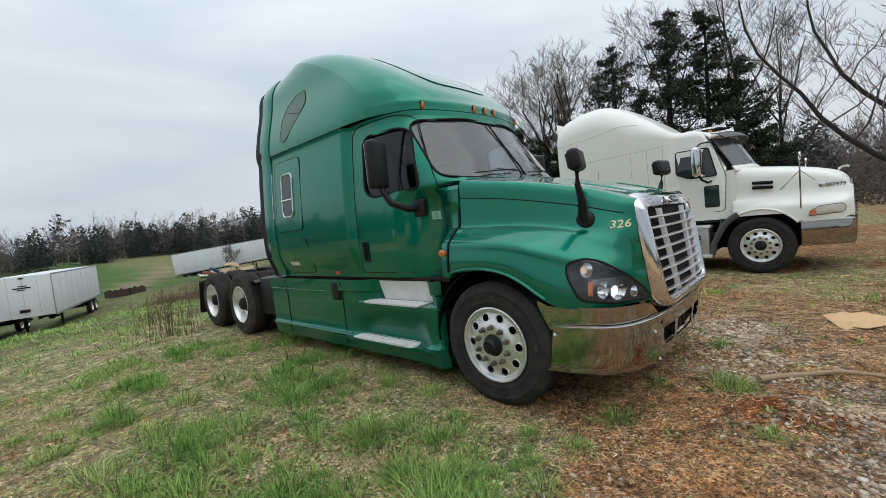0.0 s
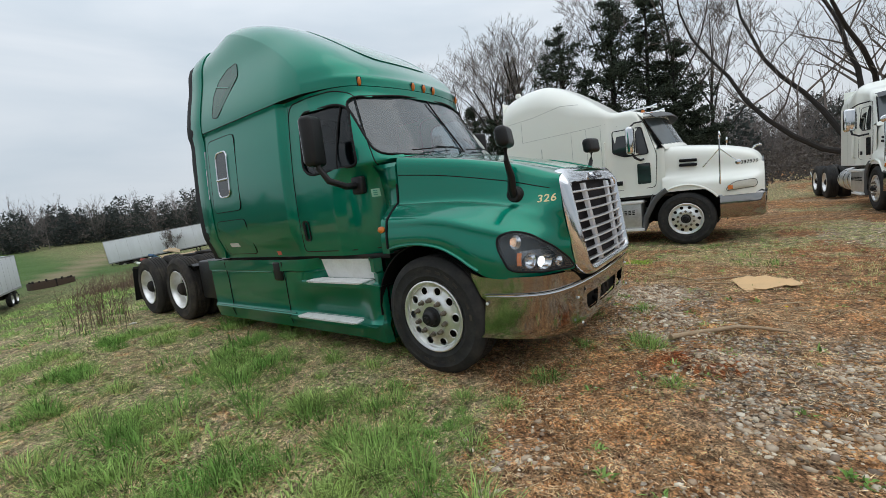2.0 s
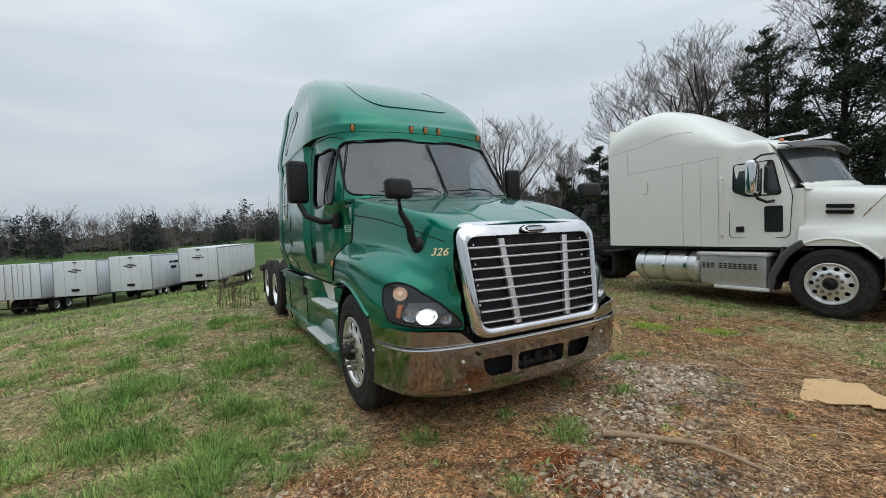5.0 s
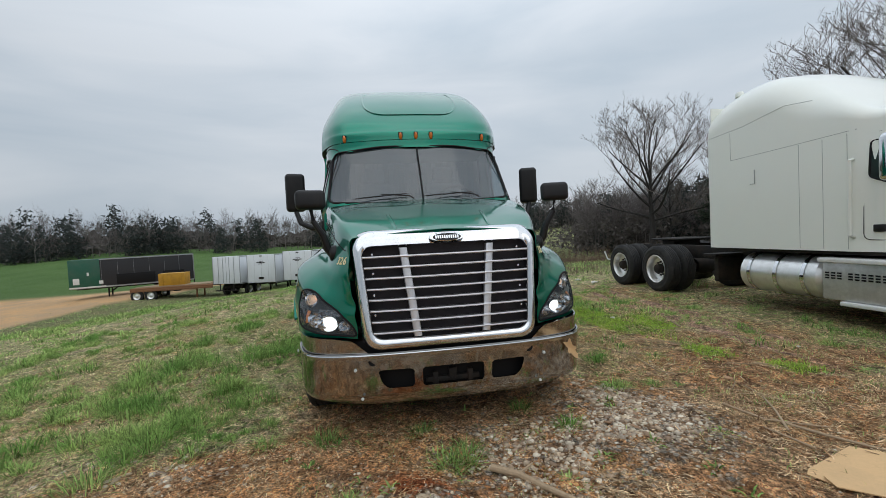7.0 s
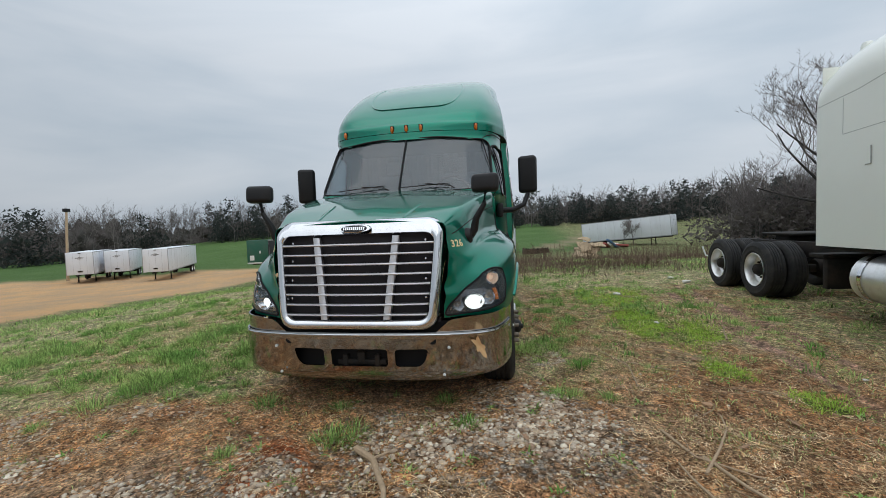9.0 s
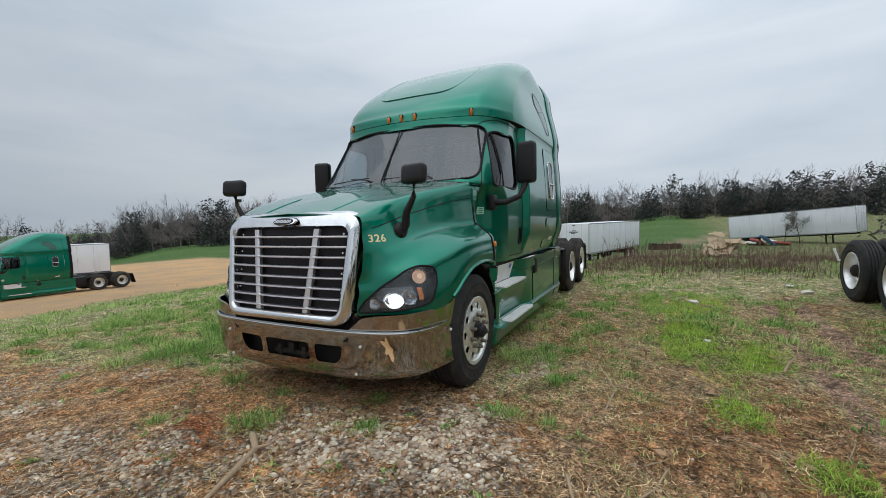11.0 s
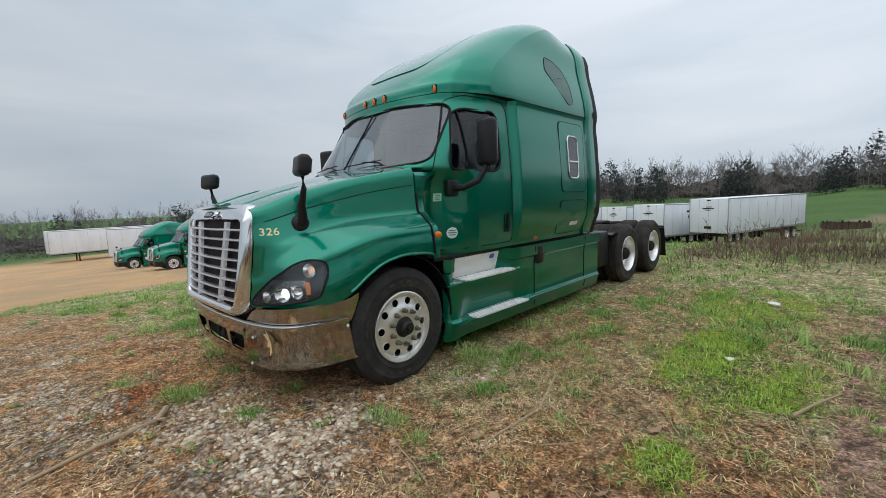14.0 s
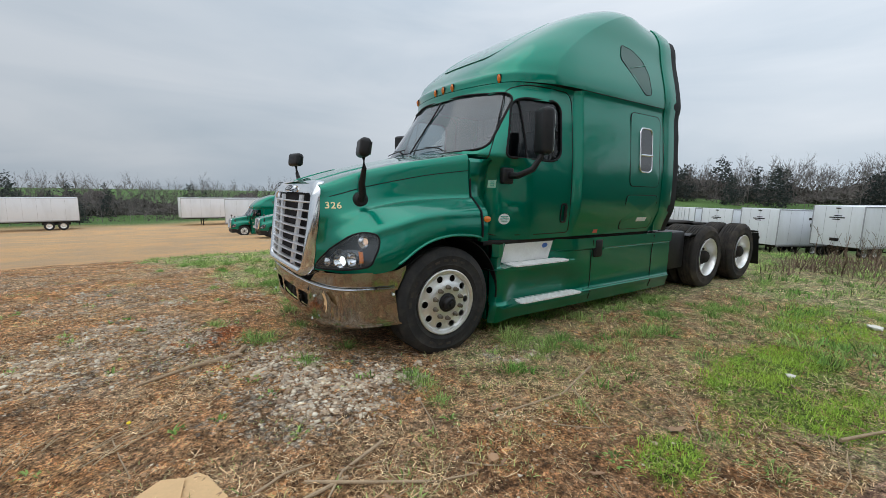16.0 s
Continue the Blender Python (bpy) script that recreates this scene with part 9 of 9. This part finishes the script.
def add_weeds():
    """Dead upright stalks: a clump beside the truck and a wide patch behind it."""
    rng = random.Random(9)
    shapes = []
    spots = [(-8.7 + rng.gauss(0, 0.35), 2.0 + rng.gauss(0, 0.3), rng.uniform(0.3, 0.85)) for _ in range(70)]
    n = 0
    while n < 900:
        x, y = rng.uniform(-30, -9.5), rng.uniform(5.0, 17.5)
        if rng.random() < float(value_noise(x, y, 0.35, 71)) * 1.3 - 0.15:
            spots.append((x, y, rng.uniform(0.35, 0.9)))
            n += 1
    for x, y, h in spots:
        z = land_at(x, y)
        lx, ly = rng.gauss(0, 0.12) * h, rng.gauss(0, 0.12) * h
        wide = 0.003 + 0.00014 * abs(x)
        shapes.append(tube([(x, y, z - 0.02), (x + lx * 0.4, y + ly * 0.4, z + h * 0.55), (x + lx, y + ly, z + h)], [wide, wide * 0.8, wide * 0.4], 3))
        for _ in range(3):
            f = rng.uniform(0.4, 0.95)
            a = rng.uniform(0, 6.28)
            p = Vector((x + lx * f, y + ly * f, z + h * f))
            shapes.append(tube([p, p + Vector((math.cos(a) * 0.10, math.sin(a) * 0.10, 0.14)) * h], [wide * 0.7, wide * 0.9], 3))
    # the low brown thicket they stand in
    x, y = scatter(3600, -32, -9.0, 4.8, 18.5, lambda a, b: np.clip(2.2 * value_noise(a, b, 0.35, 71) - 0.55, 0, 1) * (0.4 + 0.6 * ramp_np(-9.5, -12, a)))
    v, f = blades(x, y, RNG.uniform(0.6, 1.2, len(x)), 12, 0.42, 0.0075, 0.16, 1.1)
    shapes.append(([tuple(p) for p in v.tolist()], [tuple(p) for p in f.tolist()]))
    tagged(part("dead_weeds", join(*shapes), M_WEED, smooth=False), "dead brown weed stalks standing in the grass", "weeds", kind="stuff")


def add_clods():
    """Crumbs of dry soil."""
    x, y = scatter(5500, -4.5, 2.4, -2.5, 8.6, lambda a, b: np.clip(1.1 - ground_masks(a, b)[0], 0.15, 1) * (1 - under_truck(a, b)))
    v, f = stones(x, y, 0.004 + 0.016 * RNG.random(len(x)) ** 2.5)
    tagged(fast_mesh("soil_crumbs", v, f, M_CLOD), "dry reddish crumbs of soil", "soil", kind="stuff")


add_clods()
add_grass()
add_straw()
add_stones()
add_weeds()


# ---- loose things on the ground ----
def on_ground(x, y, lift=0.0):
    return float(surface_at(x, y)) + lift


def build_card():
    t = thing("cardboard_sheet", "flattened brown cardboard box lying on the dirt", "cardboard", at=pose(0.02, 5.96, on_ground(0.02, 5.96, 0.02)))
    flaps = (("main_panel", [(-0.19, 0.22), (-0.02, 0.35), (0.05, 0.30), (0.15, 0.38), (0.24, 0.24), (0.20, 0.18), (0.12, -0.26), (-0.02, -0.30), (-0.06, -0.24)], 0.0),
             ("flap", [(0.10, 0.10), (0.22, 0.22), (0.34, 0.12), (0.38, 0.16), (0.47, -0.12), (0.36, -0.18), (0.33, -0.13), (0.14, -0.30), (0.04, -0.26)], 0.014))
    for name, o, z in flaps:
        n = len(o)
        v = [(x, y, z + 0.02 * math.sin(3 * x + 2 * y)) for x, y in o] + [(x, y, z + 0.006 + 0.02 * math.sin(3 * x + 2 * y)) for x, y in o]
        f = [tuple(range(n))[::-1], tuple(range(n, 2 * n))] + [(i, (i + 1) % n, (i + 1) % n + n, i + n) for i in range(n)]
        part(name, (v, f), M_CARD, t, smooth=False)


build_card()


def lying_branch(label, pts, r0, r1, name="fallen_branch", mat=None):
    t = thing(name, label, "branch")
    n = len(pts)
    path = [(x, y, on_ground(x, y, r0 * 0.55 + dz)) for x, y, dz in pts]
    part("stem", tube(path, [r0 + (r1 - r0) * i / (n - 1) for i in range(n)], 9 if r0 > 0.006 else 5), mat or M_STICK, t)
    return t


br = lying_branch("bare crooked branch lying on the gravel", [(-0.50, 3.93, 0.015), (-0.40, 4.08, 0.01), (-0.22, 4.17, 0), (-0.05, 4.26, 0), (0.12, 4.31, 0), (0.3, 4.34, 0)], 0.024, 0.010)
part("side_twig", tube([(-0.40, 4.08, on_ground(-0.4, 4.08, 0.03)), (-0.44, 4.18, on_ground(-0.44, 4.18, 0.05))], [0.012, 0.006], 6), M_STICK, br)
lying_branch("thin dry stick on the dirt", [(-0.63, 6.10, 0.0), (-0.30, 6.18, 0.03), (0.05, 6.40, 0.0)], 0.012, 0.006)
lying_branch("thin dry stick on the dirt", [(-0.9, 5.95, 0.02), (-0.62, 6.05, 0.0), (-0.40, 6.32, 0.01)], 0.011, 0.005)
lying_branch("thin dry stick on the dirt", [(-2.40, 6.12, 0.0), (-2.30, 6.34, 0.01), (-2.21, 6.55, 0.0)], 0.010, 0.005)
lying_branch("thin dry stick on the dirt", [(-2.9, 5.9, 0.0), (-2.3, 6.1, 0.0), (-1.8, 6.05, 0.0), (-1.5, 6.2, 0.0)], 0.012, 0.005)
lying_branch("pale stick lying in the fresh grass", [(-3.22, 7.43, 0.02), (-3.5, 7.53, 0.03), (-3.8, 7.66, 0.02)], 0.012, 0.007)
lying_branch("bent pale stalk on the dirt", [(-0.21, 5.98, 0.0), (-0.36, 5.93, 0.02), (-0.52, 5.92, 0.01)], 0.009, 0.005)
lying_branch("long grey stick on the dirt", [(-0.43, 6.03, 0.0), (-0.70, 6.22, 0.02), (-0.98, 6.39, 0.0), (-1.2, 6.45, 0.01)], 0.010, 0.005)
rng2 = random.Random(31)
# dry stalks lying side by side, as a mower left them
for xa, ya, xb, yb in ((0.56, 5.36, 0.04, 4.94), (0.62, 5.2, 0.2, 4.86), (0.80, 5.16, 0.66, 4.92), (0.10, 4.70, -0.28, 4.40), (-0.62, 6.60, -1.02, 6.20), (-2.55, 6.95, -3.0, 6.60), (-2.9, 7.5, -3.3, 7.28), (-1.3, 7.3, -1.75, 7.0)):
    for k in range(5):
        ox, oy, q = rng2.gauss(0, 0.06), rng2.gauss(0, 0.06), rng2.uniform(-0.5, 0.5)
        cut = rng2.uniform(0.0, 0.45)
        xa, ya = xa + (xb - xa) * cut * 0.5, ya + (yb - ya) * cut * 0.5
        lying_branch("dry flattened stalk on the dirt", [(xa + ox, ya + oy, 0.004), ((xa + xb) / 2 + ox * 1.5 + q * 0.1, (ya + yb) / 2 + oy - q * 0.1, 0.012), (xb + ox * 2.2, yb + oy * 2.2, 0.004)], 0.0034, 0.002, "dry_stalk", M_STALK)
bloom = thing("dandelion", "small yellow dandelion flower on the dirt", "flower", at=pose(0.31, 4.97, on_ground(0.31, 4.97)))
part("stem", tube([(0, 0, -0.01), (0.004, 0, 0.02), (0.004, 0.004, 0.045)], 0.0022, 6), M_GRASS, bloom)
part("flower_head", moved(lathe([(0.0, 0.007), (0.008, 0.006), (0.013, 0.001), (0.009, -0.004), (0.002, -0.007)], 16), pose(0.004, 0.004, 0.05, 75, 0, 0)), M_DANDELION, bloom, "yellow petals")
for k in range(26):
    x, y, a, ln = rng2.uniform(-4.5, 1.2), rng2.uniform(4.8, 8.6), rng2.uniform(0, 3.14), rng2.uniform(0.15, 0.55)
    lying_branch("small dry twig on the dirt", [(x, y, 0.0), (x + ln * 0.5 * math.cos(a), y + ln * 0.5 * math.sin(a) + 0.03, 0.004), (x + ln * math.cos(a), y + ln * math.sin(a), 0.0)], 0.005, 0.003, "twig")


def leaf_shape(size, rng):
    """A curled lobed leaf with some thickness."""
    o = []
    for k in range(22):
        a = 2 * math.pi * k / 22
        r = size * (0.74 + 0.20 * math.cos(5 * a)) * (1.2 if abs(math.cos(a)) > 0.7 else 0.8)
        o.append((r * math.cos(a), 0.62 * r * math.sin(a)))
    top = [(x, y, 0.012 + 3.0 * size * (x * x + 2 * y * y) / size * 0.6 + rng.uniform(0, 0.006)) for x, y in o]
    n = len(o)
    v = top + [(x, y, z + 0.0015) for x, y, z in top] + [(0, 0, 0.008), (0, 0, 0.0095)]
    f = [(i, (i + 1) % n, 2 * n) for i in range(n)] + [((i + 1) % n + n, i + n, 2 * n + 1) for i in range(n)]
    return v, f


for k, (x, y, sz) in enumerate([(-2.52, 6.80, 0.085), (-4.9, 6.6, 0.06), (-3.0, 7.3, 0.05)] + [(rng2.uniform(-5, 0.5), rng2.uniform(4.8, 8.2), rng2.uniform(0.025, 0.05)) for _ in range(55)]):
    lf = part("dead_leaf", leaf_shape(sz, rng2), M_LEAF, smooth=False)
    lf.matrix_basis = pose(x, y, on_ground(x, y, 0.004), rng2.uniform(-10, 10), rng2.uniform(-10, 10), rng2.uniform(0, 360))
    tagged(lf, "curled brown dead oak leaf on the ground", "leaf", "dead leaves")
for x, y, sz in ((-4.1, 6.94, 0.05), (-8.9, 8.8, 0.10), (-8.2, 8.9, 0.12), (-5.4, 7.2, 0.03), (-8.0, 2.2, 0.06), (-6.6, 7.0, 0.10), (-2.0, 7.95, 0.03)):
    v, f = stone_template()
    v = v * np.array([sz, sz * 0.7, sz * 0.35]) * (1 + 0.25 * np.sin(v[:, [1, 2, 0]] * 5))
    lt = part("litter_scrap", ([tuple(p) for p in v], [tuple(int(i) for i in p) for p in f]), M_LITTER, smooth=False)
    lt.matrix_basis = pose(x, y, on_ground(x, y, sz * 0.25), 0, 0, sz * 4000)
    tagged(lt, "crumpled white plastic scrap in the grass", "litter", "scraps in the grass")
rk = part("rock", (lambda vf: ([tuple(p) for p in vf[0] * np.array([0.045, 0.035, 0.025])], [tuple(int(i) for i in p) for p in vf[1]]))(stone_template()), M_CLOD)
rk.matrix_basis = pose(-1.34, 6.42, on_ground(-1.34, 6.42, 0.015), 0, 0, 40)
tagged(rk, "smooth pale stone half sunk in the dirt", "stone")


def build_leaf_on_bumper():
    lf = part("dead_leaf", leaf_shape(0.085, rng2), M_CARD, smooth=False)
    lf.matrix_basis = pose(-2.03 + bumper_x(0.93) + 0.016, 3.80 + 0.93, 0.555, 90, 60, 88)
    tagged(lf, "pale dead leaf stuck on the chrome bumper", "leaf")


build_leaf_on_bumper()


# ---- far clutter behind the truck ----
def build_woodpile():
    rng = random.Random(3)
    t = thing("wood_pile", "heap of pale broken timber and boards", "timber", at=grounded(-27.2, 10.5, 75))
    for cx, high, count in ((-0.75, 1.6, 14), (0.05, 1.35, 11)):
        for k in range(count):
            ln, wd = rng.uniform(0.5, 1.05), rng.uniform(0.12, 0.34)
            x, y = rng.gauss(0, 0.24), rng.gauss(0, 0.3)
            z = max(0.08, high - 0.75 * abs(x) - 0.6 * abs(y)) * ((k + 1) / count)
            part("board", moved(box(-ln / 2, ln / 2, -wd, wd, -0.025, 0.025, 0.005, 1), pose(cx + x, y, z, rng.uniform(10, 50), rng.uniform(-22, 22), rng.uniform(-30, 30))), M_PALEWOOD, t, smooth=False)


M_REDCLOTH = material("faded_red_sheet", (0.42, 0.10, 0.08), 0.7, grain=0.3, scale=8)
M_BLUECLOTH = material("blue_tarpaulin", (0.05, 0.13, 0.24), 0.6, grain=0.3, scale=8, bump=0.3)
build_woodpile()
junk = thing("scrap_heap", "heap of red, white and blue scrap by the far trailer", "scrap", at=grounded(-54.2, 17.7, 80))
for nm, m4, mm in (("hood_panel", pose(0.2, 0.3, 0.35, 20, 10, 30), M_WHITE), ("red_sheet", pose(-0.9, 0.0, 0.3, 10, 25, 60), M_REDCLOTH), ("blue_sheet", pose(-0.1, -0.4, 0.55, 5, 40, 20), M_BLUECLOTH),
                   ("red_sheet", pose(1.0, 0.2, 0.2, -15, 5, 10), M_REDCLOTH), ("white_sheet", pose(-1.4, 0.3, 0.15, 5, 10, 80), M_WHITE)):
    part(nm, moved(box(-0.8, 0.8, -0.5, 0.5, -0.12, 0.14, 0.08, 3), m4), mm, junk)
pit = thing("burn_ring", "low rusty metal ring with ashes on the grass", "fire ring", at=grounded(-48.4, 7.7, 15))
part("ring_wall", sheet([[(0.75 * c, 1.5 * s, z) for c, s in [(math.copysign(abs(math.cos(a)) ** 0.4, math.cos(a)), math.copysign(abs(math.sin(a)) ** 0.4, math.sin(a))) for a in [2 * math.pi * k / 28 for k in range(28)]]] for z in (0.0, 0.55)], wrap=True), M_BURNT, pit, solid=0.06)
for k in range(8):
    part("wall_post", box(0.72 * math.cos(k * 0.785) - 0.06, 0.72 * math.cos(k * 0.785) + 0.06, 1.45 * math.sin(k * 0.785) - 0.06, 1.45 * math.sin(k * 0.785) + 0.06, 0.0, 0.68, 0.01), M_DARK, pit)
